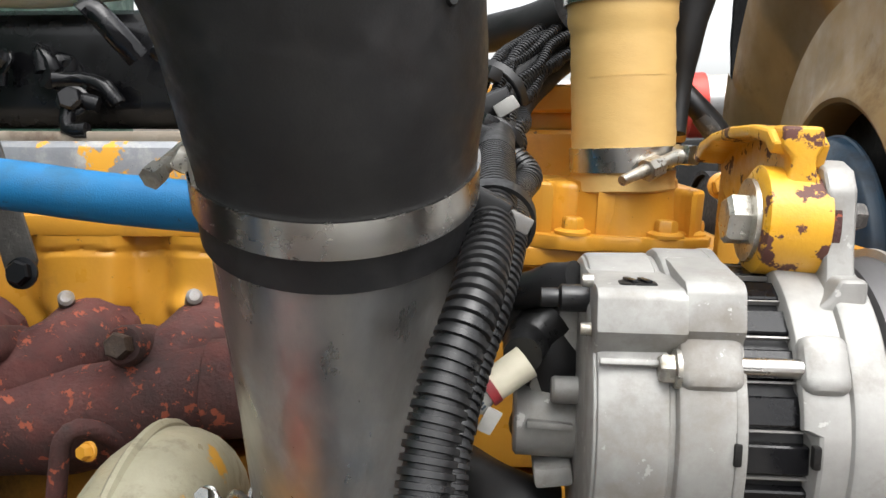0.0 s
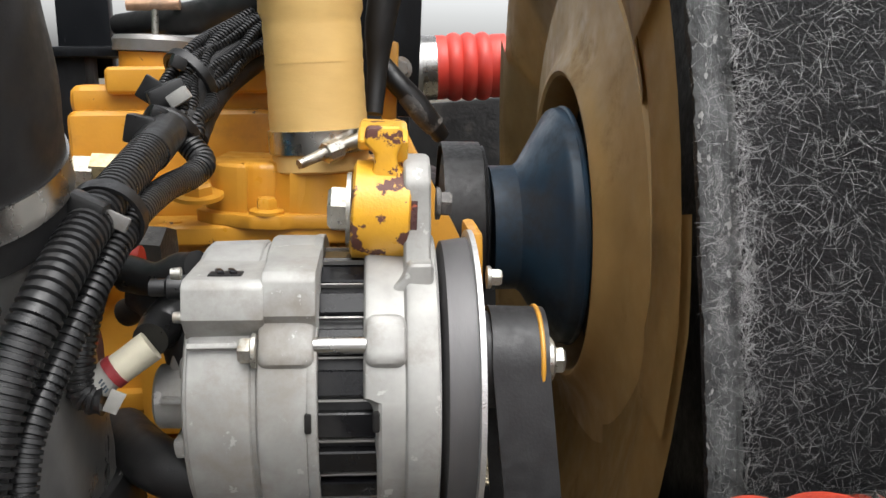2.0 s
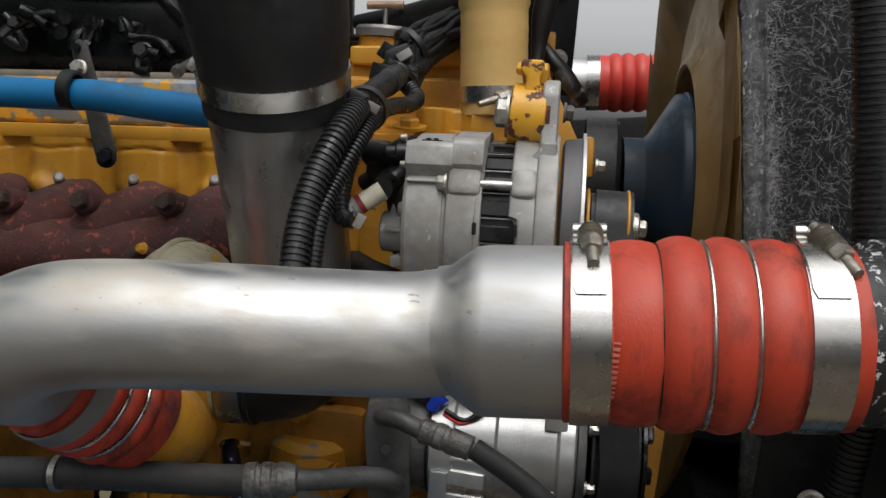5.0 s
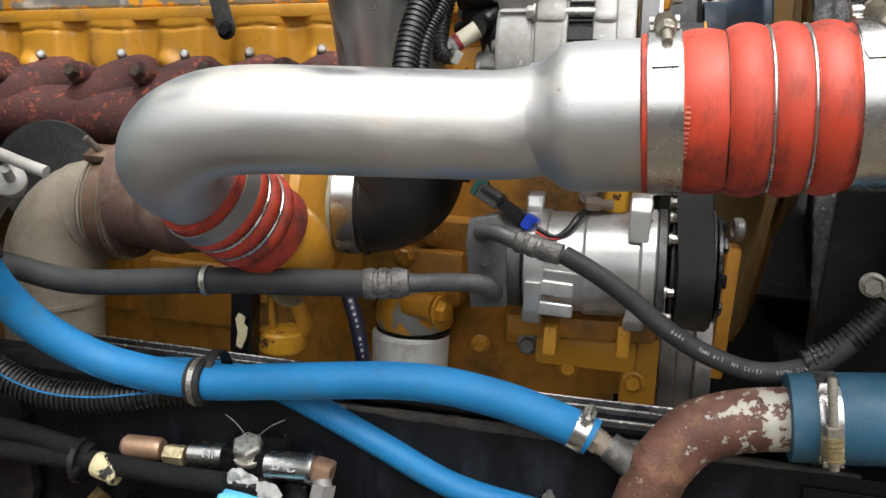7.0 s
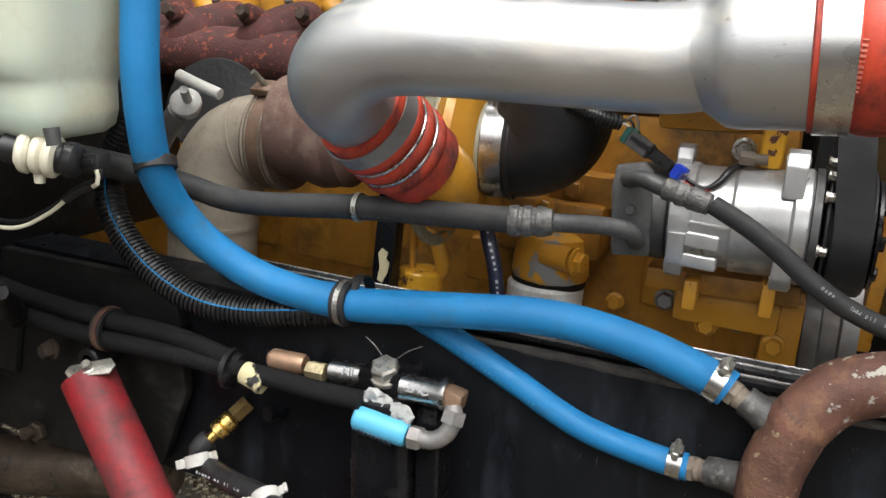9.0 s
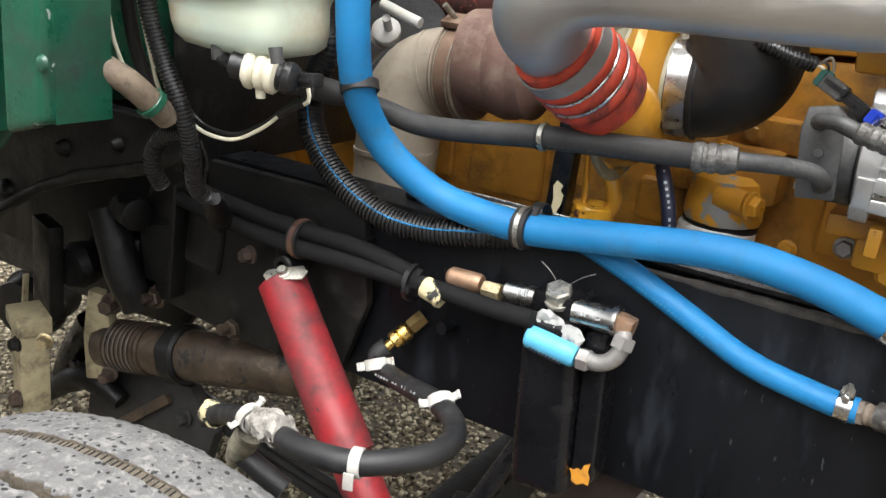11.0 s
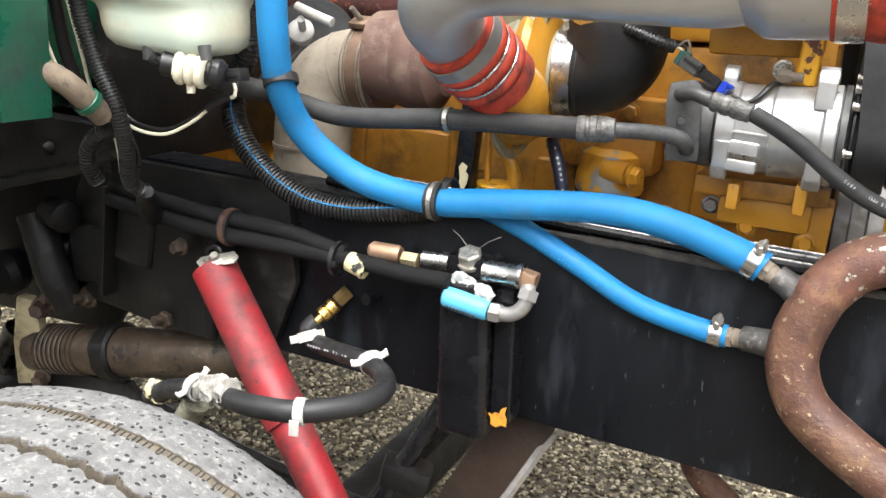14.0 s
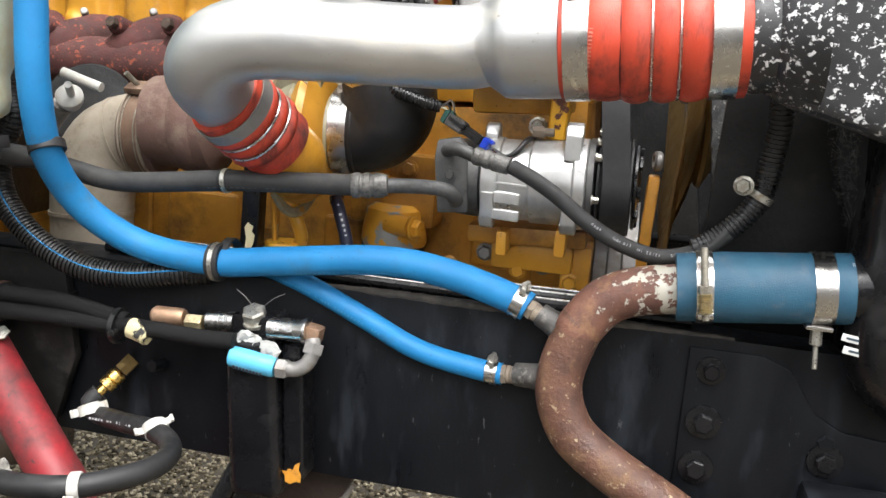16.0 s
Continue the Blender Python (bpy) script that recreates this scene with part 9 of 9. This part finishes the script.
k2 = [(0.087, 0.930, 1.604), (0.106, 0.920, 1.584), (0.128, 0.920, 1.564), (0.143, 0.920, 1.546), (0.158, 0.930, 1.527)]
uph2, _t = hose("sensor_cable", k2, [0.012, 0.012, 0.012, 0.011, 0.009], PLASTIC, "black sensor cable with a grey sleeve", 16)
part("grey_sleeve", sweep([(0.118, 0.920, 1.572), (0.135, 0.920, 1.552), (0.149, 0.925, 1.539)], 0.0125, 16, 0.006), BLACKENED, uph2)
k3 = [(-0.236, 1.100, 1.638), (-0.182, 1.060, 1.643), (-0.134, 1.020, 1.646), (-0.089, 0.980, 1.652), (-0.056, 0.955, 1.659), (-0.029, 0.940, 1.671)]
uph3, _t = hose("vent_hose", k3, [0.014, 0.016, 0.019, 0.021, 0.021, 0.020], RUBBER, "black vent hose lying behind the oil filler", 20)
# made-up gloss black tubes and nuts over the valve cover, for a dark hollow with glints
rng_m = random.Random(31)
top_mess = thing("clutter_tubes", (-0.6, 0.92, 1.58), "oily black injector lines crowded on the valve cover", "pipe")
for k in range(22):
    x, z, y = -0.95 + 0.028 * k + rng_m.uniform(-0.01, 0.01), rng_m.uniform(1.545, 1.62), rng_m.uniform(0.90, 0.95)
    p = Vector((x, y, z))
    q = [p]
    for _ in range(3):
        q.append(q[-1] + Vector((rng_m.uniform(-0.03, 0.035), rng_m.uniform(-0.012, 0.012), rng_m.uniform(-0.03, 0.03))))
    part("line", cog(sweep(q, rng_m.uniform(0.005, 0.013), 12, 0.008), 0.0015, 60), OIL_BLK, top_mess)
    if k % 4 == 0:
        part("union_nut", cog(hexa(q[1], (rng_m.uniform(-0.4, 0.4), -1, 0.3), rng_m.uniform(0.009, 0.014), 0.016), 0.001, 80), OIL_BLK, top_mess)
pale = solo("inner_fender_edge", sweep([(-0.95, 0.95, 1.70), (-0.75, 0.93, 1.68), (-0.6, 0.93, 1.675), (-0.5, 0.94, 1.69)], 0.03, 12), MINT, "pale moulded edge above the valve cover", "panel")
lever = thing("bracket_lever", (-0.547, 0.780, 1.461), "grey steel strap bolted to the head, holding the blue hose", "bracket")
part("strap", prism([(-0.583, 1.548), (-0.571, 1.557), (-0.558, 1.552), (-0.509, 1.401), (-0.513, 1.386), (-0.531, 1.380), (-0.541, 1.392)], 0.004, Matrix(((1, 0, 0, 0), (0, 0, -1, 0.79), (0, 1, 0, 0), (0, 0, 0, 1))), 0.0012), BLACKENED, lever)
part("hole", lathe([(0, 0.0065), (0.006, 0.0065)], (-0.572, 0.787, 1.545), (0, -1, 0), 16), GRIME_SHADE, lever)
part("bolt", hexa((-0.561, 0.775, 1.515), (0, -1, 0.2), 0.010, 0.012), ZINC, lever)
part("low_bolt", hexa((-0.516, 0.775, 1.391), (0, -1, 0.2), 0.012, 0.012), BLACK_PAINT, lever)
part("hose_clip", ring((-0.528, 0.700, 1.484), (1, 0, -0.05), 0.0213, 0.027, 0.018, 28, 0.002), RUBBER, lever)

# ---- far side of the bay ----
fb0 = Vector((0.208, 2.100, 1.619))
fb1 = Vector((0.386, 2.100, 1.632))
boot("red_boot", fb0, fb1 - fb0, (fb1 - fb0).length, 0.070, RED_FAR, "red convoluted silicone boot on the far charge pipe", ())
far_pipe = thing("far_charge_pipe", fb0, "polished charge pipe on the far side of the engine", "pipe")
part("tube", sweep([fb0 - (fb1 - fb0) * 0.9, fb0 + (fb1 - fb0) * 0.05], 0.07, 32), BRUSHED, far_pipe)
part("front_tube", sweep([fb1 - (fb1 - fb0) * 0.05, fb1 + (fb1 - fb0) * 0.5], 0.07, 32), BRUSHED, far_pipe)
part("bracket", box(fb0 - (fb1 - fb0) * 0.5 + Vector((0, -0.25, -0.22)), (0.05, 0.55, 0.36), bev=0.01), GRIME_SHADE, far_pipe)
part("band", ring(fb0 - (fb1 - fb0) * 0.03, fb1 - fb0, 0.074, 0.077, 0.035, 36), STEEL, far_pipe)
far_f = thing("far_fender", (-0.3, 2.5, 0.6), "dark inner fender on the far side of the engine bay", "fender")
part("panel", cog(prism([(-1.4, 0.5), (1.0, 0.5), (1.0, 1.52), (0.5, 1.56), (0.0, 1.50), (-0.6, 1.46), (-1.4, 1.5)], 0.03, Matrix(((1, 0, 0, 0), (0, 0, -1, 2.5), (0, 1, 0, 0), (0, 0, 0, 1))), 0.01), 0.01, 3), GRIME_SHADE, far_f)
# One plain black block fills in the far side of the engine.
hump = solo("far_engine_side", cog(box((-0.35, 1.42, 1.15), (1.1, 0.3, 0.6), bev=0.05), 0.006, 7), GRIME_SHADE, "dark far side of the engine with its accessories", "engine side")
cabf = solo("cab", box((-1.95, 1.2, 2.0), (1.63, 2.6, 2.0), bev=0.04), GREEN, "dark green painted truck cab behind the engine", "truck cab")
